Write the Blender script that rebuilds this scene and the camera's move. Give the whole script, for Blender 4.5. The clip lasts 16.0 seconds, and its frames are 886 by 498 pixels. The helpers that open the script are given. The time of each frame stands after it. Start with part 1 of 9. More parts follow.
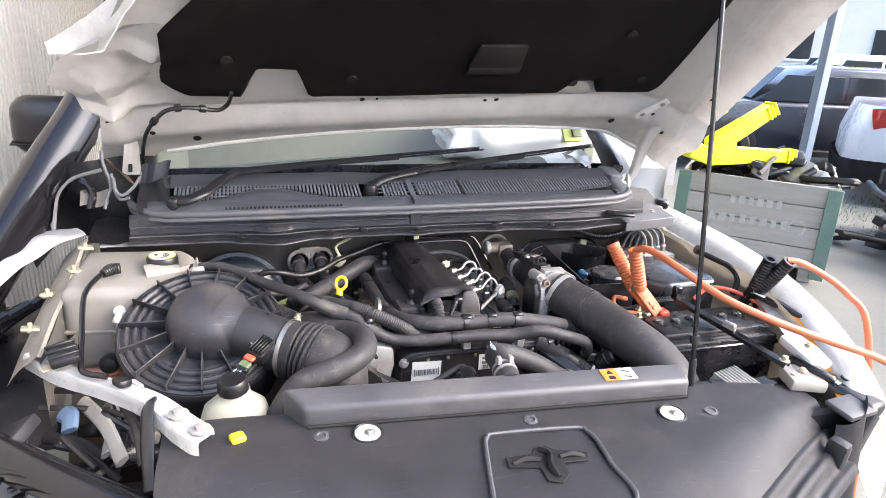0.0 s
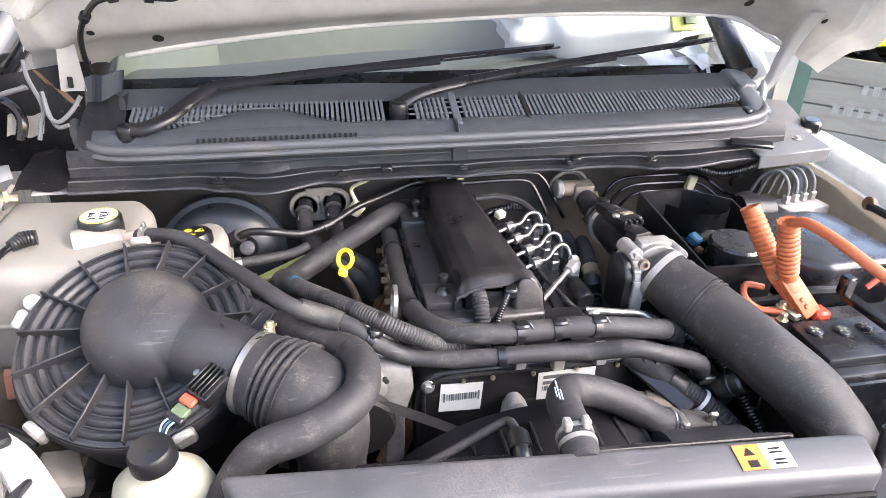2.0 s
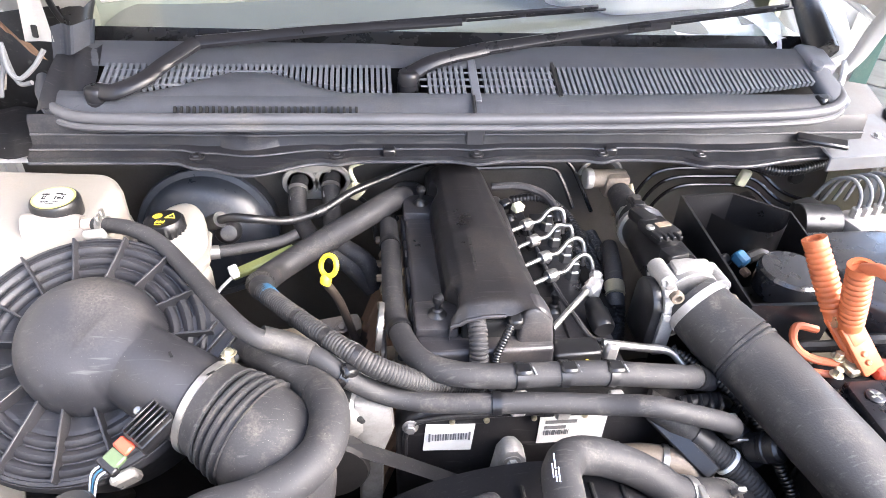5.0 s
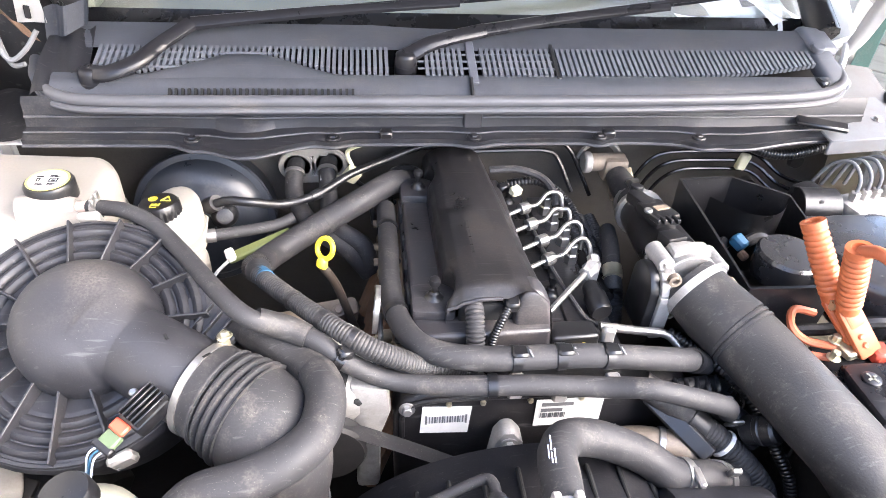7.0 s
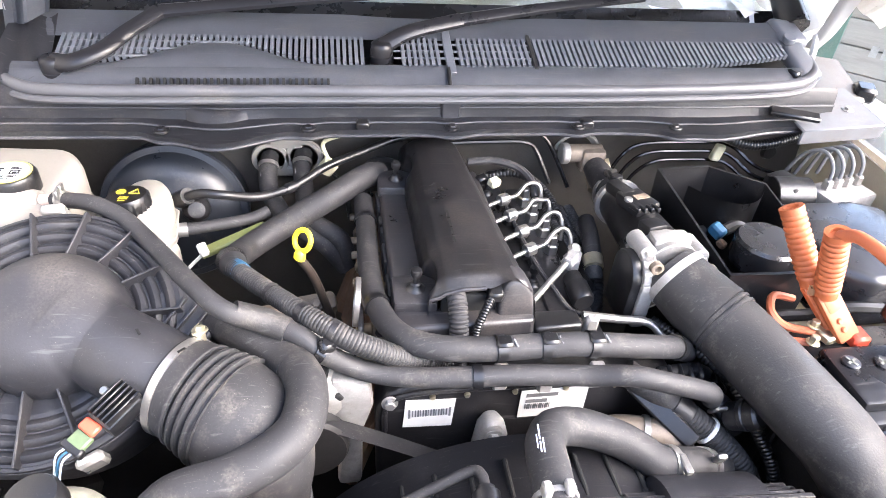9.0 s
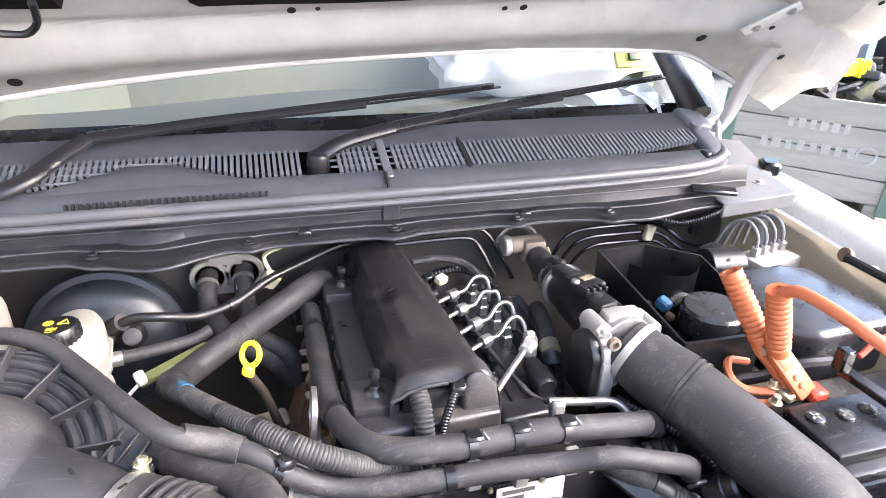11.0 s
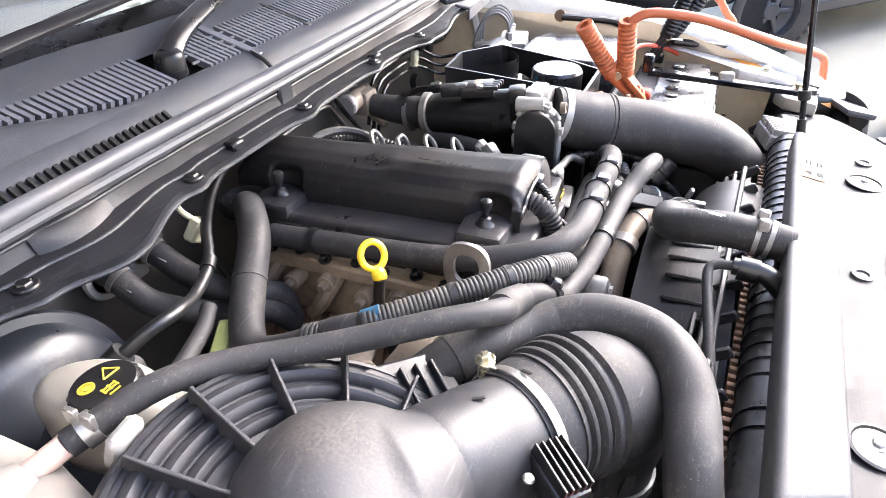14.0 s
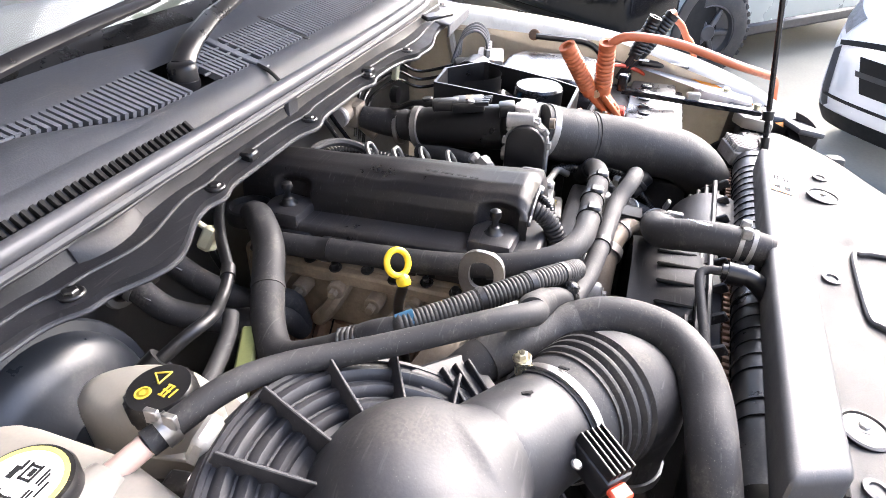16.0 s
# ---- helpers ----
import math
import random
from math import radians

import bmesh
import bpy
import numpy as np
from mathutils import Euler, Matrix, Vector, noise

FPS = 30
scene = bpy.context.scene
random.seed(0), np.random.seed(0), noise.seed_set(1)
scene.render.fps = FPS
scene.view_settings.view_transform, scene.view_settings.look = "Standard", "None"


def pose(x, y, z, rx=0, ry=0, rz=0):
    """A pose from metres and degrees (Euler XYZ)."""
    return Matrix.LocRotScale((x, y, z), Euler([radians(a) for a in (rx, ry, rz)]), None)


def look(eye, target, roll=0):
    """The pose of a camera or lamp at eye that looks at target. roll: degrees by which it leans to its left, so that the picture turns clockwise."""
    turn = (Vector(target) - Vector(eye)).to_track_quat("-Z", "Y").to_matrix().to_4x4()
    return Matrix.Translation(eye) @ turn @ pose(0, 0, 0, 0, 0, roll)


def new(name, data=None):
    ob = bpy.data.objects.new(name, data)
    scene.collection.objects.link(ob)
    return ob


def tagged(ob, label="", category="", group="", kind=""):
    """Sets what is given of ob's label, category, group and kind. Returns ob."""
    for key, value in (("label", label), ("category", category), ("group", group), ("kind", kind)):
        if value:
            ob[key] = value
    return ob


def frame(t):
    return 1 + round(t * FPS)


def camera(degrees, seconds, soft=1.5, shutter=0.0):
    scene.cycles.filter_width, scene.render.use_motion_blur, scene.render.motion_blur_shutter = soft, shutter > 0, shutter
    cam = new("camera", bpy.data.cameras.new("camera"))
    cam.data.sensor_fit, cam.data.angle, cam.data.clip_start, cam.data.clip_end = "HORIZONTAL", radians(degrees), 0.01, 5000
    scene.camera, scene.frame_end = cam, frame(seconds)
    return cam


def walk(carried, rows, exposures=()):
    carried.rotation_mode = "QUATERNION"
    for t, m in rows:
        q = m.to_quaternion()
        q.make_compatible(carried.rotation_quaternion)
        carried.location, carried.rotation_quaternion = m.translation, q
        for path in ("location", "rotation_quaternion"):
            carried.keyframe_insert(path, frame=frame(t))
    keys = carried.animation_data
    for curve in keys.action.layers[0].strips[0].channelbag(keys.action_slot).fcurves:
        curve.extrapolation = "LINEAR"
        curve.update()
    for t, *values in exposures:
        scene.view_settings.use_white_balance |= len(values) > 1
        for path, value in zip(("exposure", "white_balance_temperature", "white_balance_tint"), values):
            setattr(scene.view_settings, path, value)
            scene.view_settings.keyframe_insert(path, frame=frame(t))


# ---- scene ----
cam = camera(69.5, 16.0, 0.6)
PATH = [
    (0, (-0.454, 0.077, 1.745), (0.107, 1.887, 1.104), 2.7),
    (0.5, (-0.361, 0.156, 1.724), (0.152, 1.968, 1.051), 4.1),
    (1, (-0.339, 0.287, 1.733), (0.071, 2.088, 0.967), 2.0),
    (1.5, (-0.338, 0.435, 1.736), (0.067, 2.183, 0.852), 0.8),
    (2, (-0.274, 0.568, 1.718), (0.052, 2.273, 0.725), 1.3),
    (2.5, (-0.201, 0.645, 1.724), (0.033, 2.291, 0.613), 2.7),
    (3, (-0.188, 0.716, 1.722), (-0.01, 2.286, 0.496), 1.0),
    (3.5, (-0.198, 0.743, 1.74), (-0.004, 2.331, 0.539), 1.8),
    (4, (-0.197, 0.755, 1.749), (0.0, 2.353, 0.563), 2.7),
    (6.5, (-0.192, 0.761, 1.742), (0.033, 2.342, 0.539), 3.7),
    (7, (-0.191, 0.759, 1.74), (0.024, 2.33, 0.522), 3.4),
    (7.5, (-0.194, 0.754, 1.737), (0.022, 2.325, 0.518), 3.5),
    (8, (-0.191, 0.754, 1.736), (0.025, 2.322, 0.514), 3.6),
    (8.2, (-0.192, 0.757, 1.735), (0.032, 2.323, 0.512), 3.8),
    (10.3, (-0.219, 0.781, 1.689), (0.214, 2.415, 0.62), 3.9),
    (10.5, (-0.208, 0.789, 1.71), (0.207, 2.472, 0.713), 2.3),
    (11, (-0.221, 0.765, 1.688), (0.295, 2.474, 0.786), 2.1),
    (11.5, (-0.21, 0.79, 1.677), (0.411, 2.469, 0.786), 3.0),
    (12, (-0.31, 0.813, 1.65), (0.551, 2.362, 0.723), -0.8),
    (12.5, (-0.453, 0.881, 1.614), (0.591, 2.226, 0.564), -3.1),
    (13, (-0.56, 1.029, 1.553), (0.7, 2.196, 0.527), -2.9),
    (13.5, (-0.684, 1.146, 1.526), (0.745, 2.036, 0.446), -0.6),
    (14, (-0.777, 1.205, 1.564), (0.755, 1.859, 0.457), -1.5),
    (14.5, (-0.806, 1.229, 1.562), (0.737, 1.89, 0.475), 1.0),
    (15, (-0.836, 1.262, 1.578), (0.742, 1.86, 0.504), 1.0),
    (15.5, (-0.844, 1.286, 1.58), (0.757, 1.83, 0.513), 1.9),
    (16, (-0.843, 1.28, 1.584), (0.768, 1.767, 0.504), 1.8),
]
walk(cam, [(t, look(eye, target, roll)) for t, eye, target, roll in PATH],
     exposures=[(0, 2.60, 6100, 13), (1.5, 2.62, 6100, 13), (2.5, 3.06, 6050, 14), (3.4, 3.38, 6050, 14), (8, 3.37, 6050, 14), (10.5, 3.40, 6050, 14), (11, 3.18, 6050, 14), (12.5, 3.17, 6050, 14), (13.5, 3.34, 6050, 14), (14.5, 3.13, 6050, 14), (16, 3.06, 6050, 14)])

# ---- world, sun and exposure ----
world = bpy.data.worlds.new("sky")
scene.world = world
world.use_nodes = True
_wn = world.node_tree.nodes
_sky = _wn.new("ShaderNodeTexSky")
_sky.sky_type = "NISHITA"
_sky.sun_disc = False
_sky.sun_elevation, _sky.sun_rotation = radians(35), radians(118)
_sky.air_density, _sky.dust_density = 1.0, 4.0
world.node_tree.links.new(_sky.outputs[0], _wn["Background"].inputs[0])
_wn["Background"].inputs[1].default_value = 0.15
_sd = bpy.data.lights.new("sun", "SUN")
_sd.energy, _sd.angle, _sd.color = 0.75, radians(55), (1.0, 0.985, 0.97)
sun = new("sun", _sd)
sun.matrix_world = look((7.5, -4.0, 6.0), (0, 0, 0))


# ---- materials ----
def mat(name, col, rough=0.5, metal=0.0, spread=0.15, scale=60.0, bump=0.15, dirt=None, coat=0.0,
        island=0.0, rvar=0.12, stretch=(1, 1, 1), spec=0.5, specks=0.0, scratch=0.0):
    """A surface with fine grain, slow stains, uneven gloss and relief. dirt: (colour, share 0..1, scale)."""
    m = bpy.data.materials.new(name)
    m.use_nodes = True
    nt = m.node_tree
    N, L = nt.nodes, nt.links
    b = N["Principled BSDF"]
    b.inputs["Metallic"].default_value = metal
    b.inputs["Specular IOR Level"].default_value = spec
    b.inputs["Coat Weight"].default_value = coat
    tc = N.new("ShaderNodeTexCoord")
    mp = N.new("ShaderNodeMapping")
    mp.inputs["Scale"].default_value = stretch
    L.new(tc.outputs["Object"], mp.inputs["Vector"])
    fine = N.new("ShaderNodeTexNoise")
    fine.inputs["Scale"].default_value = scale * 6
    fine.inputs["Detail"].default_value = 4
    slow = N.new("ShaderNodeTexNoise")
    slow.inputs["Scale"].default_value = scale * 0.25
    slow.inputs["Detail"].default_value = 5
    slow.inputs["Roughness"].default_value = 0.65
    for n in (fine, slow):
        L.new(mp.outputs["Vector"], n.inputs["Vector"])
    add = N.new("ShaderNodeMath")
    add.operation = "MULTIPLY_ADD"
    L.new(fine.outputs["Fac"], add.inputs[0])
    add.inputs[1].default_value = 0.4
    L.new(slow.outputs["Fac"], add.inputs[2])
    if island:
        geo = N.new("ShaderNodeObjectInfo")
        more = N.new("ShaderNodeMath")
        more.operation = "MULTIPLY_ADD"
        L.new(geo.outputs["Random"], more.inputs[0])
        more.inputs[1].default_value = island
        L.new(add.outputs[0], more.inputs[2])
        add = more
    val = N.new("ShaderNodeMapRange")
    val.inputs["From Min"].default_value, val.inputs["From Max"].default_value = 0.4, 1.0 + island
    val.inputs["To Min"].default_value, val.inputs["To Max"].default_value = 1 - spread, 1 + spread
    L.new(add.outputs[0], val.inputs["Value"])
    mul = N.new("ShaderNodeMix")
    mul.data_type, mul.blend_type = "RGBA", "MULTIPLY"
    mul.inputs["Factor"].default_value = 1
    mul.inputs["A"].default_value = (*col, 1)
    L.new(val.outputs[0], mul.inputs["B"])
    out = mul.outputs["Result"]
    rv = N.new("ShaderNodeMapRange")
    rv.inputs["From Min"].default_value, rv.inputs["From Max"].default_value = 0.3, 0.7
    rv.inputs["To Min"].default_value, rv.inputs["To Max"].default_value = max(0.03, rough - rvar), min(1, rough + rvar)
    L.new(slow.outputs["Fac"], rv.inputs["Value"])
    rout = rv.outputs[0]
    if dirt:
        dn = N.new("ShaderNodeTexNoise")
        dn.inputs["Scale"].default_value = dirt[2]
        dn.inputs["Detail"].default_value = 8
        dn.inputs["Roughness"].default_value = 0.7
        L.new(mp.outputs["Vector"], dn.inputs["Vector"])
        dr = N.new("ShaderNodeMapRange")
        c = 0.72 - 0.42 * dirt[1]
        dr.inputs["From Min"].default_value, dr.inputs["From Max"].default_value = c - 0.1, c + 0.16
        dr.inputs["To Max"].default_value = 0.85
        L.new(dn.outputs["Fac"], dr.inputs["Value"])
        grit = N.new("ShaderNodeMapRange")
        grit.inputs["From Min"].default_value, grit.inputs["From Max"].default_value = 0.36, 0.62
        grit.inputs["To Min"].default_value, grit.inputs["To Max"].default_value = 0.25, dirt[3] if len(dirt) > 3 else 0.8
        L.new(fine.outputs["Fac"], grit.inputs["Value"])
        thin = N.new("ShaderNodeMath")
        thin.operation = "MULTIPLY"
        L.new(dr.outputs[0], thin.inputs[0])
        L.new(grit.outputs[0], thin.inputs[1])
        dm = N.new("ShaderNodeMix")
        dm.data_type = "RGBA"
        L.new(thin.outputs[0], dm.inputs["Factor"])
        L.new(out, dm.inputs["A"])
        dm.inputs["B"].default_value = (*dirt[0], 1)
        out = dm.outputs["Result"]
        rm = N.new("ShaderNodeMath")
        rm.operation = "MULTIPLY_ADD"
        rm.use_clamp = True
        L.new(dr.outputs[0], rm.inputs[0])
        rm.inputs[1].default_value = 0.25
        L.new(rout, rm.inputs[2])
        rout = rm.outputs[0]
    if specks:
        sn = N.new("ShaderNodeTexNoise")
        sn.inputs["Scale"].default_value = 650
        sn.inputs["Detail"].default_value = 3
        L.new(tc.outputs["Object"], sn.inputs["Vector"])
        sr = N.new("ShaderNodeMapRange")
        sr.inputs["From Min"].default_value, sr.inputs["From Max"].default_value = 0.70 - 0.1 * specks, 0.78 - 0.1 * specks
        sr.inputs["To Max"].default_value = 0.7
        L.new(sn.outputs["Fac"], sr.inputs["Value"])
        sm = N.new("ShaderNodeMix")
        sm.data_type = "RGBA"
        L.new(sr.outputs[0], sm.inputs["Factor"])
        L.new(out, sm.inputs["A"])
        sm.inputs["B"].default_value = (0.17, 0.16, 0.14, 1)
        out = sm.outputs["Result"]
    if scratch:
        for turn, seed in ((0.6, 3.0), (-0.9, 11.0)):
            sp = N.new("ShaderNodeMapping")
            sp.inputs["Rotation"].default_value = (0.3, 0.2, turn)
            sp.inputs["Location"].default_value = (seed, seed * 0.7, 0)
            sp.inputs["Scale"].default_value = (14, 260, 90)
            L.new(tc.outputs["Object"], sp.inputs["Vector"])
            sn = N.new("ShaderNodeTexNoise")
            sn.inputs["Scale"].default_value = 1.0
            sn.inputs["Detail"].default_value = 2
            L.new(sp.outputs["Vector"], sn.inputs["Vector"])
            sr = N.new("ShaderNodeMapRange")
            sr.inputs["From Min"].default_value, sr.inputs["From Max"].default_value = 0.66, 0.74
            sr.inputs["To Max"].default_value = scratch
            L.new(sn.outputs["Fac"], sr.inputs["Value"])
            sm = N.new("ShaderNodeMix")
            sm.data_type = "RGBA"
            L.new(sr.outputs[0], sm.inputs["Factor"])
            L.new(out, sm.inputs["A"])
            sm.inputs["B"].default_value = (0.15, 0.145, 0.14, 1)
            out = sm.outputs["Result"]
    L.new(out, b.inputs["Base Color"])
    L.new(rout, b.inputs["Roughness"])
    if bump:
        bp = N.new("ShaderNodeBump")
        bp.inputs["Strength"].default_value = bump * 0.35
        bp.inputs["Distance"].default_value = 0.0015
        L.new(fine.outputs["Fac"], bp.inputs["Height"])
        L.new(bp.outputs[0], b.inputs["Normal"])
    return m


DUST = (0.145, 0.130, 0.112)
GRIME = (0.05, 0.045, 0.04)
M_blk = mat("black_plastic", (0.007, 0.007, 0.008), 0.36, specks=0.15, spread=0.35, spec=0.5, dirt=(DUST, 0.10, 16))
M_blk2 = mat("dull_black_plastic", (0.009, 0.0085, 0.0095), 0.46, specks=0.2, spread=0.35, spec=0.5, dirt=(DUST, 0.16, 11), bump=0.3, scratch=0.3)
M_filter = mat("dusty_filter_plastic", (0.016, 0.016, 0.019), 0.52, specks=0.12, spread=0.35, spec=0.5, dirt=((0.095, 0.083, 0.071), 0.25, 6), bump=0.25, scratch=0.2)
M_cover = mat("worn_cover_plastic", (0.024, 0.023, 0.025), 0.36, specks=0.12, spread=0.4, spec=0.55, dirt=((0.105, 0.088, 0.074), 0.28, 9), bump=0.25, scratch=0.28)
M_cowl = mat("grey_cowl_plastic", (0.078, 0.084, 0.100), 0.52, specks=0.25, spread=0.25, dirt=((0.15, 0.138, 0.122), 0.22, 6), bump=0.35, scale=80, scratch=0.25)
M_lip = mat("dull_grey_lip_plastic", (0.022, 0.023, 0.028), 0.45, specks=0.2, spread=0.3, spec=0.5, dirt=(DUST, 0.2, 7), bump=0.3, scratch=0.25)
M_slam = mat("grey_panel_plastic", (0.048, 0.048, 0.052), 0.50, specks=0.2, spread=0.2, spec=0.5, dirt=((0.16, 0.148, 0.132), 0.2, 4), bump=0.3, scale=80, scratch=0.22)
M_rub = mat("hose_rubber", (0.022, 0.0215, 0.023), 0.64, specks=0.35, spread=0.3, spec=0.36, dirt=(DUST, 0.22, 26), bump=0.3, scratch=0.2)
M_rub2 = mat("woven_hose_rubber", (0.021, 0.020, 0.020), 0.60, specks=0.2, spread=0.3, spec=0.45, dirt=(DUST, 0.25, 24), bump=0.6, stretch=(1, 1, 1), scratch=0.2)
M_seal = mat("seal_rubber", (0.058, 0.059, 0.066), 0.48, spread=0.2, dirt=(DUST, 0.2, 10))
M_white = mat("white_body_paint", (0.70, 0.70, 0.68), 0.28, spread=0.05, dirt=((0.36, 0.33, 0.28), 0.15, 5), coat=0.5, bump=0.03)
# White of the bonnet underside, its base lowered for the shade there.
M_under = mat("white_paint_greyed_for_shade", (0.53, 0.52, 0.50), 0.38, spread=0.10, dirt=((0.24, 0.225, 0.2), 0.26, 5), coat=0.2, bump=0.05)
M_apron = mat("beige_inner_wing_paint", (0.38, 0.35, 0.30), 0.5, spread=0.15, dirt=((0.12, 0.098, 0.075), 0.3, 7), bump=0.1)
# Body paint with the shade below the cowl put into its base.
M_fire = mat("shade_dark_firewall_paint", (0.080, 0.075, 0.068), 0.45, spread=0.3, dirt=((0.12, 0.104, 0.09), 0.3, 9), bump=0.2)
# Near-black base: the deep shade of recesses is put into the colour.
M_pit = mat("near_black_metal_and_shade", (0.007, 0.0065, 0.0065), 0.6, spread=0.4, spec=0.25, dirt=((0.035, 0.03, 0.025), 0.2, 12), bump=0.3)
M_alu = mat("cast_aluminium", (0.33, 0.32, 0.305), 0.48, 0.5, spread=0.25, dirt=((0.12, 0.105, 0.09), 0.38, 25), bump=0.4)
M_steel = mat("bare_steel", (0.36, 0.35, 0.335), 0.36, 0.85, spread=0.2, dirt=((0.15, 0.13, 0.11), 0.25, 40), bump=0.1)
M_head = mat("brown_stained_casting", (0.27, 0.215, 0.155), 0.6, 0.2, spread=0.35, dirt=((0.09, 0.065, 0.045), 0.42, 25), bump=0.6)
M_rusty = mat("rusty_iron", (0.17, 0.11, 0.075), 0.75, 0.3, spread=0.4, dirt=((0.24, 0.12, 0.06), 0.4, 22), bump=0.6)
M_zinc = mat("zinc_plated_steel", (0.55, 0.50, 0.36), 0.35, 0.8, spread=0.2, dirt=((0.2, 0.16, 0.1), 0.3, 30))
M_tank = mat("milky_tank_plastic", (0.205, 0.190, 0.170), 0.42, spread=0.12, dirt=((0.32, 0.25, 0.19), 0.2, 6), bump=0.08)
M_pink = mat("coolant_stained_plastic", (0.62, 0.30, 0.21), 0.4, spread=0.15, bump=0.05)
M_resv = mat("white_reservoir_plastic", (0.24, 0.226, 0.202), 0.40, spread=0.08, dirt=((0.35, 0.31, 0.25), 0.2, 12), bump=0.05)
M_oilb = mat("yellowed_bottle_plastic", (0.28, 0.275, 0.215), 0.38, spread=0.12, dirt=((0.24, 0.21, 0.13), 0.25, 12))
M_yel = mat("yellow_plastic", (0.86, 0.60, 0.02), 0.33, spread=0.08)
M_yelp = mat("fluorescent_yellow_paint", (0.80, 0.78, 0.02), 0.35, spread=0.1, dirt=((0.3, 0.28, 0.1), 0.15, 6))
M_org = mat("orange_grip_plastic", (0.40, 0.105, 0.036), 0.5, spread=0.15, dirt=((0.22, 0.075, 0.036), 0.3, 25))
M_red = mat("red_plastic", (0.55, 0.07, 0.035), 0.4, spread=0.1)
M_orgw = mat("orange_cable", (0.450, 0.125, 0.055), 0.42, spread=0.1, dirt=((0.4, 0.14, 0.07), 0.2, 20))
M_blue = mat("blue_tape", (0.02, 0.085, 0.16), 0.45, spread=0.3, dirt=((0.06, 0.06, 0.055), 0.3, 30))
M_pblue = mat("pale_blue_print", (0.42, 0.50, 0.62), 0.5, spread=0.15)
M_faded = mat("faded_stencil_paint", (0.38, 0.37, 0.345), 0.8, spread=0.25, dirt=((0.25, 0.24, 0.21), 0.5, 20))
M_servo = mat("satin_black_servo_paint", (0.016, 0.019, 0.025), 0.36, spread=0.2, spec=0.45, dirt=(DUST, 0.16, 10))
M_nip = mat("pale_pink_plastic", (0.58, 0.42, 0.35), 0.4, spread=0.1)
M_valve = mat("dirty_brown_metal", (0.20, 0.165, 0.13), 0.6, 0.3, spread=0.4, dirt=((0.07, 0.055, 0.04), 0.4, 30), bump=0.4)
M_stick = mat("brown_stained_tube", (0.040, 0.032, 0.026), 0.5, 0.2, spread=0.3)
M_wiper = mat("satin_black_wiper_paint", (0.010, 0.010, 0.012), 0.30, spread=0.2, spec=0.30, rvar=0.06)
M_card = mat("yellow_green_card", (0.42, 0.47, 0.10), 0.5, spread=0.1)
M_plate = mat("grey_scuttle_paint", (0.115, 0.118, 0.124), 0.55, spread=0.15, spec=0.4, dirt=((0.11, 0.095, 0.08), 0.35, 12))
M_dblue = mat("dull_blue_plastic", (0.10, 0.15, 0.23), 0.5, spread=0.2)
M_rim2 = mat("cream_cap_rim", (0.50, 0.44, 0.12), 0.45, spread=0.15)
M_green = mat("green_plastic", (0.07, 0.10, 0.05), 0.5, spread=0.2)
M_lime = mat("dull_lime_plastic", (0.15, 0.165, 0.06), 0.45, spread=0.2, dirt=((0.10, 0.09, 0.04), 0.3, 20))
M_cream = mat("cream_plastic", (0.56, 0.53, 0.36), 0.5, spread=0.15, dirt=((0.3, 0.26, 0.16), 0.3, 25))
M_print = mat("white_print", (0.58, 0.58, 0.56), 0.6, spread=0.1)
M_ink = mat("black_print", (0.015, 0.015, 0.015), 0.8, spread=0.1, spec=0.15)
M_yink = mat("yellow_print", (0.52, 0.40, 0.04), 0.5, spread=0.1)
M_paper = mat("white_paper", (0.840, 0.850, 0.860), 0.70, spread=0.05)
M_sticker = mat("orange_sticker", (0.62, 0.18, 0.03), 0.45, spread=0.05)
M_batt = mat("battery_case", (0.010, 0.010, 0.012), 0.30, spread=0.25, spec=0.55, dirt=(DUST, 0.2, 12), scratch=0.4)
M_fuse = mat("satin_black_lid", (0.016, 0.016, 0.018), 0.26, spread=0.2, spec=0.6, dirt=(DUST, 0.12, 8))
M_frit = mat("black_glass_border", (0.012, 0.012, 0.013), 0.25, spread=0.1, bump=0, spec=0.35)
M_liner = mat("black_felt_liner", (0.010, 0.009, 0.009), 0.85, spread=0.4, bump=0.9, scale=120, spec=0.2, dirt=((0.035, 0.029, 0.026), 0.25, 8))
M_bag = mat("airbag_cloth", (0.920, 0.920, 0.910), 0.80, spread=0.04, bump=0.3)
M_dash = mat("dusty_dashboard_vinyl", (0.150, 0.156, 0.136), 0.7, spread=0.2, bump=0.3, spec=0.25)
M_cloth = mat("cab_lining", (0.190, 0.200, 0.165), 0.9, spread=0.1, spec=0.2)
M_gloss = mat("glossy_black_paint", (0.007, 0.007, 0.008), 0.13, spread=0.2, bump=0.02, spec=0.4, rvar=0.05)
M_gravel = mat("dirty_concrete", (0.175, 0.173, 0.147), 0.85, spread=0.22, scale=8, bump=0.5, dirt=((0.20, 0.185, 0.155), 0.35, 0.8))
M_grass = mat("mossy_grass", (0.09, 0.13, 0.04), 0.9, spread=0.4, scale=20, bump=0.8)
M_clad = mat("white_cladding_steel", (0.350, 0.346, 0.334), 0.45, spread=0.06, scale=10, dirt=((0.5, 0.47, 0.42), 0.2, 2))
M_roof = mat("galvanised_roof_steel", (0.5, 0.5, 0.5), 0.5, 0.4, spread=0.1, scale=8)
M_post = mat("blue_grey_paint", (0.17, 0.215, 0.27), 0.45, spread=0.1, dirt=((0.22, 0.2, 0.18), 0.2, 6))
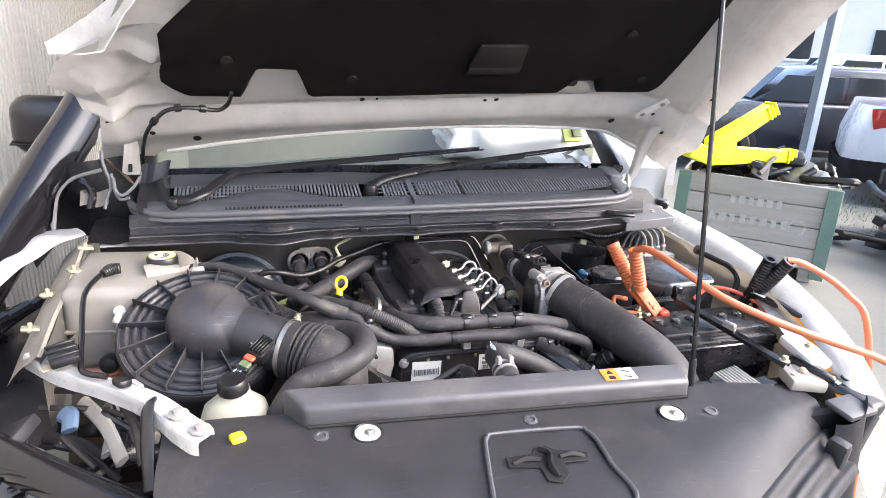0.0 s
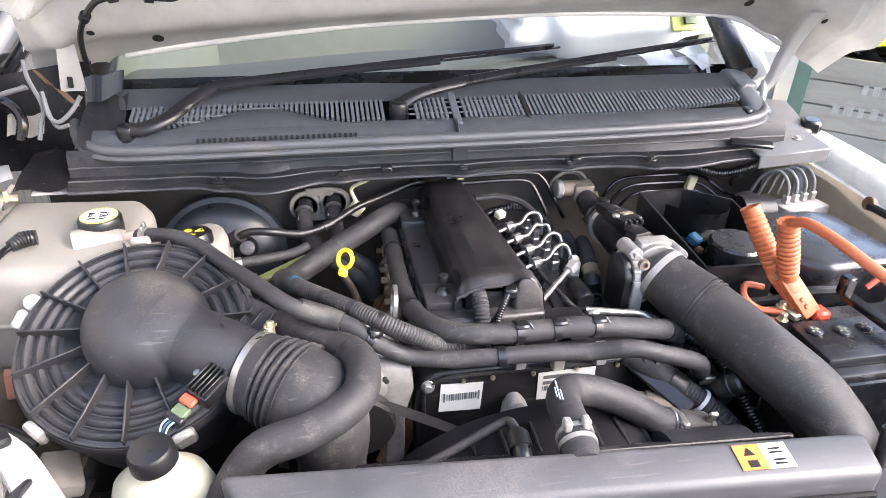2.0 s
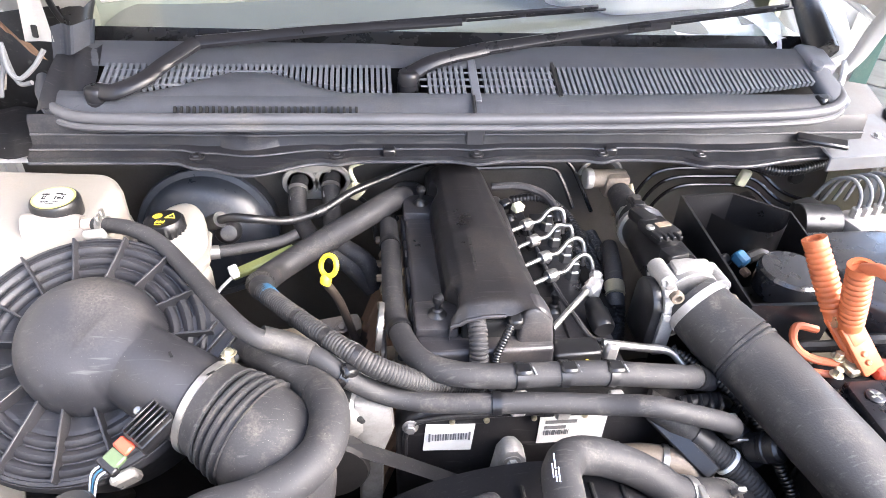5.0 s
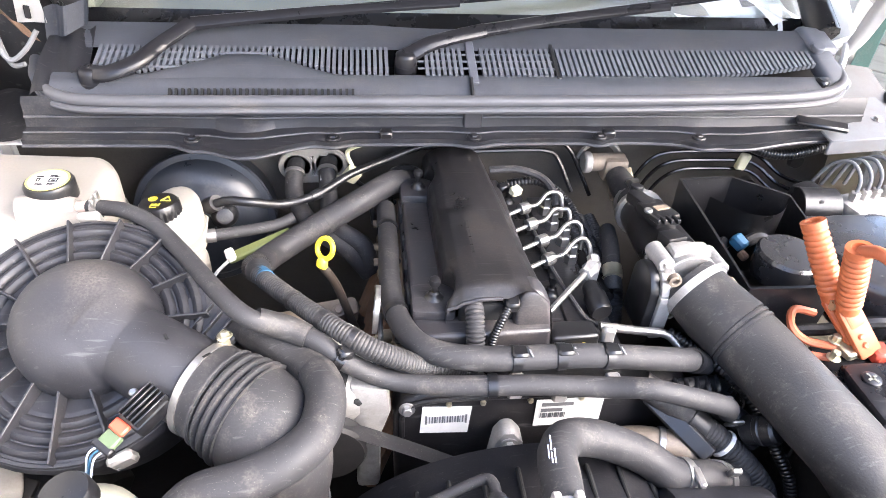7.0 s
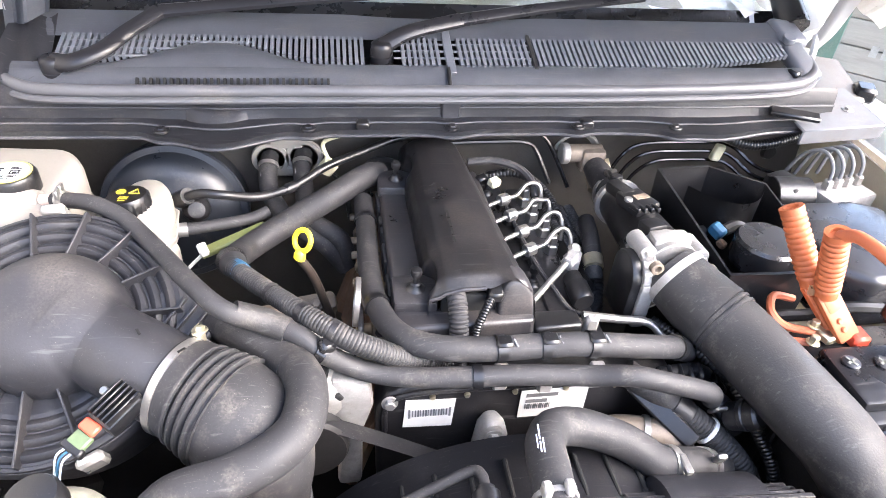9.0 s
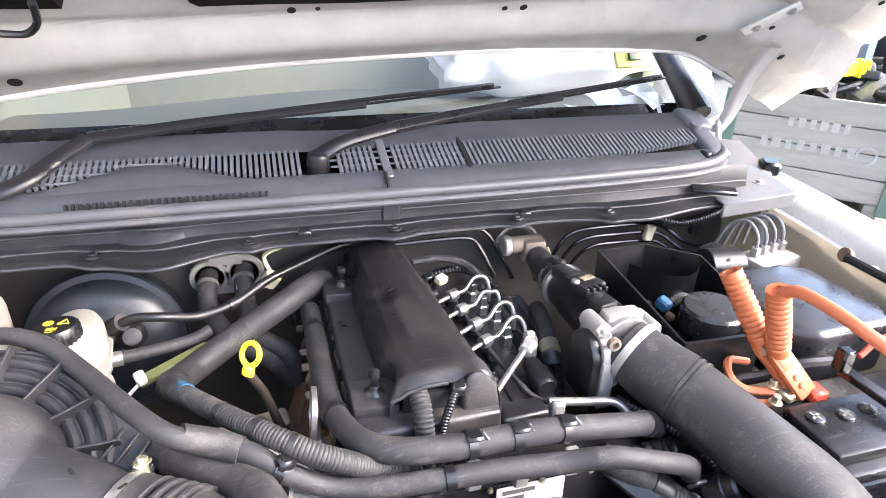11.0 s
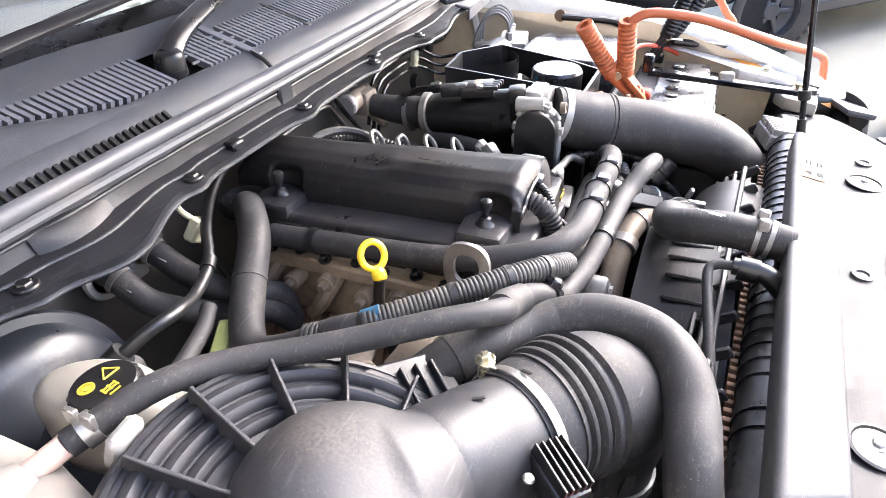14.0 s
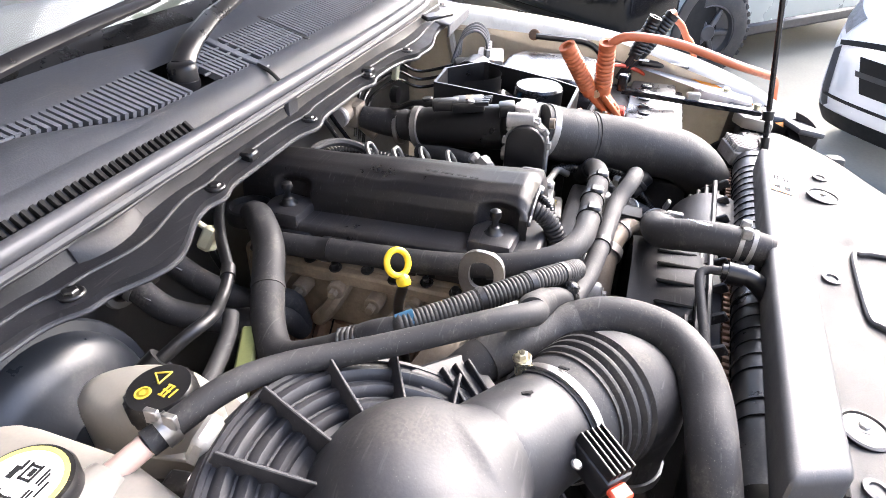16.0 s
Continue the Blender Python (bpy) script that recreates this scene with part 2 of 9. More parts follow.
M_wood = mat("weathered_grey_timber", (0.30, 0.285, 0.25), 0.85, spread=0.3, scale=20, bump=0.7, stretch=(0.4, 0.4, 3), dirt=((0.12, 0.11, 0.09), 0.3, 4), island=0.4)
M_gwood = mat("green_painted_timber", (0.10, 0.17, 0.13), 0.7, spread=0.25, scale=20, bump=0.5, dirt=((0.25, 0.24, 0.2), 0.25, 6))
M_tyre = mat("tyre_rubber", (0.035, 0.034, 0.033), 0.8, spread=0.25, bump=0.5, dirt=((0.15, 0.13, 0.105), 0.3, 5))
M_rim = mat("dark_alloy", (0.12, 0.12, 0.125), 0.4, 0.7, spread=0.2)
M_navy = mat("dark_grey_paint", (0.028, 0.031, 0.038), 0.22, coat=0.5, spread=0.1, scale=8, bump=0.0)
M_dnavy = mat("dark_navy_paint", (0.022, 0.026, 0.038), 0.3, coat=0.3, spread=0.2, bump=0.02, dirt=(DUST, 0.2, 4))
M_silver = mat("silver_green_paint", (0.36, 0.40, 0.39), 0.3, 0.3, coat=0.5, spread=0.05, scale=6, bump=0.0)
M_carw = mat("white_car_paint", (0.80, 0.81, 0.82), 0.25, coat=0.5, spread=0.03, scale=6, bump=0.0)
M_trim = mat("charcoal_trim", (0.018, 0.018, 0.020), 0.5, spread=0.2)
M_lamp = mat("red_lamp_lens", (0.55, 0.03, 0.03), 0.12, coat=0.8, spread=0.1, bump=0)
M_amber = mat("amber_lens", (0.85, 0.33, 0.03), 0.15, coat=0.8, spread=0.08, bump=0)
M_dglass = mat("dark_car_glass", (0.02, 0.025, 0.03), 0.06, spread=0.1, bump=0)
M_brick = mat("pale_building", (0.62, 0.60, 0.57), 0.8, spread=0.08, scale=2)


def glass(name, tint, see):
    m = bpy.data.materials.new(name)
    m.use_nodes = True
    N, L = m.node_tree.nodes, m.node_tree.links
    N.remove(N["Principled BSDF"])
    tr, gl, mx, fr = (N.new("ShaderNode" + k) for k in ("BsdfTransparent", "BsdfGlossy", "MixShader", "Fresnel"))
    tr.inputs[0].default_value = (*tint, 1)
    gl.inputs["Roughness"].default_value = 0.03
    fr.inputs["IOR"].default_value = see
    L.new(fr.outputs[0], mx.inputs[0])
    L.new(tr.outputs[0], mx.inputs[1])
    L.new(gl.outputs[0], mx.inputs[2])
    L.new(mx.outputs[0], N["Material Output"].inputs[0])
    return m


M_glass = glass("windscreen_glass", (0.95, 0.98, 0.94), 1.5)


# ---- building helpers ----
def V(*a):
    return Vector(a)


def bm_new():
    return bmesh.new()


def merge(bm, t):
    me = bpy.data.meshes.new("t")
    t.to_mesh(me)
    t.free()
    bm.from_mesh(me)
    bpy.data.meshes.remove(me)
    return bm


def aim(p, d, spin=0.0):
    """A matrix at p whose local z runs along d."""
    return Matrix.Translation(p) @ Vector(d).to_track_quat("Z", "Y").to_matrix().to_4x4() @ Matrix.Rotation(radians(spin), 4, "Z")


def box(bm, size, m, bev=0.003, segs=1):
    t = bmesh.new()
    bmesh.ops.create_cube(t, size=1.0)
    bmesh.ops.scale(t, vec=size, verts=t.verts)
    if bev:
        bmesh.ops.bevel(t, geom=t.edges[:], offset=min(bev, min(size) * 0.45), segments=segs, affect="EDGES", profile=0.5)
    bmesh.ops.transform(t, matrix=m if isinstance(m, Matrix) else Matrix.Translation(m), verts=t.verts)
    return merge(bm, t)


def prism(bm, poly, h, m, bev=0.002, segs=1):
    """A polygon in local xy, drawn out by h along local z."""
    t = bmesh.new()
    f = t.faces.new([t.verts.new((x, y, 0)) for x, y in poly])
    r = bmesh.ops.extrude_face_region(t, geom=[f])
    bmesh.ops.translate(t, vec=(0, 0, h), verts=[v for v in r["geom"] if isinstance(v, bmesh.types.BMVert)])
    bmesh.ops.recalc_face_normals(t, faces=t.faces[:])
    if bev:
        bmesh.ops.bevel(t, geom=[e for e in t.edges if e.calc_face_angle(0) > 0.5], offset=bev, segments=segs, affect="EDGES", profile=0.5)
    bmesh.ops.transform(t, matrix=m if isinstance(m, Matrix) else Matrix.Translation(m), verts=t.verts)
    return merge(bm, t)


def lathe(bm, prof, m, seg=24):
    t = bmesh.new()
    rings = []
    for r, z in prof:
        if r < 1e-6:
            rings.append([t.verts.new((0, 0, z))])
        else:
            rings.append([t.verts.new((r * math.cos(a), r * math.sin(a), z)) for a in (2 * math.pi * k / seg for k in range(seg))])
    for a, b in zip(rings, rings[1:]):
        for k in range(seg):
            n = (k + 1) % seg
            if len(a) == 1 and len(b) > 1:
                t.faces.new((a[0], b[k], b[n]))
            elif len(b) == 1 and len(a) > 1:
                t.faces.new((a[k], a[n], b[0]))
            elif len(a) > 1:
                t.faces.new((a[k], a[n], b[n], b[k]))
    for ring in (rings[0], rings[-1]):
        if len(ring) > 1:
            t.faces.new(ring)
    bmesh.ops.recalc_face_normals(t, faces=t.faces[:])
    bmesh.ops.transform(t, matrix=m if isinstance(m, Matrix) else Matrix.Translation(m), verts=t.verts)
    return merge(bm, t)


def cyl(bm, r, h, m, seg=20, bev=0.0015):
    return lathe(bm, [(r - bev, 0), (r, bev), (r, h - bev), (r - bev, h)], m, seg)


def smooth_line(pts, n=6):
    p = [Vector(q) for q in pts]
    if len(p) < 3:
        return [p[0].lerp(p[-1], k / n) for k in range(n + 1)]
    p = [2 * p[0] - p[1]] + p + [2 * p[-1] - p[-2]]
    out = []
    for a, b, c, d in zip(p, p[1:], p[2:], p[3:]):
        for k in range(n):
            s = k / n
            out.append(0.5 * (2 * b + (c - a) * s + (2 * a - 5 * b + 4 * c - d) * s * s + (3 * b - a - 3 * c + d) * s ** 3))
    return out + [p[-2]]


def spin_frames(line):
    """Tangent and two sideways vectors along a line, without twist."""
    n = len(line)
    tan = [(line[min(i + 1, n - 1)] - line[max(i - 1, 0)]).normalized() for i in range(n)]
    u = tan[0].orthogonal().normalized()
    out = []
    for t in tan:
        u = (u - t * u.dot(t)).normalized()
        out.append((t, u, t.cross(u)))
    return out


def tube(bm, pts, r, seg=14, n=6, ribs=None, flat=1.0, line=None, flutes=0.0):
    """A hose along pts. r: a radius, or one for each point. ribs: (pitch, depth) for a corrugated hose."""
    line = line or smooth_line(pts, n)
    if ribs:
        total = sum((b - a).length for a, b in zip(line, line[1:]))
        k = max(8, int(total / ribs[0] * 6))
        cum = [0.0]
        for a, b in zip(line, line[1:]):
            cum.append(cum[-1] + (b - a).length)
        fine, j = [], 0
        for i in range(k + 1):
            s = total * i / k
            while j < len(line) - 2 and cum[j + 1] < s:
                j += 1
            w = (s - cum[j]) / max(1e-9, cum[j + 1] - cum[j])
            fine.append(line[j].lerp(line[j + 1], min(1, w)))
        line = fine
    fr = spin_frames(line)
    rs = []
    for i in range(len(line)):
        s = i / (len(line) - 1)
        if isinstance(r, (int, float)):
            q = r
        else:
            g = s * (len(r) - 1)
            j = min(int(g), len(r) - 2)
            q = r[j] + (r[j + 1] - r[j]) * (g - j)
        if ribs:
            q -= ribs[1] * (0.5 - 0.5 * math.cos(2 * math.pi * i / 6)) ** 2
        rs.append(q)
    t = bmesh.new()
    rings = [[t.verts.new(c + (q - flutes * (k % 2)) * (math.cos(a) * u + math.sin(a) * w * flat)) for k, a in ((k, 2 * math.pi * k / seg) for k in range(seg))]
             for c, q, (_, u, w) in zip(line, rs, fr)]
    for a, b in zip(rings, rings[1:]):
        for k in range(seg):
            t.faces.new((a[k], a[(k + 1) % seg], b[(k + 1) % seg], b[k]))
    t.faces.new(rings[0]), t.faces.new(rings[-1])
    bmesh.ops.recalc_face_normals(t, faces=t.faces[:])
    return merge(bm, t)


def band(bm, pts, s, r, width, n=6, thick=0.0018):
    """A clip or clamp round a hose at the share s of its length."""
    line = smooth_line(pts, n)
    i = min(len(line) - 2, max(0, int(s * (len(line) - 1))))
    d = line[i + 1] - line[i]
    return lathe(bm, [(r, -width / 2), (r + thick, -width / 2), (r + thick, width / 2), (r, width / 2), (r, -width / 2)], aim(line[i], d), 20)


def sheet(bm, f, nu, nv, thick=0.0):
    """A curved sheet f(u, v), u and v from 0 to 1, with a thickness."""
    t = bmesh.new()
    g = [[t.verts.new(f(i / nu, j / nv)) for j in range(nv + 1)] for i in range(nu + 1)]
    for i in range(nu):
        for j in range(nv):
            t.faces.new((g[i][j], g[i + 1][j], g[i + 1][j + 1], g[i][j + 1]))
    if thick:
        bmesh.ops.solidify(t, geom=t.faces[:], thickness=thick)
    bmesh.ops.recalc_face_normals(t, faces=t.faces[:])
    return merge(bm, t)


def part(name, bm, material, parent=None, label="", sharp=38):
    me = bpy.data.meshes.new(name)
    bm.normal_update()
    for f in bm.faces:
        f.smooth = True
    lim = radians(sharp)
    for e in bm.edges:
        e.smooth = len(e.link_faces) != 2 or e.calc_face_angle(0) < lim
    bm.to_mesh(me)
    bm.free()
    me.materials.append(material)
    ob = new(name, me)
    if parent is not None:
        ob.parent = parent
        if parent.type == "EMPTY":
            ob.matrix_parent_inverse = Matrix.Translation(-parent.location)
    if label:
        tagged(ob, label)
    return ob


def thing(name, at, label, category, group="", kind=""):
    e = new(name)
    e.location = at
    e.empty_display_size = 0.02
    return tagged(e, label, category, group, kind)


def solo(name, bm, material, label, category, group="", kind=""):
    return tagged(part(name, bm, material), label, category, group, kind)


def hexbolt(bm, p, d=(0, 0, 1), r=0.007, h=0.006, washer=True):
    m = aim(p, d)
    if washer:
        cyl(bm, r * 1.6, 0.0015, m, 16, 0.0004)
    lathe(bm, [(r, 0.001), (r, h), (r * 0.8, h + 0.001)], m, 6)
    return bm


def label_bars(parent, p, ux, uy, w, h, rows, material, lift=0.0006):
    """Plain bars that stand for print too small to read."""
    ux, uy = Vector(ux).normalized(), Vector(uy).normalized()
    nz = ux.cross(uy)
    m = Matrix((ux, uy, nz)).transposed().to_4x4()
    m.translation = Vector(p) + nz * lift
    bm = bmesh.new()
    for x0, x1, y0, y1 in rows:
        box(bm, ((x1 - x0) * w, (y1 - y0) * h, 0.0006), m @ Matrix.Translation(((x0 + x1) / 2 * w, (y0 + y1) / 2 * h, 0)), 0)
    return part("print", bm, material, parent)

# ---- setting: yard, shed ----
def ground_shape(u, v):
    return V(-60 + 140 * u, -60 + 160 * v, 0)


tagged(part("ground", sheet(bm_new(), ground_shape, 1, 1), M_gravel), "dirty pale concrete yard floor", "floor", kind="structure")

_w = box(bm_new(), (0.05, 9.0, 3.6), (-1.785, 2.5, 1.8), 0.0)
for k in range(118):
    box(_w, (0.012, 0.034, 3.59), (-1.757, -1.97 + 0.076 * k, 1.8), 0.004)
wall_west = tagged(part("wall_west", _w, M_clad), "white ribbed steel wall of the shed", "wall", kind="structure")
part("base_rail", box(bm_new(), (0.06, 9, 0.12), (-1.79, 2.5, 0.06), 0.004), M_post, wall_west)
_w = box(bm_new(), (6.6, 0.12, 3.6), (1.5, 7.1, 1.8), 0.0)
tagged(part("wall_north", _w, M_clad), "white steel back wall of the shed", "wall", kind="structure")
# Unseen roof, added behind the bay to hold back part of the sky.
_w = box(bm_new(), (6.0, 4.4, 0.12), (1.2, 5.0, 3.66), 0.0)
tagged(part("ceiling", _w, M_clad), "unseen white lined roof assumed for the open shed", "ceiling", kind="structure")

_w = thing("shed_post", (5.75, 6.0, 0), "blue-grey painted steel post on the yard", "post")
part("column", box(bm_new(), (0.11, 0.11, 3.6), (5.75, 6.0, 1.8), 0.008), M_post, _w)
part("base_plate", box(bm_new(), (0.3, 0.3, 0.02), (5.75, 6.0, 0.01), 0.003), M_post, _w)

# ---- the car's body round the engine bay ----
# Bay lining
_t = thing("engine_bay", (0, 1.4, 0.35), "painted engine bay walls, firewall and near-black floor darkened for shade", "engine bay")
# Near-black floor pan, and front panel below: bay shade painted in.
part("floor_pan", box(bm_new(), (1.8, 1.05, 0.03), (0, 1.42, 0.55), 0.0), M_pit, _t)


def fire_shape(u, v):
    x = -0.86 + 1.72 * u
    z = 0.55 + 0.66 * v
    y = 1.90 - 0.03 * math.cos(2.2 * x) - 0.03 * max(0, 0.9 - v) + 0.006 * math.sin(9 * x) * math.sin(7 * v)
    return V(x, y, z)


# The firewall's colour already holds some of the bay's shade.
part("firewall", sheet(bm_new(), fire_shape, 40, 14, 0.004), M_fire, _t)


def apron_r(u, v):
    y = 1.02 + 0.88 * u
    z = 0.58 + (0.60 - 0.26 * max(0.0, 1.34 - y)) * v
    x = 0.80 + 0.03 * math.sin(3.1 * v) - 0.05 * (1 - v) - 0.03 * (1 - u) + 0.004 * math.sin(14 * u + 3 * v)
    return V(x, y, z)


part("inner_wing", sheet(bm_new(), apron_r, 30, 14, 0.003), M_apron, _t, "beige painted inner wing")
part("wing_rib", tube(bm_new(), [(0.80, 1.78, 1.17), (0.79, 1.74, 1.02), (0.78, 1.68, 0.86)], 0.012, 8), M_apron, _t)


def apron_l(u, v):
    y = 1.44 + 0.46 * u
    z = 0.58 + 0.52 * v
    return V(-0.86 + 0.012 * math.sin(7 * u) * v - 0.02 * math.sin(5 * v), y, z)


part("inner_wing", sheet(bm_new(), apron_l, 24, 10, 0.003), M_apron, _t, "beige painted inner wing, buckled")
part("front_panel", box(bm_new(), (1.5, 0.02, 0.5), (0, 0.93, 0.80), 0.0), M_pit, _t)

# Cowl: plenum panel, lip, seal, grille
_t = thing("scuttle_cowl", (0, 1.85, 1.2), "dusty dark-grey plastic cowl grille below the windscreen", "cowl")


def lip_bump(x):
    return 0.045 * math.exp(-((x + 0.40) / 0.075) ** 2) + 0.030 * math.exp(-((x - 0.47) / 0.10) ** 2) + 0.012 * math.exp(-((x + 0.01) / 0.03) ** 2) \
        + 0.010 * math.exp(-((x + 0.49) / 0.02) ** 2) + 0.010 * math.exp(-((x + 0.256) / 0.02) ** 2) + 0.010 * math.exp(-((x - 0.216) / 0.02) ** 2) + 0.01 * math.exp(-((x - 0.40) / 0.02) ** 2)


def cowl_front(u, v):
    x = -0.76 + 1.50 * u
    b = lip_bump(x)
    prof = [(1.752 - b, 1.203), (1.752 - b, 1.213), (1.766 - 0.6 * b, 1.216), (1.782 - 0.25 * b, 1.222), (1.786 - 0.1 * b, 1.238), (1.790, 1.262), (1.797, 1.270)]
    k = v * (len(prof) - 1)
    i = min(int(k), len(prof) - 2)
    w = k - i
    y = prof[i][0] + (prof[i + 1][0] - prof[i][0]) * w
    z = prof[i][1] + (prof[i + 1][1] - prof[i][1]) * w
    return V(x, y + 0.012 * x * x * 0.5, z)


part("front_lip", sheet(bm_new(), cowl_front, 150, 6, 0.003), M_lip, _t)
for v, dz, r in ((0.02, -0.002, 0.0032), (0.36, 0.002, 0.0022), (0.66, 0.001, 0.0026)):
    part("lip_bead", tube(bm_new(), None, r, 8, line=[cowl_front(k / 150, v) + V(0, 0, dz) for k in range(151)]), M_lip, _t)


def cowl_top(u, v):
    x = -0.72 + 1.42 * u
    bow = 0.05 * max(0, abs(x) - 0.62)
    prof = [(1.797, 1.268), (1.806, 1.266), (1.815, 1.279), (1.832, 1.290), (1.843, 1.2915)]
    k = v * (len(prof) - 1)
    i = min(int(k), len(prof) - 2)
    w = k - i
    return V(x, prof[i][0] + (prof[i + 1][0] - prof[i][0]) * w + bow, prof[i][1] + (prof[i + 1][1] - prof[i][1]) * w)


part("front_ledge", sheet(bm_new(), cowl_top, 60, 4, 0.003), M_cowl, _t)


def cowl_rear(u, v):
    x = -0.72 + 1.42 * u
    prof = [(1.911, 1.311), (1.922, 1.317), (1.945, 1.327), (1.974, 1.335)]
    k = v * (len(prof) - 1)
    i = min(int(k), len(prof) - 2)
    w = k - i
    return V(x, prof[i][0] + (prof[i + 1][0] - prof[i][0]) * w, prof[i][1] + (prof[i + 1][1] - prof[i][1]) * w)


part("rear_ledge", sheet(bm_new(), cowl_rear, 60, 3, 0.003), M_cowl, _t)


def cowl_hump(u, v):
    x = -0.70 + 0.56 * u
    top = 1.832 + 0.066 * math.exp(-((x + 0.41) / 0.125) ** 2)
    y = 1.828 + (top - 1.828) * v
    z = 1.286 + (y - 1.828) * 0.30 + 0.010 * math.sin(math.pi * min(1, v * 1.0)) * math.exp(-((x + 0.41) / 0.14) ** 2) + 0.001
    return V(x, y, z)


part("raised_panel", sheet(bm_new(), cowl_hump, 40, 8, 0.003), M_cowl, _t)
# Near-black box and wall stand for the shade under the grille slots.
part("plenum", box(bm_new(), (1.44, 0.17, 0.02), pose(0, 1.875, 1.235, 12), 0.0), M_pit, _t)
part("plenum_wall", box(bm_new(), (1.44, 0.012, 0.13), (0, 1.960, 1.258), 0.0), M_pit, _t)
part("end_cap", box(bm_new(), (0.05, 0.12, 0.03), pose(0.70, 1.885, 1.290, 16), 0.012, 3), M_cowl, _t)
part("corner_cover", box(bm_new(), (0.07, 0.075, 0.03), pose(0.705, 1.955, 1.318, 18, 8, 8), 0.012, 3), M_cowl, _t)
part("cover_screw", cyl(bm_new(), 0.013, 0.012, pose(0.688, 1.918, 1.316, 16), 16), M_cowl, _t)
part("corner_buffer", box(bm_new(), (0.02, 0.024, 0.02), pose(0.66, 1.832, 1.283, 10, 0, 30), 0.004), M_blk, _t)
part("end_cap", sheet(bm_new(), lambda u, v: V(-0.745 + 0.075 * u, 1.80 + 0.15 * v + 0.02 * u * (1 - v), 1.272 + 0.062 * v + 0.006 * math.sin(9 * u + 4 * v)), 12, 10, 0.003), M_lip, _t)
# Seams of the panel
part("seam_cover", box(bm_new(), (0.016, 0.12, 0.006), pose(-0.006, 1.877, 1.3025, 16.4), 0.0015), M_cowl, _t)
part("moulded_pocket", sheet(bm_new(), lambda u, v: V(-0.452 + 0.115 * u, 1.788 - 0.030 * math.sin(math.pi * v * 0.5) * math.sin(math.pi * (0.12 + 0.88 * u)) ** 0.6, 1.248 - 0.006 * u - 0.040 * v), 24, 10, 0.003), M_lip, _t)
part("seam_clip", tube(bm_new(), [(-0.012, 1.797, 1.271), (-0.012, 1.812, 1.283), (-0.011, 1.832, 1.291)], 0.0035, 6), M_blk, _t)
part("seam_cover", box(bm_new(), (0.008, 0.10, 0.005), pose(0.150, 1.88, 1.303, 16.4), 0.001), M_blk, _t)
part("joint_tab", box(bm_new(), (0.035, 0.012, 0.05), (-0.012, 1.784, 1.236), 0.004), M_lip, _t)
for x in (-0.245, 0.155):
    part("lip_clip", box(bm_new(), (0.022, 0.02, 0.014), (x + 0.08, 1.762, 1.218), 0.003), M_blk, _t)
# Grille fins
_fin = bm_new()
box(_fin, (0.0060, 1.0, 0.010), Matrix.Identity(4), 0)
_fm = bpy.data.meshes.new("slat")
_fin.to_mesh(_fm)
_fin.free()
_fm.materials.append(M_cowl)
x = -0.655
while x < 0.668:
    lo = 1.840 + (0.058 * math.exp(-((x + 0.41) / 0.125) ** 2) if x < -0.14 else 0.0) + 0.035 * max(0.0, (x - 0.34) / 0.32) ** 2
    if abs(x + 0.006) > 0.012 and abs(x - 0.15) > 0.006 and not (-0.155 < x < -0.098) and 1.911 - lo > 0.008:
        o = new("slat", _fm)
        o.parent = _t
        o.matrix_parent_inverse = Matrix.Translation(-_t.location)
        c = (lo + 1.914) / 2
        o.matrix_basis = Matrix.Translation((x, c, 1.288 + (c - 1.833) * 0.285)) @ Matrix.Rotation(radians(16), 4, "X") @ Matrix.Diagonal((1, (1.914 - lo) * 1.04, 1, 1))
    x += 0.0103
for y in (1.858, 1.877, 1.896):
    for w, cx in ((0.30, -0.50), (0.25, 0.02)):
        part("cross_bar", box(bm_new(), (w, 0.003, 0.003), (cx, y, 1.291 + (y - 1.833) * 0.285), 0), M_cowl, _t)
for k in range(30):
    part("drain_slot", box(bm_new(), (0.0045, 0.014, 0.006), pose(-0.525 + 0.0105 * k, 1.806, 1.2735, 40), 0), M_ink, _t)
# Seal
_sl = [(-0.775, 1.92, 1.285), (-0.755, 1.86, 1.275), (-0.70, 1.80, 1.270), (-0.60, 1.779, 1.271), (-0.3, 1.774, 1.273), (0, 1.772, 1.274),
       (0.3, 1.774, 1.275), (0.55, 1.782, 1.277), (0.655, 1.80, 1.279), (0.705, 1.835, 1.284), (0.722, 1.885, 1.292)]
seal = tagged(part("bonnet_seal", tube(bm_new(), _sl, 0.0105, 12, 8), M_seal), "dark-grey rubber bonnet seal along the cowl", "seal")
part("seal_fin", tube(bm_new(), [(p[0], p[1] - 0.010, p[2] - 0.012) for p in _sl], 0.006, 8, 8), M_seal, seal)
for x in (-0.488, -0.256, -0.012, 0.216, 0.40):
    b = bm_new()
    cyl(b, 0.013, 0.005, (x, 1.757 - 0.3 * lip_bump(x), 1.213), 20)
    cyl(b, 0.008, 0.008, (x, 1.757 - 0.3 * lip_bump(x), 1.213), 6)
    tagged(part("lip_bolt", b, M_blk), "black plastic push fastener in the cowl lip", "fastener", "fasteners along the cowl")


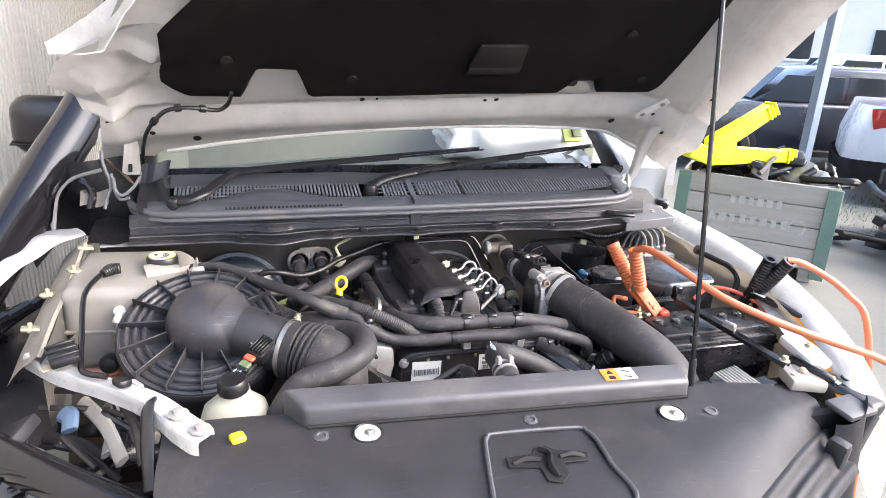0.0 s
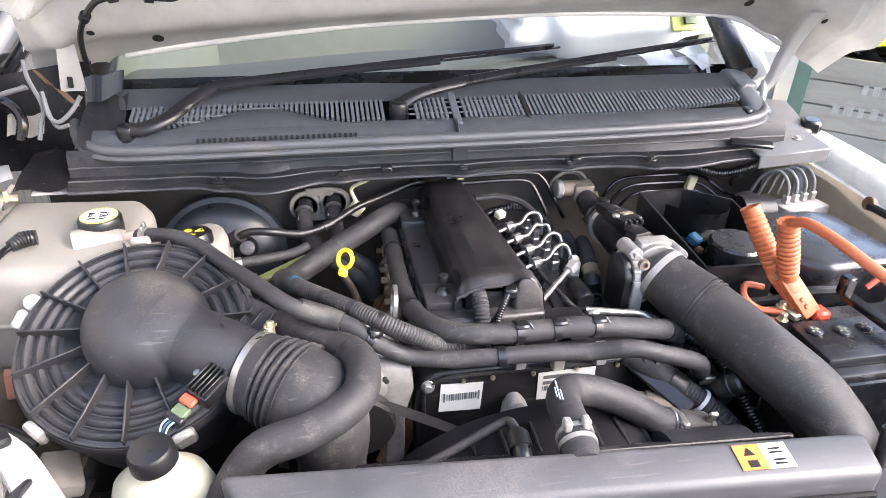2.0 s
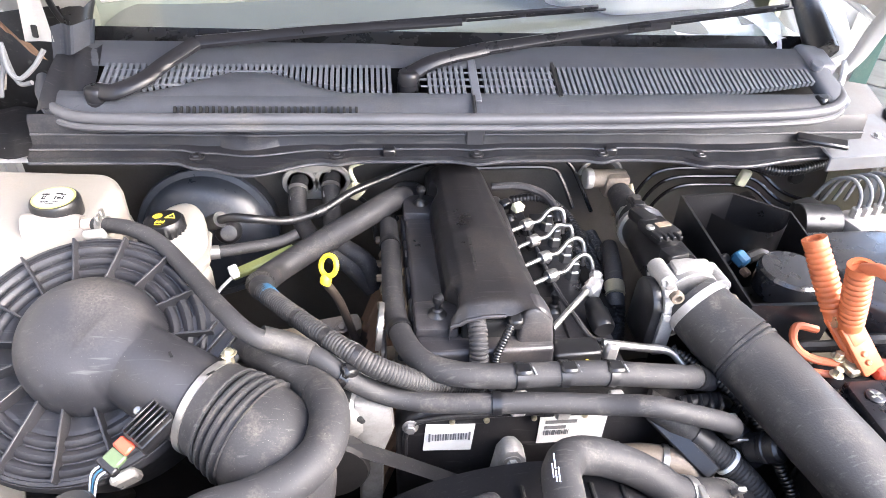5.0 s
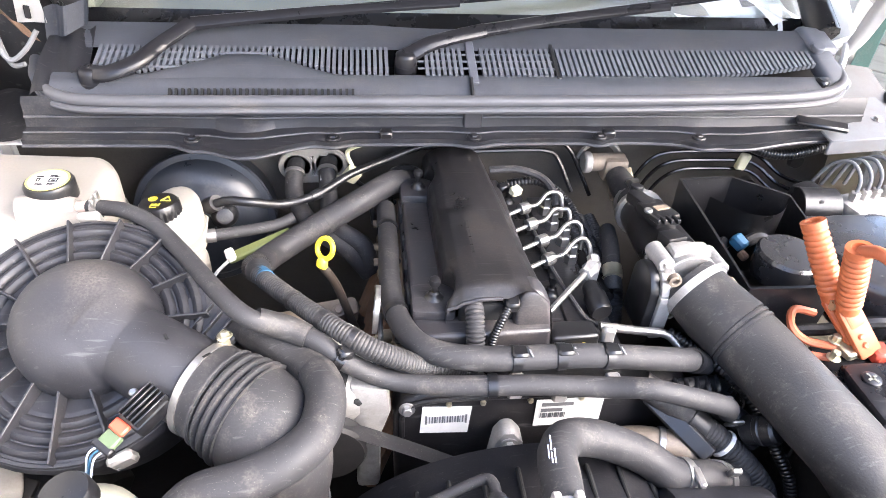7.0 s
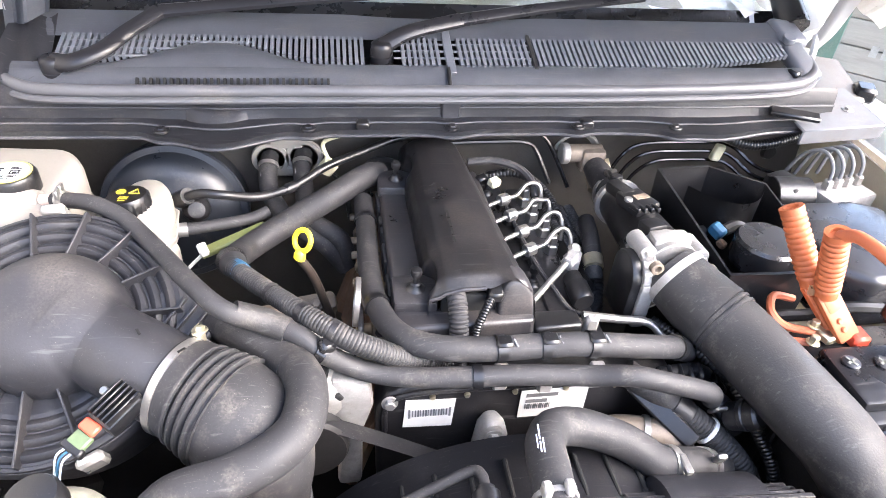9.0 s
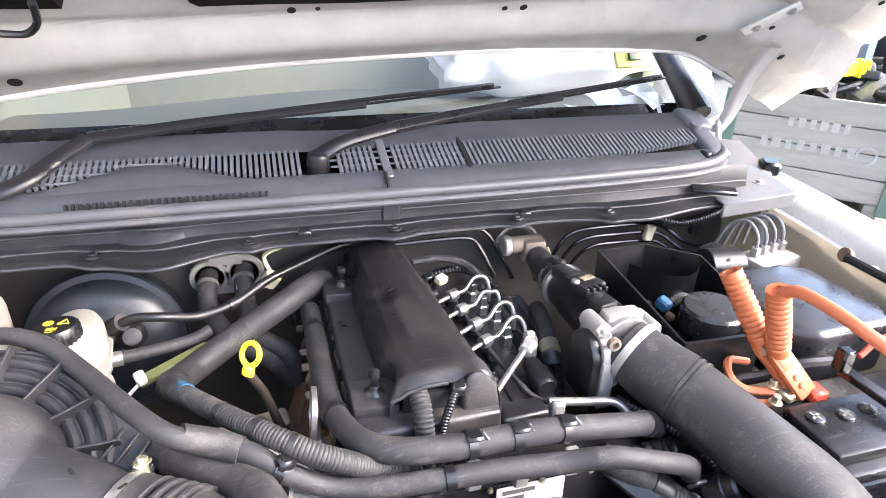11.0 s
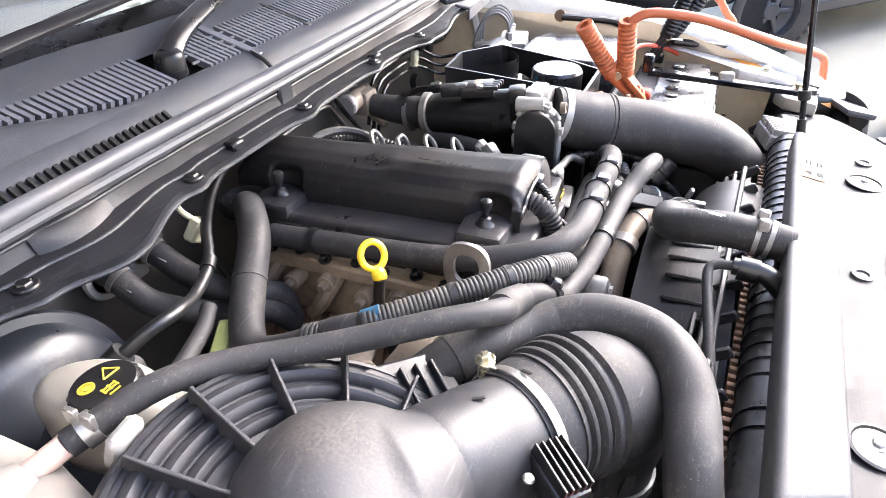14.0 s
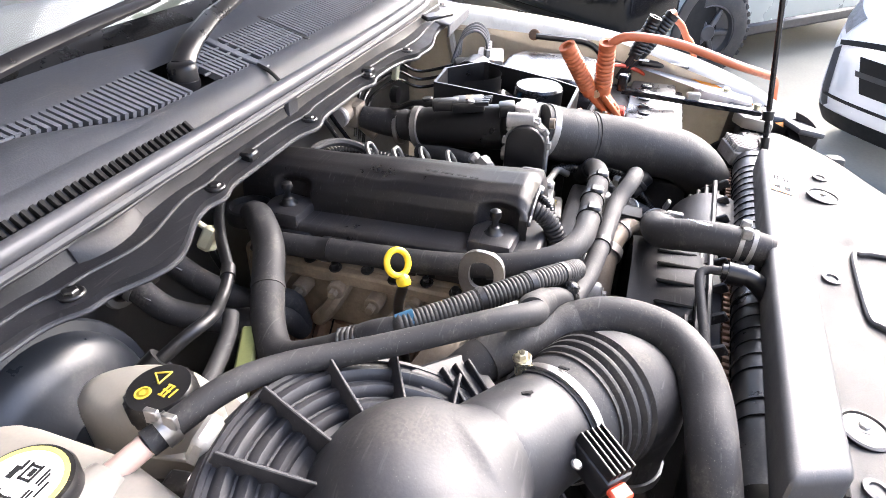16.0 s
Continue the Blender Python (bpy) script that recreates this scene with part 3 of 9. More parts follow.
# Wipers
def wiper(pivot, elbow, tip, label, crank=()):
    w = thing("wiper", pivot, label, "wiper", "windscreen wipers")
    p, e, q = Vector(pivot), Vector(elbow), Vector(tip)
    b = bm_new()
    lathe(b, [(0.020, -0.012), (0.020, 0.004), (0.018, 0.010), (0.014, 0.013), (0, 0.0135)], Matrix.Translation(p), 24)
    part("pivot_cap", b, M_wiper, w)
    part("pivot_boss", cyl(bm_new(), 0.021, 0.03, Matrix.Translation(p - V(0, 0, 0.04)), 20), M_wiper, w)
    m1 = p.lerp(e, 0.35) + V(0, 0, 0.012)
    b = bm_new()
    tube(b, [p + V(0, 0, 0.004), *(crank or (m1,)), e], [0.016, 0.015, 0.014, 0.014], 10, 6, flat=0.6)
    part("arm_head", b, M_wiper, w)
    b = bm_new()
    tube(b, [e, e.lerp(q, 0.5) + V(0, 0, 0.004), q], [0.013, 0.011, 0.008], 8, 6, flat=0.6)
    part("arm", b, M_wiper, w)
    d = (q - e).normalized()
    b = bm_new()
    tube(b, [q - d * 0.30 + V(0, 0.008, 0.006), q + V(0, 0.006, 0.008), q + d * 0.28 + V(0, 0.01, 0.006)], 0.005, 6, 6)
    tube(b, [q - d * 0.32 + V(0, 0.014, -0.002), q + V(0, 0.012, -0.002), q + d * 0.30 + V(0, 0.016, -0.002)], 0.003, 6, 6)
    for s in (-0.24, -0.12, 0.0, 0.12, 0.24):
        box(b, (0.02, 0.016, 0.01), q + d * s + V(0, 0.012, 0.003), 0.002)
    part("blade", b, M_wiper, w)
    return w


wiper((-0.126, 1.876, 1.308), (0.022, 1.925, 1.345), (0.40, 1.995, 1.372), "black windscreen wiper resting on the cowl")
wiper((-0.655, 1.835, 1.292), (-0.50, 1.925, 1.350), (-0.02, 1.985, 1.375), "black windscreen wiper resting low on the glass", ((-0.622, 1.822, 1.300), (-0.580, 1.842, 1.312), (-0.548, 1.880, 1.328)))

# Windscreen, cab
_g = thing("windscreen", (0, 2.2, 1.34), "greenish tinted windscreen of the white pickup", "windscreen")


def screen(u, v):
    x = (-0.74 + 1.48 * u) * (1 - 0.16 * v)
    return V(x, 1.968 + 0.86 * v + 0.07 * (2 * u - 1) ** 2, 1.329 + 0.62 * v - 0.02 * (2 * u - 1) ** 2)


gl = part("pane", sheet(bm_new(), screen, 24, 10), M_glass, _g)
gl.visible_shadow = False


def frit(u, v):
    p = screen(u, v * 0.032)
    return p + V(0, -0.003, 0.004)


part("black_border", sheet(bm_new(), frit, 24, 2, 0.001), M_frit, _g)
_c = thing("cab", (0, 2.6, 0.5), "dark cab interior with vinyl dashboard", "car cab")


def dash(u, v):
    x = -0.80 + 1.6 * u
    return V(x, 2.02 + 0.55 * v, 1.225 + 0.05 * math.sin(2.6 * v) - 0.02 * math.cos(6 * u))


part("dashboard", sheet(bm_new(), dash, 20, 10, 0.01), M_dash, _c)
b = bm_new()
box(b, (1.66, 0.04, 1.2), (0, 4.2, 1.3), 0)
box(b, (0.04, 1.9, 0.7), (-0.84, 3.3, 1.0), 0)
box(b, (0.04, 1.9, 0.7), (0.84, 3.3, 1.0), 0)
part("lining", b, M_cloth, _c)
part("roof", box(bm_new(), (1.5, 1.6, 0.05), (0, 3.6, 1.97), 0.02), M_white, _c)
part("headlining", box(bm_new(), (1.45, 1.5, 0.02), (0, 3.6, 1.93), 0.0), M_cloth, _c)
for s in (-1, 1):
    b = bm_new()
    tube(b, [(0.815 * s, 2.03, 1.29), (0.775 * s, 2.3, 1.53), (0.69 * s, 2.78, 1.93)], [0.04, 0.04, 0.04], 10, 6, flat=0.7)
    part("pillar", b, M_white, _c, "white windscreen pillar")
    b = bm_new()
    tube(b, [(0.742 * s, 1.985, 1.322), (0.735 * s, 2.10, 1.405), (0.695 * s, 2.3, 1.575), (0.63 * s, 2.78, 1.945)], [0.032, 0.026, 0.022, 0.02], 10, 6)
    part("pillar_seal", b, M_blk, _c)


def pillow(u, v):
    a, h = 2 * math.pi * u, math.pi * v
    r = 1 + 0.06 * math.sin(5 * a + 2) * math.sin(3 * h) + 0.05 * math.sin(9 * h + a)
    sx, sy, sz = 0.30, 0.14, 0.085
    c = math.cos(h)
    s = abs(math.sin(h)) ** 0.6
    return V(0.54 + sx * r * abs(c) ** 0.7 * (1 if c > 0 else -1), 2.42 + sy * r * s * math.cos(a), 1.382 + sz * r * s * math.sin(a) * (1.1 - 0.3 * c))


solo("airbag", sheet(bm_new(), pillow, 32, 28), M_bag, "white deployed airbag slumped on the dashboard", "airbag")
b = bm_new()
box(b, (0.10, 0.01, 0.06), pose(0.73, 2.285, 1.40, -30, 0, 10), 0.002)
_r = solo("safety_card", b, M_card, "bright yellow-green card behind the windscreen", "card")
part("print", box(bm_new(), (0.04, 0.012, 0.03), pose(0.74, 2.281, 1.405, -30, 0, 10), 0), M_green, _r)
for (px, py, pz, w, d, rz) in ((0.535, 2.035, 1.322, 0.17, 0.085, 4), (0.61, 2.06, 1.335, 0.14, 0.08, -12), (0.67, 2.09, 1.345, 0.10, 0.10, 30), (0.56, 2.09, 1.345, 0.12, 0.07, 24)):
    def leaf(u, v):
        q = pose(px, py, pz, 20, 0, rz) @ V((u - 0.5) * w, (v - 0.5) * d, 0.008 * math.sin(5 * u + 3 * v))
        return q
    solo("paper_sheet", sheet(bm_new(), leaf, 8, 5, 0.0008), M_paper, "white printed paper lying inside the windscreen", "paper", "papers on the dashboard")

# Right wing: fender, gutter, hinge
_f = thing("front_fender", (0.9, 1.5, 0.6), "white front fender with open gutter edge", "fender")


def fender_r(u, v):
    rail = smooth_line([(0.845, 2.02, 1.205), (0.850, 1.80, 1.200), (0.848, 1.55, 1.188), (0.835, 1.36, 1.170), (0.805, 1.20, 1.145), (0.770, 1.07, 1.115), (0.735, 0.965, 1.075), (0.72, 0.91, 1.02)], 8)
    g = u * (len(rail) - 1)
    j = min(int(g), len(rail) - 2)
    rp = rail[j].lerp(rail[j + 1], g - j)
    y, edge = rp.y, rp.x
    prof = [(-0.02, -0.03), (0.0, 0.0), (0.025, 0.012), (0.07, 0.008), (0.105, -0.03), (0.125, -0.11), (0.13, -0.28)]
    k = v * (len(prof) - 1)
    i = min(int(k), len(prof) - 2)
    w = k - i
    z = rp.z
    return V(edge + prof[i][0] + (prof[i + 1][0] - prof[i][0]) * w, y, z + prof[i][1] + (prof[i + 1][1] - prof[i][1]) * w)


part("panel", sheet(bm_new(), fender_r, 40, 18, 0.002), M_white, _f)


def fender_ledge(u, v):
    y = 1.93 - 0.86 * u
    return V(0.795 + 0.055 * v - 0.30 * max(0, u - 0.62) ** 1.2, y, 1.172 - 0.075 * u * u + 0.004 * v)


part("ledge", sheet(bm_new(), fender_ledge, 24, 4, 0.002), M_white, _f)
for y in (1.78, 1.52, 1.30):
    part("bolt", hexbolt(bm_new(), (0.82, y, 1.172 - 0.06 * ((1.93 - y) / 0.86) ** 2 + 0.002)), M_zinc, _f)
_b = thing("cowl_bracket", (0.73, 1.78, 1.2), "grey scuttle side panel with folded bracket", "bracket")
part("plate", box(bm_new(), (0.17, 0.14, 0.006), pose(0.735, 1.80, 1.225, 6, -4), 0.002), M_plate, _b)
part("folded_edge", box(bm_new(), (0.17, 0.006, 0.03), pose(0.735, 1.735, 1.205, 6, -4), 0.002), M_plate, _b)
part("side_cover", box(bm_new(), (0.13, 0.16, 0.02), pose(0.80, 1.92, 1.24, 10, 5, -10), 0.006), M_fire, _b)
part("buffer", box(bm_new(), (0.04, 0.05, 0.03), pose(0.86, 1.86, 1.235, 0, 0, -30), 0.006), M_blk, _b)
part("rubber_strip", box(bm_new(), (0.09, 0.025, 0.01), pose(0.64, 1.76, 1.235, 10, 0, -25), 0.003), M_blk, _b)
hb = bm_new()
hexbolt(hb, (0.775, 1.79, 1.229))
part("bolt", hb, M_steel, _b)


# Bonnet: coordinates a across, c up the slope, d out of the underside
H0, HU, HV = V(0, 1.964, 1.479), V(1, 0, 0.045).normalized(), V(0, -0.743, 0.669)
HN = V(0.034, -0.668, -0.743).normalized()


def hood(a, c, d=0.0):
    return H0 + HU * a + HV * c + HN * d


_h = thing("bonnet", (0, 1.96, 1.45), "white bonnet propped open, one corner crumpled", "bonnet")


def rear_edge(a):
    return -0.012 - 0.16 * max(0, abs(a) - 0.05) ** 2.0 - 0.75 * max(0.0, -0.70 - a)


FOLDS = [((-0.90, 0.275), (-0.785, 0.203), 0.016, 0.060), ((-0.785, 0.203), (-0.69, 0.188), -0.024, 0.045), ((-0.72, 0.358), (-0.66, 0.325), 0.026, 0.040),
         ((-0.795, 0.265), (-0.770, 0.140), 0.020, 0.050), ((-0.86, 0.190), (-0.760, 0.140), 0.026, 0.026), ((-0.85, 0.160), (-0.765, 0.112), -0.022, 0.024),
         ((-0.835, 0.130), (-0.755, 0.160), 0.016, 0.018), ((-0.70, 0.19), (-0.655, 0.30), -0.022, 0.050), ((-0.66, 0.325), (-0.60, 0.42), 0.020, 0.045), ((-0.735, 0.385), (-0.70, 0.30), -0.018, 0.040)]


def crush(a, c):
    """Buckling of the damaged corner: straight creases between flat facets."""
    p = Vector((a, c))
    d = 0.0
    for p0, p1, h, w in FOLDS:
        q0, q1 = Vector(p0), Vector(p1)
        e = q1 - q0
        k = max(0.0, min(1.0, (p - q0).dot(e) / e.length_squared))
        d += 0.70 * h * max(0.0, 1.0 - (p - q0 - e * k).length / w)
    g = max(0.0, min(1.0, (-0.62 - a) / 0.1))
    return d + g * 0.010 * (noise.voronoi(V(a * 11, c * 9, 3.0))[0][0] - 0.4)


def drop(a):
    """Fall of the bonnet towards its side edges."""
    return (1.25 if a > 0 else 0.25) * max(0.0, abs(a) - 0.70) ** 1.5


def torn_edge(c):
    """The damaged side edge of the bonnet."""
    prof = [(-0.25, -0.79), (-0.17, -0.815), (-0.09, -0.84), (-0.02, -0.855), (0.03, -0.83), (0.117, -0.815), (0.175, -0.825), (0.208, -0.838), (0.256, -0.848), (0.289, -0.878), (0.320, -0.888), (0.366, -0.856), (0.370, -0.80), (0.374, -0.750), (0.405, -0.725), (0.490, -0.675), (1.1, -0.50)]
    for (c0, a0), (c1, a1) in zip(prof, prof[1:]):
        if c <= c1:
            return a0 + (a1 - a0) * (c - c0) / (c1 - c0)
    return prof[-1][1]


def hood_in(u, v):
    lo = torn_edge(v - 0.177 * (1 - v))
    a = lo + (0.93 - lo) * u ** 1.35
    c = rear_edge(a) + (1.0 - rear_edge(a)) * v
    d = drop(a)
    # pressed frame: raised border along the rear and the sides
    d += 0.028 * math.exp(-((c - 0.045 - 0.02 * math.cos(2 * a)) / 0.05) ** 2) + 0.010 * math.exp(-((abs(a) - 0.78) / 0.05) ** 2)
    d += 0.014 * math.exp(-((a - 0.865 + 0.10 * c) / 0.018) ** 2) - 0.010 * math.exp(-((a - 0.80 + 0.12 * c) / 0.02) ** 2)
    d -= 0.012 * math.exp(-((c - 0.12) / 0.015) ** 2)
    return hood(a, c, d + crush(a, c))


# Part of the underside's shade is in this paint's colour.
part("inner_panel", sheet(bm_new(), hood_in, 200, 190, 0.0015), M_under, _h, sharp=15)


def hood_out(u, v):
    lo = torn_edge(v - 0.177 * (1 - v)) + 0.03
    a = lo + (0.95 - lo) * u
    c = rear_edge(a) - 0.012 + (1.03 - rear_edge(a)) * v
    return hood(a, c, -0.045 + 0.75 * drop(a) + crush(a, c) * 0.9 + 0.02 * (1 - v))


part("outer_skin", sheet(bm_new(), hood_out, 80, 40, 0.0015), M_white, _h)


def folded(u, v):
    """The outer skin of the crushed corner, folded back past the inner edge."""
    inner = [(-0.860, 0.356), (-0.80, 0.350), (-0.755, 0.356), (-0.730, 0.402), (-0.70, 0.455), (-0.655, 0.53), (-0.52, 0.80)]
    outer = [(-0.872, 0.354), (-0.838, 0.378), (-0.806, 0.402), (-0.758, 0.445), (-0.712, 0.486), (-0.665, 0.54), (-0.54, 0.80)]
    g = u * 6
    i = min(int(g), 5)
    w = g - i
    p = Vector(inner[i]).lerp(Vector(inner[i + 1]), w)
    q = Vector(outer[i]).lerp(Vector(outer[i + 1]), w)
    r = p.lerp(q, v)
    return hood(r.x, r.y, 0.016 * math.cos(3 * v) + 0.006 * noise.noise(V(r.x * 20, r.y * 20, 2)))


part("folded_corner", sheet(bm_new(), folded, 48, 10, 0.002), M_white, _h, "white outer skin folded over")
b = tube(bm_new(), [folded(k / 20, 0.0) for k in range(21)], 0.0022, 8, 2)
part("folded_hem", b, M_white, _h)
b = tube(bm_new(), [hood(a, rear_edge(a) - 0.004, 0.002 + drop(a)) for a in (-0.68, -0.6, -0.5, -0.25, 0, 0.25, 0.5, 0.7, 0.85)], 0.006, 8, 6)
part("hemmed_edge", b, M_under, _h)


# Felt liner with its cut-outs
def liner_edge(a):
    c = 0.158 + 0.05 * max(0, -a - 0.3) - 0.02 * a
    for m, w, h in ((-0.385, 0.085, 0.11), (0.49, 0.065, 0.055)):
        c += h * max(0.0, min(1.0, (w - abs(a - m)) / 0.035))
    return c


def liner(u, v):
    lo, hi = -0.655, 0.80
    a = lo + (hi - lo) * u
    e = liner_edge(a) + 0.10 * max(0, a - 0.74) / 0.06 * 0.6 + 0.04 * max(0, -0.60 - a) / 0.05
    c = e + (0.93 - e) * v
    a2 = a - 0.06 * v * (a > 0.4) * (a - 0.4)
    # the damaged side is torn back along a slant
    slant = 0.012 * max(0.0, c - 0.26) / 0.05 if c < 0.31 else 0.012 + 0.05 * (c - 0.31) if c < 0.41 else 0.017 + 0.80 * (c - 0.41)
    a2 += min(slant, 0.30) * (1 - u) ** 2
    edge = min(1.0, 20 * min(u, 1 - u, v, 1 - v))
    d = 0.010 + 0.014 * edge + 0.006 * noise.noise(V(a * 5, c * 5, 1)) + 0.8 * crush(a, c)
    return hood(a2, c, d)


_l = solo("bonnet_liner", sheet(bm_new(), liner, 120, 40, 0.004), M_liner, "black felt sound liner clipped under the bonnet", "bonnet liner")
b = bm_new()
prism(b, [(-0.075, -0.04), (0.075, -0.04), (0.065, 0.05), (-0.065, 0.05)], 0.012, Matrix((HU, HV, HN)).transposed().to_4x4().copy(), 0.006, 2)
_m = Matrix((HU, HV, HN)).transposed().to_4x4()
_m.translation = hood(0.175, 0.335, 0.024)
b.transform(_m @ Matrix((HU, HV, HN)).transposed().to_4x4().inverted())
part("pressed_pocket", b, M_liner, _l)
b = box(bm_new(), (0.15, 0.03, 0.012), _m @ Matrix.Translation((0, -0.045, 0.008)), 0.006, 2)
part("pocket_step", b, M_liner, _l)
for a, c in ((0.44, 0.22), (0.66, 0.23), (0.52, 0.42), (-0.2, 0.26), (-0.5, 0.34)):
    part("liner_clip", cyl(bm_new(), 0.014, 0.005, aim(hood(a, c, 0.026), HN), 16), M_liner, _l)
# Holes and fasteners of the bonnet
for a, c, r in ((-0.595, 0.0, 0.011), (0.684, 0.0, 0.011), (-0.156, 0.145, 0.007), (-0.115, 0.146, 0.004), (0.24, 0.128, 0.007), (0.205, 0.128, 0.005),
                (-0.70, 0.06, 0.007), (0.83, 0.03, 0.008), (0.86, 0.16, 0.009), (0.88, 0.22, 0.006), (0.78, 0.08, 0.006), (-0.80, 0.10, 0.004)):
    d = 0.006 + drop(a) + 0.028 * math.exp(-((c - 0.045 - 0.02 * math.cos(2 * a)) / 0.05) ** 2)
    b = lathe(bm_new(), [(r, 0), (r, 0.0015), (0, 0.0016)], aim(hood(a, c, d), HN), 16)
    part("hole", b, M_ink, _h)
# Hinges: a bare tongue is left on the damaged side
def tongue(u, v):
    w = 0.012 + 0.012 * v
    return V(-0.750 - 0.014 * v + (u - 0.5) * 2 * w, 1.918 + 0.012 * v - 0.006 * abs(u - 0.5), 1.492 - 0.145 * v)


k = part("hinge", sheet(bm_new(), tongue, 8, 12, 0.004), M_under, _h, "bare grey hinge tongue, bent")
part("slot", box(bm_new(), (0.010, 0.004, 0.022), pose(-0.765, 1.9235, 1.366, 0, 6), 0.0015), M_ink, k)
part("bent_ear", sheet(bm_new(), lambda u, v: V(-0.795 - 0.04 * u - 0.012 * v, 1.935 + 0.02 * u, 1.488 - 0.022 * u - 0.050 * v * (0.4 + 0.6 * u)), 6, 4, 0.002), M_white, k, "white bent corner of the skin")
part("rusty_tear", sheet(bm_new(), lambda u, v: V(-0.822 + 0.05 * u + 0.02 * v, 1.905 + 0.008 * math.sin(7 * u), 1.400 - 0.05 * u - 0.03 * v), 8, 4, 0.002), M_rusty, k, "rust-stained torn edge")
for s in (1,):
    top, bot = hood(0.765, 0.10, 0.045), V(0.782, 1.962, 1.295)
    hm = Matrix.Translation(top) @ Matrix((HU, HV, HN)).transposed().to_4x4() @ Matrix.Rotation(radians(-38 * s), 4, "Z")
    b = box(bm_new(), (0.034, 0.11, 0.006), hm, 0.002)
    k = part("hinge", b, M_under, _h, "grey steel hinge arm")
    line = smooth_line([(0.800, 1.875, 1.490), (0.803, 1.928, 1.410), (0.799, 1.952, 1.330), (0.784, 1.962, 1.290)], 5)

    def arm(u, v):
        g = v * (len(line) - 1)
        i = min(int(g), len(line) - 2)
        p = line[i].lerp(line[i + 1], g - i)
        w = 0.026 - 0.012 * v
        return p + V((u - 0.5) * 2 * w, 0.016 * (abs(u - 0.5) * 2) ** 6 - 0.010, 0)

    part("arm", sheet(bm_new(), arm, 12, 14, 0.004), M_under, k)
    for c in (-0.03, 0.035):
        part("bolt", hexbolt(bm_new(), hm @ V(0, c, 0.003), HN, 0.006), M_steel, k)
    b = tube(bm_new(), [bot + V(0, 0, 0.02), bot + V(-0.015 * s, -0.03, -0.02), bot + V(-0.03 * s, -0.02, -0.06), bot + V(-0.02 * s, 0.0, -0.08)], 0.007, 8)
    part("lower_arm", b, M_under, k)
# Washer hose on the bonnet
_hp = [hood(-0.495, 0.225, 0.035), hood(-0.505, 0.175, 0.03), hood(-0.525, 0.150, 0.03), hood(-0.548, 0.150, 0.03), hood(-0.591, 0.168, 0.035), hood(-0.63, 0.168, 0.035), hood(-0.666, 0.148, 0.035), hood(-0.71, 0.080, 0.04), hood(-0.735, -0.008, 0.045), hood(-0.745, -0.10, 0.05), hood(-0.742, -0.16, 0.06), V(-0.735, 1.95, 1.29)]
_wh = solo("washer_hose", tube(bm_new(), _hp, 0.0055, 8, 8), M_blk, "thin black washer hose clipped to the bonnet", "hose")
for s in (0.32, 0.45, 0.6, 0.8):
    part("hose_clip", band(bm_new(), _hp, s, 0.0055, 0.014, 8, 0.004), M_blk, _wh)
# Prop rod
_p0, _p1 = V(0.387, 1.022, 1.03), V(0.405, 1.20, 2.12)
_pr = thing("prop_rod", _p0, "thin black steel rod propping up the bonnet", "prop rod")
part("rod", tube(bm_new(), [_p0, _p0.lerp(_p1, 0.5), _p1], 0.0048, 10), M_gloss, _pr)
part("grip", tube(bm_new(), [_p0.lerp(_p1, 0.13), _p0.lerp(_p1, 0.145)], 0.010, 12), M_blk, _pr)
part("grip", tube(bm_new(), [_p0.lerp(_p1, 0.02), _p0.lerp(_p1, 0.10)], 0.0075, 12), M_blk, _pr)

# ---- front panel ----
_s = thing("slam_panel_cover", (0, 0.95, 1.0), "dusty grey plastic cover over the radiator support", "panel")


def slam(u, v):
    x = -0.62 + 1.27 * u
    back = 1.085 - 0.055 * (x + 0.4) / 0.8
    front = 0.60 + 0.33 * max(0.0, abs(x) - 0.05) / 0.6
    y = back + (front - back) * v
    z = 1.092 - 0.012 * (x + 0.3) - 0.055 * max(0, v - 0.55) ** 2 * 4
    z -= 0.30 * max(0, x - 0.46) ** 1.5 + 0.30 * max(0, -0.52 - x) ** 1.5
    return V(x, y, z)


part("sheet", sheet(bm_new(), slam, 70, 36, 0.004), M_slam, _s)


def fold(u, v):
    """Stepped front edge that falls towards the grille."""
    p = slam(0.46 + 0.54 * u, 1.0)
    return p + V(0.02 * v * u, 0.003 - 0.085 * v, 0.001 - 0.055 * v ** 1.3 + 0.0055 * math.sin(5 * math.pi * v) * min(1, 6 * v))


part("edge_fold", sheet(bm_new(), fold, 40, 30, 0.003), M_slam, _s)
def slam_z(x, y):
    back = 1.085 - 0.055 * (x + 0.4) / 0.8
    front = 0.60 + 0.33 * max(0.0, abs(x) - 0.05) / 0.6
    return slam((x + 0.62) / 1.27, (back - y) / (back - front)).z


_bar = [(-0.424, 1.097), (0.366, 1.049), (0.352, 0.992), (-0.390, 1.036)]
b = prism(bm_new(), _bar, 0.068, Matrix.Translation((0, 0, 1.074)), 0.010, 3)
for v in b.verts:
    if v.co.z > 1.1:
        v.co.z -= 0.16 * max(0.0, 1.097 - 0.0608 * (v.co.x + 0.424) - v.co.y) + 0.012 * (v.co.x + 0.424) / 0.79
part("raised_bar", b, M_slam, _s)
b = bm_new()
_gap = [(x, 1.0325 - 0.0593 * (x + 0.39)) for x in (-0.385 + 0.0366 * k for k in range(21))]
tube(b, [(x, y, slam_z(x, y) + 0.003) for x, y in _gap], 0.0035, 6, 2)
part("bar_gap", b, M_ink, _s)
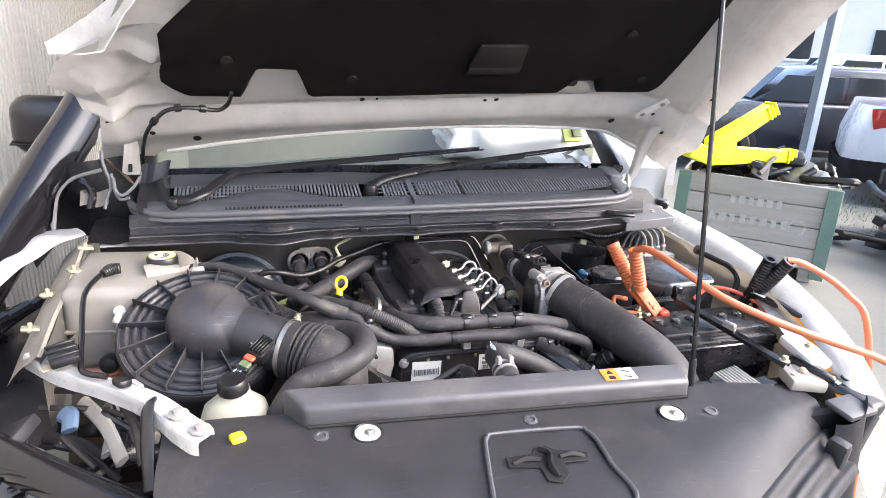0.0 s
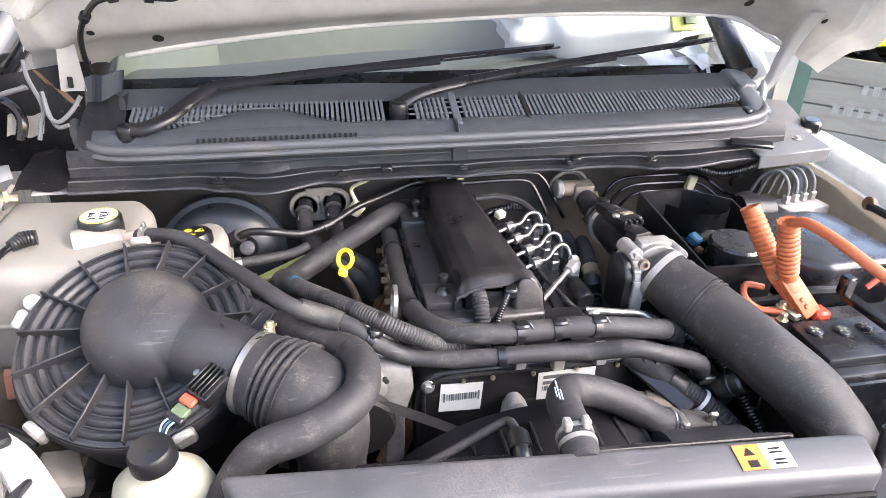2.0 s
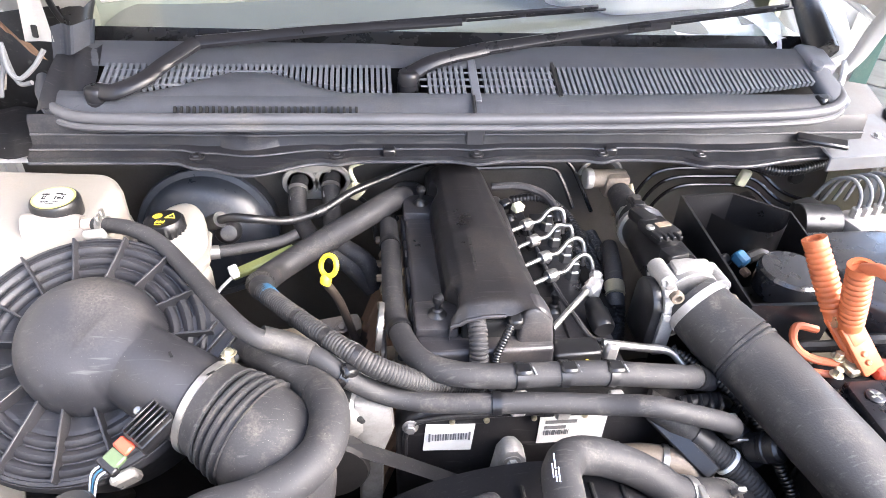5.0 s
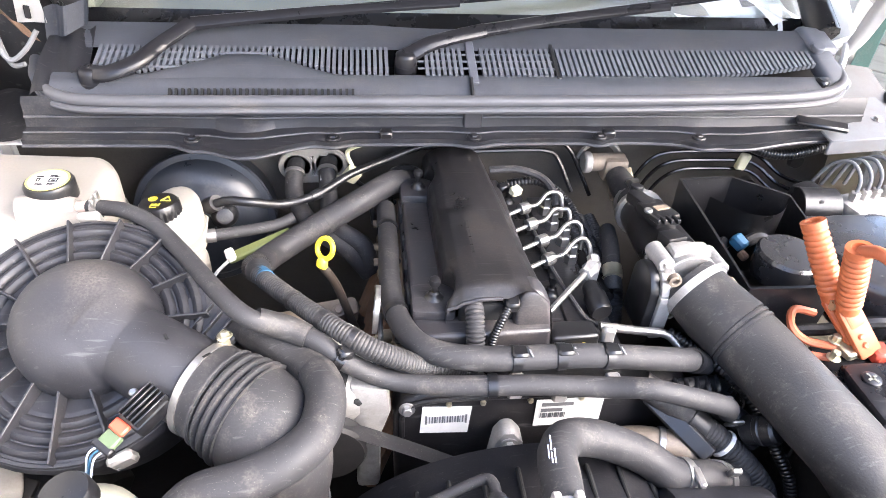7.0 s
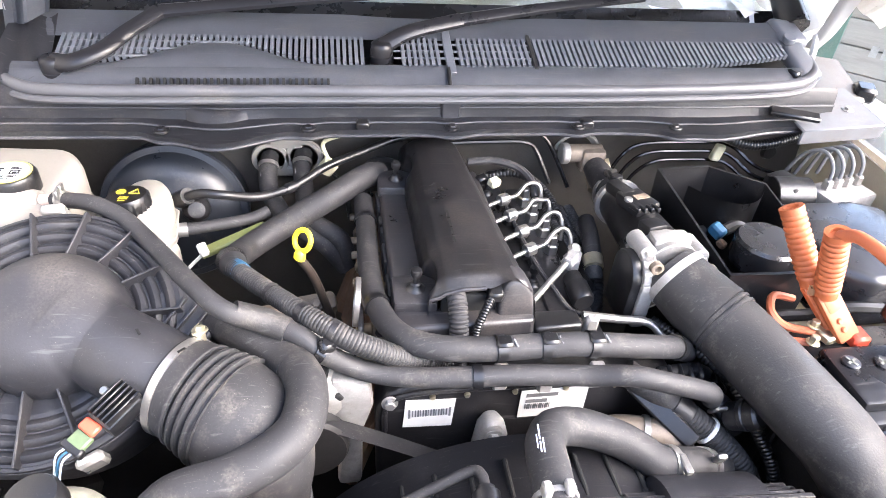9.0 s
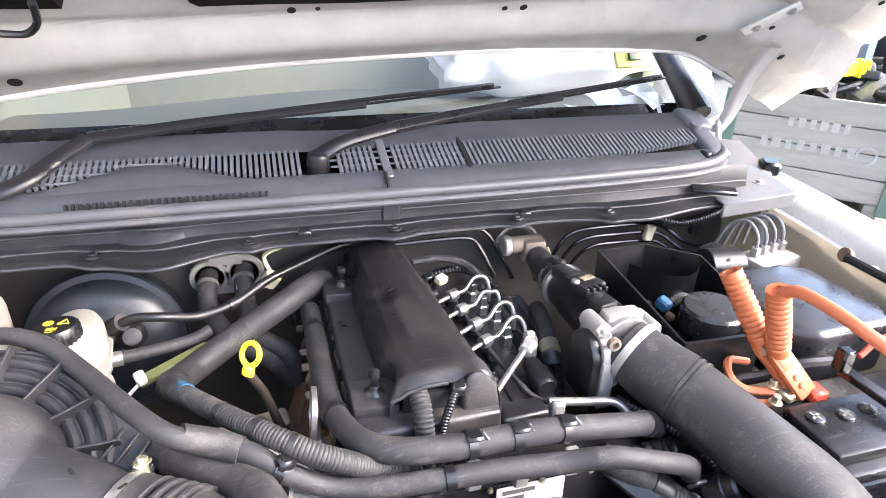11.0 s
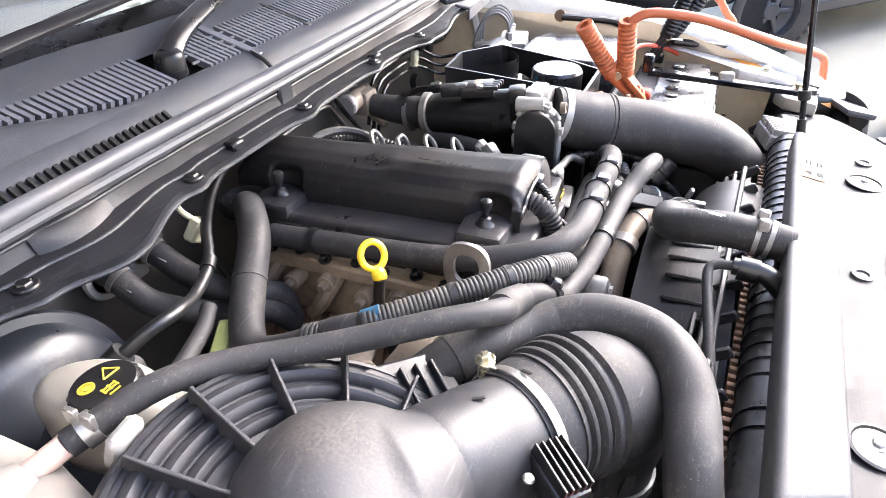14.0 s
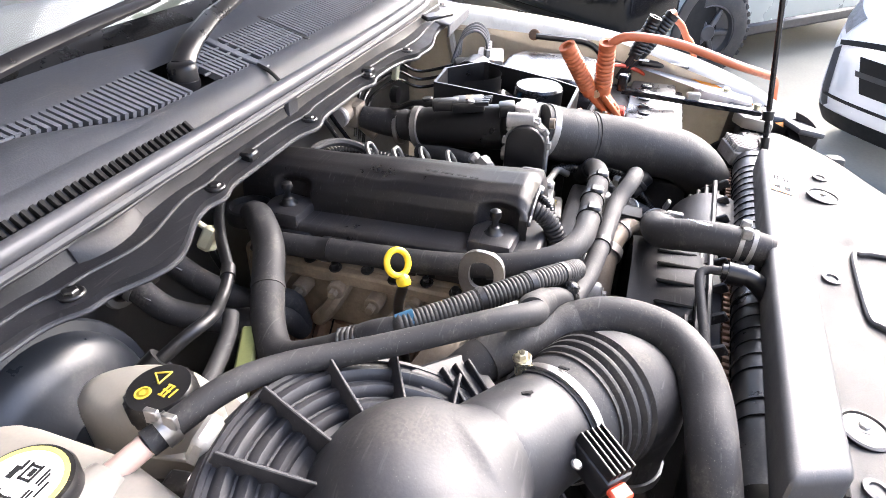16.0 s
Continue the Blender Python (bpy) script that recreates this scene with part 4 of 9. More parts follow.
for x, y in ((-0.287, 0.998), (0.281, 0.944)):
    z = slam_z(x, y)
    b = lathe(bm_new(), [(0.027, 0.0), (0.027, 0.003), (0.024, 0.004), (0.022, 0.001), (0.022, 0.0)], pose(x, y, z, 6), 28)
    k = part("access_ring", b, M_blk, _s)
    b = lathe(bm_new(), [(0.022, 0), (0.022, 0.0015), (0, 0.002)], pose(x, y, z + 0.0005, 6), 24)
    part("metal_seen_through", b, M_apron, k)
    part("bolt", hexbolt(bm_new(), (x + 0.004, y, z + 0.002), r=0.006, h=0.004), M_steel, k)
for x, y in ((-0.365, 1.004), (0.006, 0.978), (0.362, 0.936)):
    z = slam_z(x, y)
    b = lathe(bm_new(), [(0.013, 0), (0.013, 0.003), (0.008, 0.004), (0.007, 0.0015), (0, 0.0015)], pose(x, y, z, 6), 20)
    part("push_clip", b, M_slam, _s)
b = box(bm_new(), (0.024, 0.022, 0.012), pose(-0.499, 1.022, slam_z(-0.499, 1.022) + 0.006, 0, 0, 20), 0.003)
part("yellow_clip", b, M_yel, _s, "yellow plastic clip")
# latch recess
z = slam_z(-0.01, 0.86)
b = bm_new()
_lo = [(-0.135, 0.79), (0.070, 0.745), (0.086, 0.834), (0.094, 0.900), (0.090, 0.924), (0.074, 0.938), (-0.070, 0.949), (-0.092, 0.940), (-0.103, 0.915)]
tube(b, [(x, y, slam_z(x, y) + 0.0035) for x, y in _lo] + [(_lo[0][0], _lo[0][1], slam_z(*_lo[0]) + 0.0035)], 0.0042, 8, 6)
_rc = part("latch_surround", b, M_slam, _s)
b = prism(bm_new(), [(-0.080, 0.884), (-0.084, 0.858), (-0.034, 0.848), (-0.036, 0.815), (-0.014, 0.806), (0.004, 0.822), (0.010, 0.851), (0.054, 0.848), (0.060, 0.868), (0.010, 0.886), (-0.002, 0.899), (-0.024, 0.898), (-0.034, 0.884)], 0.003, Matrix.Translation((0, 0, z + 0.0010)), 0.001)
part("latch_slot", b, M_ink, _rc)
b = bm_new()
tube(b, [(-0.074, 0.866, z + 0.004), (-0.05, 0.868, z + 0.008), (-0.028, 0.862, z + 0.007)], [0.004, 0.0055, 0.004], 8, flat=0.6)
tube(b, [(0.05, 0.858, z + 0.004), (0.03, 0.864, z + 0.008), (0.008, 0.864, z + 0.006)], [0.004, 0.005, 0.004], 8, flat=0.6)
tube(b, [(-0.018, 0.892, z + 0.004), (-0.008, 0.872, z + 0.009), (-0.018, 0.845, z + 0.009), (-0.016, 0.818, z + 0.004)], [0.006, 0.005, 0.006, 0.005], 8, flat=0.7)
part("latch_jaw", b, M_pit, _rc)
# sticker
_st = thing("warning_label", (0.22, 1.03, 1.128), "orange and white warning sticker on the panel bar", "label")
_u = V(0.8, -0.045, 0).normalized()
_y = V(0.045, 0.8, 0).normalized()
_mm = Matrix((_u, _y, V(0, 0, 1))).transposed().to_4x4()
_mm = _mm @ Matrix.Rotation(radians(9), 4, "X")
_mm.translation = V(0.212, 1.031, 1.1296)
part("orange_half", box(bm_new(), (0.034, 0.034, 0.0008), _mm @ Matrix.Translation((-0.017, 0, 0)), 0), M_sticker, _st)
part("white_half", box(bm_new(), (0.034, 0.034, 0.0008), _mm @ Matrix.Translation((0.017, 0, 0)), 0), M_print, _st)
b = bm_new()
prism(b, [(-0.007, 0), (0.007, 0), (0, 0.011)], 0.0006, _mm @ Matrix.Translation((-0.017, 0.002, 0.0005)), 0)
box(b, (0.013, 0.009, 0.0006), _mm @ Matrix.Translation((-0.017, -0.009, 0.0005)), 0)
for dy in (0.009, 0.004, -0.006, -0.011):
    box(b, (0.018 - abs(dy) * 0.3, 0.0025, 0.0006), _mm @ Matrix.Translation((0.017, dy, 0.0005)), 0)
part("print", b, M_ink, _st)

# Front corner on the battery side
_k = thing("headlamp_mount", (0.68, 1.05, 1.08), "white painted headlamp mount with bolts", "bracket")
b = prism(bm_new(), [(-0.035, -0.05), (0.02, -0.055), (0.05, 0.03), (0.035, 0.075), (-0.02, 0.06)], 0.022, pose(0.725, 1.08, 1.085, 6, 4), 0.005, 2)
part("plate", b, M_white, _k)
b = prism(bm_new(), [(-0.05, -0.03), (0.04, -0.04), (0.06, 0.02), (0.02, 0.045), (-0.03, 0.03)], 0.026, pose(0.655, 1.02, 1.060, 4, 8), 0.006, 2)
part("plate", b, M_resv, _k)
for q in ((0.739, 1.084, 1.110), (0.666, 1.024, 1.088), (0.63, 1.01, 1.086)):
    part("bolt", hexbolt(bm_new(), q), M_zinc, _k)
part("dark_bracket", box(bm_new(), (0.035, 0.15, 0.016), pose(0.80, 1.22, 1.135, 6, 10, 16), 0.005), M_blk, _k)
part("dark_bracket", box(bm_new(), (0.03, 0.10, 0.02), pose(0.70, 1.03, 1.085, 8, 10, 24), 0.006), M_blk, _k)
part("white_tab", box(bm_new(), (0.03, 0.03, 0.004), pose(0.775, 1.285, 1.15, 6, 6, 20), 0.001), M_white, _k)
_k = thing("control_module", (0.5, 1.05, 1.0), "finned aluminium control unit behind the front panel", "module")
b = box(bm_new(), (0.08, 0.07, 0.03), pose(0.515, 1.05, 1.050, 10, 0, 15), 0.003)
part("body", b, M_alu, _k)
for i in range(8):
    part("fin", box(bm_new(), (0.004, 0.066, 0.014), pose(0.515, 1.05, 1.050, 10, 0, 15) @ Matrix.Translation((-0.034 + 0.0097 * i, 0, 0.02)), 0.0008), M_alu, _k)
part("plug", box(bm_new(), (0.05, 0.045, 0.03), pose(0.575, 1.03, 1.055, 0, 0, 10), 0.006), M_blk, _k)
part("cable", tube(bm_new(), [(0.59, 1.03, 1.06), (0.63, 1.04, 1.05), (0.66, 1.09, 1.0)], 0.009, 8), M_blk, _k)
_k = thing("headlamp", (0.74, 0.98, 0.8), "black headlamp housing with amber edge and label", "headlamp")
part("housing", box(bm_new(), (0.07, 0.16, 0.2), pose(0.725, 0.99, 0.975, 8, 6, 18), 0.014, 3), M_blk, _k)
b = sheet(bm_new(), lambda u, v: V(0.805 - 0.09 * u - 0.018 * v, 1.20 - 0.25 * u, 1.140 - 0.075 * u - 0.010 * v), 16, 3, 0.003)
part("amber_edge", b, M_amber, _k)
part("label_plate", box(bm_new(), (0.034, 0.045, 0.003), pose(0.722, 1.0, 1.0785, 8, 6, 18), 0.001), M_resv, _k)
part("screw_eye", lathe(bm_new(), [(0.006, 0), (0.011, 0), (0.011, 0.004), (0.006, 0.004), (0.006, 0)], pose(0.745, 0.985, 1.08, 10, 10), 16), M_blk, _k)
_k = thing("grille_corner", (0.66, 0.86, 0.7), "charcoal plastic grille end piece", "grille")
b = sheet(bm_new(), lambda u, v: V(0.635 + 0.10 * u - 0.02 * v, 0.895 + 0.035 * u - 0.05 * v - 0.03 * math.sin(3 * u), 1.062 - 0.02 * math.cos(3 * u) - 0.30 * v), 10, 10, 0.012)
part("end_panel", b, M_slam, _k)
part("top_cap", box(bm_new(), (0.105, 0.06, 0.014), pose(0.69, 0.915, 1.062, 10, 6, 14), 0.006, 2), M_slam, _k)
part("inner_post", box(bm_new(), (0.03, 0.04, 0.26), pose(0.60, 0.865, 0.91, 6, 0, 20), 0.01, 2), M_trim, _k)
for i in range(3):
    part("bar", box(bm_new(), (0.40, 0.03, 0.022), pose(0.40, 0.76, 0.97 - 0.06 * i, 8, 0, 27), 0.006), M_trim, _k)

# Front corner on the damaged side
_k = thing("headlamp_bracket", (-0.7, 1.15, 1.1), "bent white steel headlamp bracket with two bolts", "bracket")


def brk(u, v):
    c = smooth_line([(-0.885, 1.375, 1.118), (-0.82, 1.305, 1.108), (-0.75, 1.252, 1.110), (-0.685, 1.195, 1.110), (-0.63, 1.120, 1.120), (-0.585, 1.055, 1.120), (-0.548, 1.005, 1.116)], 4)
    i = u * (len(c) - 1)
    j = min(int(i), len(c) - 2)
    p = c[j].lerp(c[j + 1], i - j)
    w = 0.021 + 0.018 * max(0.0, u - 0.35) + 0.012 * max(0, 0.2 - u) * 5
    w *= 1 - 0.35 * (max(0.0, u - 0.93) / 0.07) ** 2
    f = max(0.0, 0.25 - v) / 0.25
    return p + V(0.66, 0.70, 0).normalized() * (max(v, 0.2) - 0.5) * 2 * w + V(0, 0, 0.002 * math.sin(13 * u) - 0.030 * f - 0.004 * max(0.0, v - 0.85) / 0.15)


part("rail", sheet(bm_new(), brk, 40, 20, 0.003), M_white, _k)
for q in ((-0.592, 1.074, 1.124), (-0.555, 1.029, 1.119)):
    b = bm_new()
    lathe(b, [(0.017, 0), (0.017, 0.003), (0.013, 0.004)], Matrix.Translation(q), 20)
    hexbolt(b, Vector(q) + V(0, 0, 0.003), r=0.009, h=0.007, washer=False)
    part("bolt", b, M_alu, _k)
part("hole", lathe(bm_new(), [(0.008, 0), (0.008, 0.001), (0, 0.0012)], pose(-0.749, 1.252, 1.1155), 16), M_ink, _k)
part("rubber_pad", box(bm_new(), (0.026, 0.03, 0.016), pose(-0.70, 1.215, 1.118, 0, 10, 40), 0.006, 2), M_blk, _k)
b = tube(bm_new(), [(-0.640, 1.135, 1.118), (-0.643, 1.105, 1.122), (-0.642, 1.065, 1.085), (-0.639, 1.031, 1.055), (-0.637, 1.01, 1.03)], [0.012, 0.015, 0.016, 0.014, 0.012], 10, flat=0.45)
part("rubber_strap", b, M_blk, _k)
b = tube(bm_new(), [(-0.73, 1.240, 1.118), (-0.772, 1.265, 1.118), (-0.784, 1.300, 1.124), (-0.796, 1.38, 1.146), (-0.805, 1.45, 1.176), (-0.803, 1.485, 1.194), (-0.790, 1.535, 1.204), (-0.775, 1.560, 1.208)], 0.0058, 10)
_st2 = part("bonnet_stay", b, M_gloss, _k)
part("stay_end", tube(bm_new(), [(-0.782, 1.550, 1.207), (-0.768, 1.566, 1.210), (-0.750, 1.572, 1.210)], [0.010, 0.014, 0.013], 12, ribs=(0.005, 0.0015)), M_blk, _st2)
b = box(bm_new(), (0.05, 0.065, 0.018), pose(-0.816, 1.313, 1.136, 8, -6, 20), 0.005, 2)
for k in range(3):
    box(b, (0.052, 0.006, 0.006), pose(-0.816, 1.313, 1.136, 8, -6, 20) @ Matrix.Translation((0, -0.02 + 0.02 * k, 0.010)), 0.001)
part("cable_holder", b, M_blk, _k)
part("yellow_stain", box(bm_new(), (0.03, 0.018, 0.002), pose(-0.835, 1.29, 1.122, 8, 0, 40), 0.0005), M_zinc, _k)
# torn wing metal
_k = thing("torn_wing", (-0.9, 1.5, 1.0), "torn white wing metal, creased and folded", "fender")


def torn(u, v):
    a = smooth_line([(-0.862, 1.795, 1.222), (-0.92, 1.74, 1.212), (-0.985, 1.66, 1.18), (-1.06, 1.56, 1.13)], 5)
    b0 = smooth_line([(-0.905, 1.885, 1.215), (-0.985, 1.85, 1.212), (-1.08, 1.80, 1.200), (-1.18, 1.72, 1.17)], 5)
    g = u * (len(a) - 1)
    i = min(int(g), len(a) - 2)
    p, q = a[i].lerp(a[i + 1], g - i), b0[i].lerp(b0[i + 1], g - i)
    r = p.lerp(q, v)
    return r + V(0, 0, 0.012 * math.sin(math.pi * v) + 0.012 * noise.noise(r * 14))


part("panel", sheet(bm_new(), torn, 40, 12, 0.0025), M_white, _k, sharp=20)


def torn2(u, v):
    p = V(-0.855 - 0.065 * v, 1.32 + 0.46 * u, 1.125 + 0.085 * u - 0.05 * v * v)
    return p + V(0, 0, 0.006 * noise.noise(p * 16) + 0.008 * math.exp(-((v - 0.1) / 0.12) ** 2))


part("inner_flange", sheet(bm_new(), torn2, 40, 10, 0.0025), M_apron, _k, "beige inner flange")
part("flange_wall", sheet(bm_new(), lambda u, v: V(-0.858 + 0.004 * math.sin(9 * u), 1.32 + 0.46 * u, 1.125 + 0.085 * u - 0.16 * v), 24, 4, 0.002), M_resv, _k)


b = tube(bm_new(), [(-0.953, 1.86, 1.205), (-0.943, 1.868, 1.266), (-0.932, 1.87, 1.308), (-0.912, 1.87, 1.336), (-0.885, 1.872, 1.355), (-0.826, 1.875, 1.372)], [0.006, 0.005, 0.0045, 0.0045, 0.006, 0.007], 10, 6, flat=0.5)
part("wing_rear_edge", b, M_plate, _k)
# Two dark sheets added to stand for the shaded hollow behind the wing.
part("hollow_backing", sheet(bm_new(), lambda u, v: V(-0.985 + 0.25 * u, 1.968 + 0.012 * math.sin(6 * u + 3 * v), 1.165 + (0.20 + 0.03 * u) * v), 14, 8, 0.004), M_blk2, _k, "added dark sheet for the shaded hollow behind the torn wing")
part("hollow_flank", sheet(bm_new(), lambda u, v: V(-0.985 - 0.01 * v, 1.80 + 0.17 * u, 1.14 + (0.04 + 0.17 * u) * v), 8, 6, 0.004), M_blk2, _k)
part("crushed_box", sheet(bm_new(), lambda u, v: V(-0.888 + 0.068 * u, 1.878 + 0.03 * v, 1.276 + 0.034 * v + 0.004 * math.sin(8 * u)), 10, 5, 0.003), M_apron, _k)
b = tube(bm_new(), [(-0.893, 1.90, 1.345), (-0.868, 1.895, 1.330), (-0.855, 1.885, 1.305), (-0.862, 1.87, 1.27)], 0.010, 8)
part("black_hose_end", b, M_gloss, _k)
for pts, m in (([(-0.822, 1.885, 1.42), (-0.821, 1.88, 1.387), (-0.809, 1.878, 1.332), (-0.821, 1.875, 1.297), (-0.828, 1.87, 1.270)], M_plate),
               ([(-0.799, 1.87, 1.352), (-0.795, 1.86, 1.32), (-0.779, 1.855, 1.309), (-0.753, 1.86, 1.328), (-0.736, 1.875, 1.352)], M_plate),
               ([(-0.806, 1.885, 1.36), (-0.800, 1.875, 1.318), (-0.787, 1.865, 1.296), (-0.765, 1.86, 1.300)], M_plate)):
    part("exposed_rod", tube(bm_new(), pts, 0.0042, 8), m, _k)
part("torn_cowl_flap", sheet(bm_new(), lambda u, v: V(-0.738 + 0.075 * u - 0.012 * v, 1.925 + 0.012 * math.sin(9 * u), 1.374 + 0.012 * u - 0.060 * v * (1 - 0.3 * u)), 14, 6, 0.003), M_cowl, _k, "torn grey plastic cowl end", sharp=25)
for p, rz in (((-0.853, 1.733, 1.210), 20), ((-0.858, 1.627, 1.190), -30), ((-0.895, 1.55, 1.165), 60), ((-0.90, 1.43, 1.140), 10)):
    b = box(bm_new(), (0.034, 0.016, 0.008), pose(*p, 14, 10, rz), 0.002)
    box(b, (0.010, 0.026, 0.006), pose(*p, 0, -20, rz), 0.001)
    cyl(b, 0.005, 0.014, Matrix.Translation(p), 10)
    part("zinc_clip", b, M_zinc, _k)
for k in range(4):
    part("wing_strut", tube(bm_new(), [(-0.94 - 0.03 * k, 1.72 - 0.06 * k, 1.10), (-1.0 - 0.03 * k, 1.62 - 0.06 * k, 1.08), (-1.08, 1.50 - 0.06 * k, 1.04)], 0.014, 8), M_gloss, _k)
# Dark sheet added to fill the shaded gap below the torn panel.
part("wing_gap_backing", sheet(bm_new(), lambda u, v: V(-1.10 + 0.06 * math.sin(3 * u), 1.25 + 0.62 * u, 0.62 + (0.50 + 0.05 * u) * v), 16, 6, 0.004), M_blk2, _k)
part("wing_well", box(bm_new(), (0.30, 0.60, 0.02), pose(-1.04, 1.56, 0.98, 6, 0, 10), 0.006), M_blk, _k)


def scut(u, v):
    x = -0.86 + 0.24 * u
    return V(x, 1.772 + 0.13 * v, 1.205 + 0.03 * v + 0.004 * math.sin(18 * u + 5 * v))


part("scuttle_plate", sheet(bm_new(), scut, 16, 8, 0.003), M_blk2, _k)
part("flange_plate", sheet(bm_new(), lambda u, v: V(-0.83 + 0.20 * u, 1.77 + 0.03 * v, 1.196 + 0.012 * v), 6, 3, 0.003), M_under, _k)
# debris below
_k = thing("broken_headlamp", (-0.76, 1.08, 0.9), "broken headlamp wreckage with loose wiring", "headlamp")
random.seed(4)
for i in range(26):
    c = V(random.uniform(-0.92, -0.67), random.uniform(1.12, 1.32), random.uniform(0.92, 1.02))
    b = bm_new()
    if i % 3 == 0:
        tube(b, [c, c + V(random.uniform(-0.08, 0.08), random.uniform(-0.1, 0.1), 0.02), c + V(random.uniform(-0.15, 0.15), random.uniform(-0.15, 0.15), -0.02)], 0.006, 6)
        part("wire", b, M_blk, _k)
    else:
        box(b, (random.uniform(0.04, 0.11), random.uniform(0.02, 0.06), random.uniform(0.01, 0.03)),
            Matrix.Translation(c) @ Euler((random.uniform(-0.6, 0.6), random.uniform(-0.6, 0.6), random.uniform(0, 3))).to_matrix().to_4x4(), 0.006, 2)
        part("fragment", b, random.choice([M_blk, M_resv, M_pit, M_blk2, M_trim, M_apron]), _k)
for q0, q1, r, m in (((-0.80, 1.27, 1.02), (-0.70, 1.10, 1.0), 0.014, M_resv), ((-0.76, 1.28, 1.0), (-0.735, 1.14, 0.99), 0.011, M_resv), ((-0.87, 1.31, 1.03), (-0.70, 1.25, 1.035), 0.007, M_blk), ((-0.88, 1.28, 1.01), (-0.68, 1.20, 1.02), 0.006, M_blk), ((-0.83, 1.25, 1.01), (-0.81, 1.22, 1.0), 0.018, M_dblue), ((-0.86, 1.22, 0.98), (-0.74, 1.16, 0.97), 0.012, M_pit), ((-0.72, 1.22, 1.04), (-0.665, 1.08, 1.0), 0.009, M_blk)):
    q0, q1 = Vector(q0) + V(0, 0.06, 0), Vector(q1) + V(0, 0.04, 0)
    part("strip", tube(bm_new(), [q0, q0.lerp(q1, 0.5) + V(0.008, 0, 0.008), q1], r, 8, 6, flat=0.5), m, _k)
part("reflector", lathe(bm_new(), [(0.0, 0.0), (0.05, 0.01), (0.075, 0.04), (0.08, 0.06)], aim((-0.86, 1.20, 0.93), (-0.3, -0.8, 0.5)), 20), M_plate, _k)
_bt = [(-1.12, 1.42, 1.0), (-0.98, 1.265, 1.005), (-0.85, 1.15, 1.005), (-0.72, 1.05, 0.995), (-0.60, 0.97, 0.98), (-0.45, 0.88, 0.95)]
_k = thing("bull_bar", (-0.8, 0.9, 1.0), "glossy black tubular bull bar end", "bull bar")
part("tube", tube(bm_new(), _bt, 0.034, 20), M_gloss, _k)
part("weld_collar", band(bm_new(), _bt, 0.3, 0.034, 0.03, 6, 0.002), M_gloss, _k)
# Snorkel and mirror
_k = thing("snorkel", (-1.0, 1.9, 1.1), "black plastic air snorkel beside the windscreen pillar", "snorkel")
part("duct", tube(bm_new(), [(-1.10, 1.60, 1.10), (-1.035, 1.80, 1.22), (-0.965, 2.0, 1.37), (-0.905, 2.15, 1.49), (-0.85, 2.34, 1.66), (-0.80, 2.55, 1.88)], [0.053, 0.053, 0.052, 0.049, 0.047], 20, 6, flat=1.2), M_gloss, _k)
part("foot", box(bm_new(), (0.12, 0.2, 0.10), pose(-1.12, 1.56, 1.06, 20, 0, 10), 0.03, 3), M_blk, _k)
_k = thing("door_mirror", (-1.05, 2.3, 1.45), "black plastic door mirror housing", "mirror")
b = bm_new()
box(b, (0.23, 0.13, 0.18), pose(-1.055, 2.40, 1.412, 5, 2, 6), 0.055, 5)
part("housing", b, M_blk, _k)
part("seam", box(bm_new(), (0.231, 0.131, 0.004), pose(-1.055, 2.40, 1.362, 5, 2, 6), 0.001), M_ink, _k)
part("arm", box(bm_new(), (0.14, 0.06, 0.05), pose(-0.97, 2.40, 1.43), 0.015, 2), M_blk, _k)
# Doors and outer flanks so that the car rests on the ground
_k = thing("pickup_body", (0, 2.6, 0), "white pickup flank, sill and wheels", "pickup truck")
for s in (-1, 1):
    part("door_skin", box(bm_new(), (0.05, 1.9, 0.62), (0.89 * s, 3.1, 0.95), 0.02, 2), M_white, _k)
    part("sill", box(bm_new(), (0.10, 2.2, 0.16), (0.85 * s, 3.0, 0.55), 0.02), M_white, _k)
    w = part("wheel", lathe(bm_new(), [(0.20, -0.12), (0.35, -0.12), (0.385, -0.09), (0.39, 0), (0.385, 0.09), (0.35, 0.12), (0.20, 0.12)], pose(0.80 * s, 1.25, 0.39, 0, 90), 32), M_tyre, _k)
    part("rim", lathe(bm_new(), [(0.0, 0.07), (0.08, 0.09), (0.19, 0.06), (0.205, 0.118)], pose(0.80 * s, 1.25, 0.39, 0, 90 * s), 24), M_rim, w)
part("chassis_rail", box(bm_new(), (0.9, 2.4, 0.12), (0, 2.2, 0.48), 0.01), M_pit, _k)

# ---- engine ----
_e = thing("engine_block", (0, 1.55, 0.58), "near-black engine block with stained cylinder head", "engine")
b = bm_new()
box(b, (0.30, 0.46, 0.46), (0.02, 1.575, 0.80), 0.02)
part("block", b, M_pit, _e)
b = bm_new()
box(b, (0.05, 0.43, 0.11), (-0.128, 1.59, 1.005), 0.008, 2)
for i in range(7):
    y = 1.41 + 0.058 * i
    cyl(b, 0.013, 0.03, aim((-0.150, y, 1.03 - 0.012 * (i % 2)), (-1, 0, 0)), 14)
    cyl(b, 0.007, 0.016, aim((-0.176, y, 1.03 - 0.012 * (i % 2)), (-1, 0, 0)), 6)
for i in range(4):
    tube(b, [(-0.15, 1.43 + 0.1 * i, 1.04), (-0.175, 1.45 + 0.1 * i, 1.0), (-0.165, 1.48 + 0.1 * i, 0.96)], 0.012, 8)
box(b, (0.03, 0.40, 0.022), (-0.152, 1.59, 1.045), 0.004)
part("cylinder_head", b, M_head, _e, "brown stained cast cylinder head")
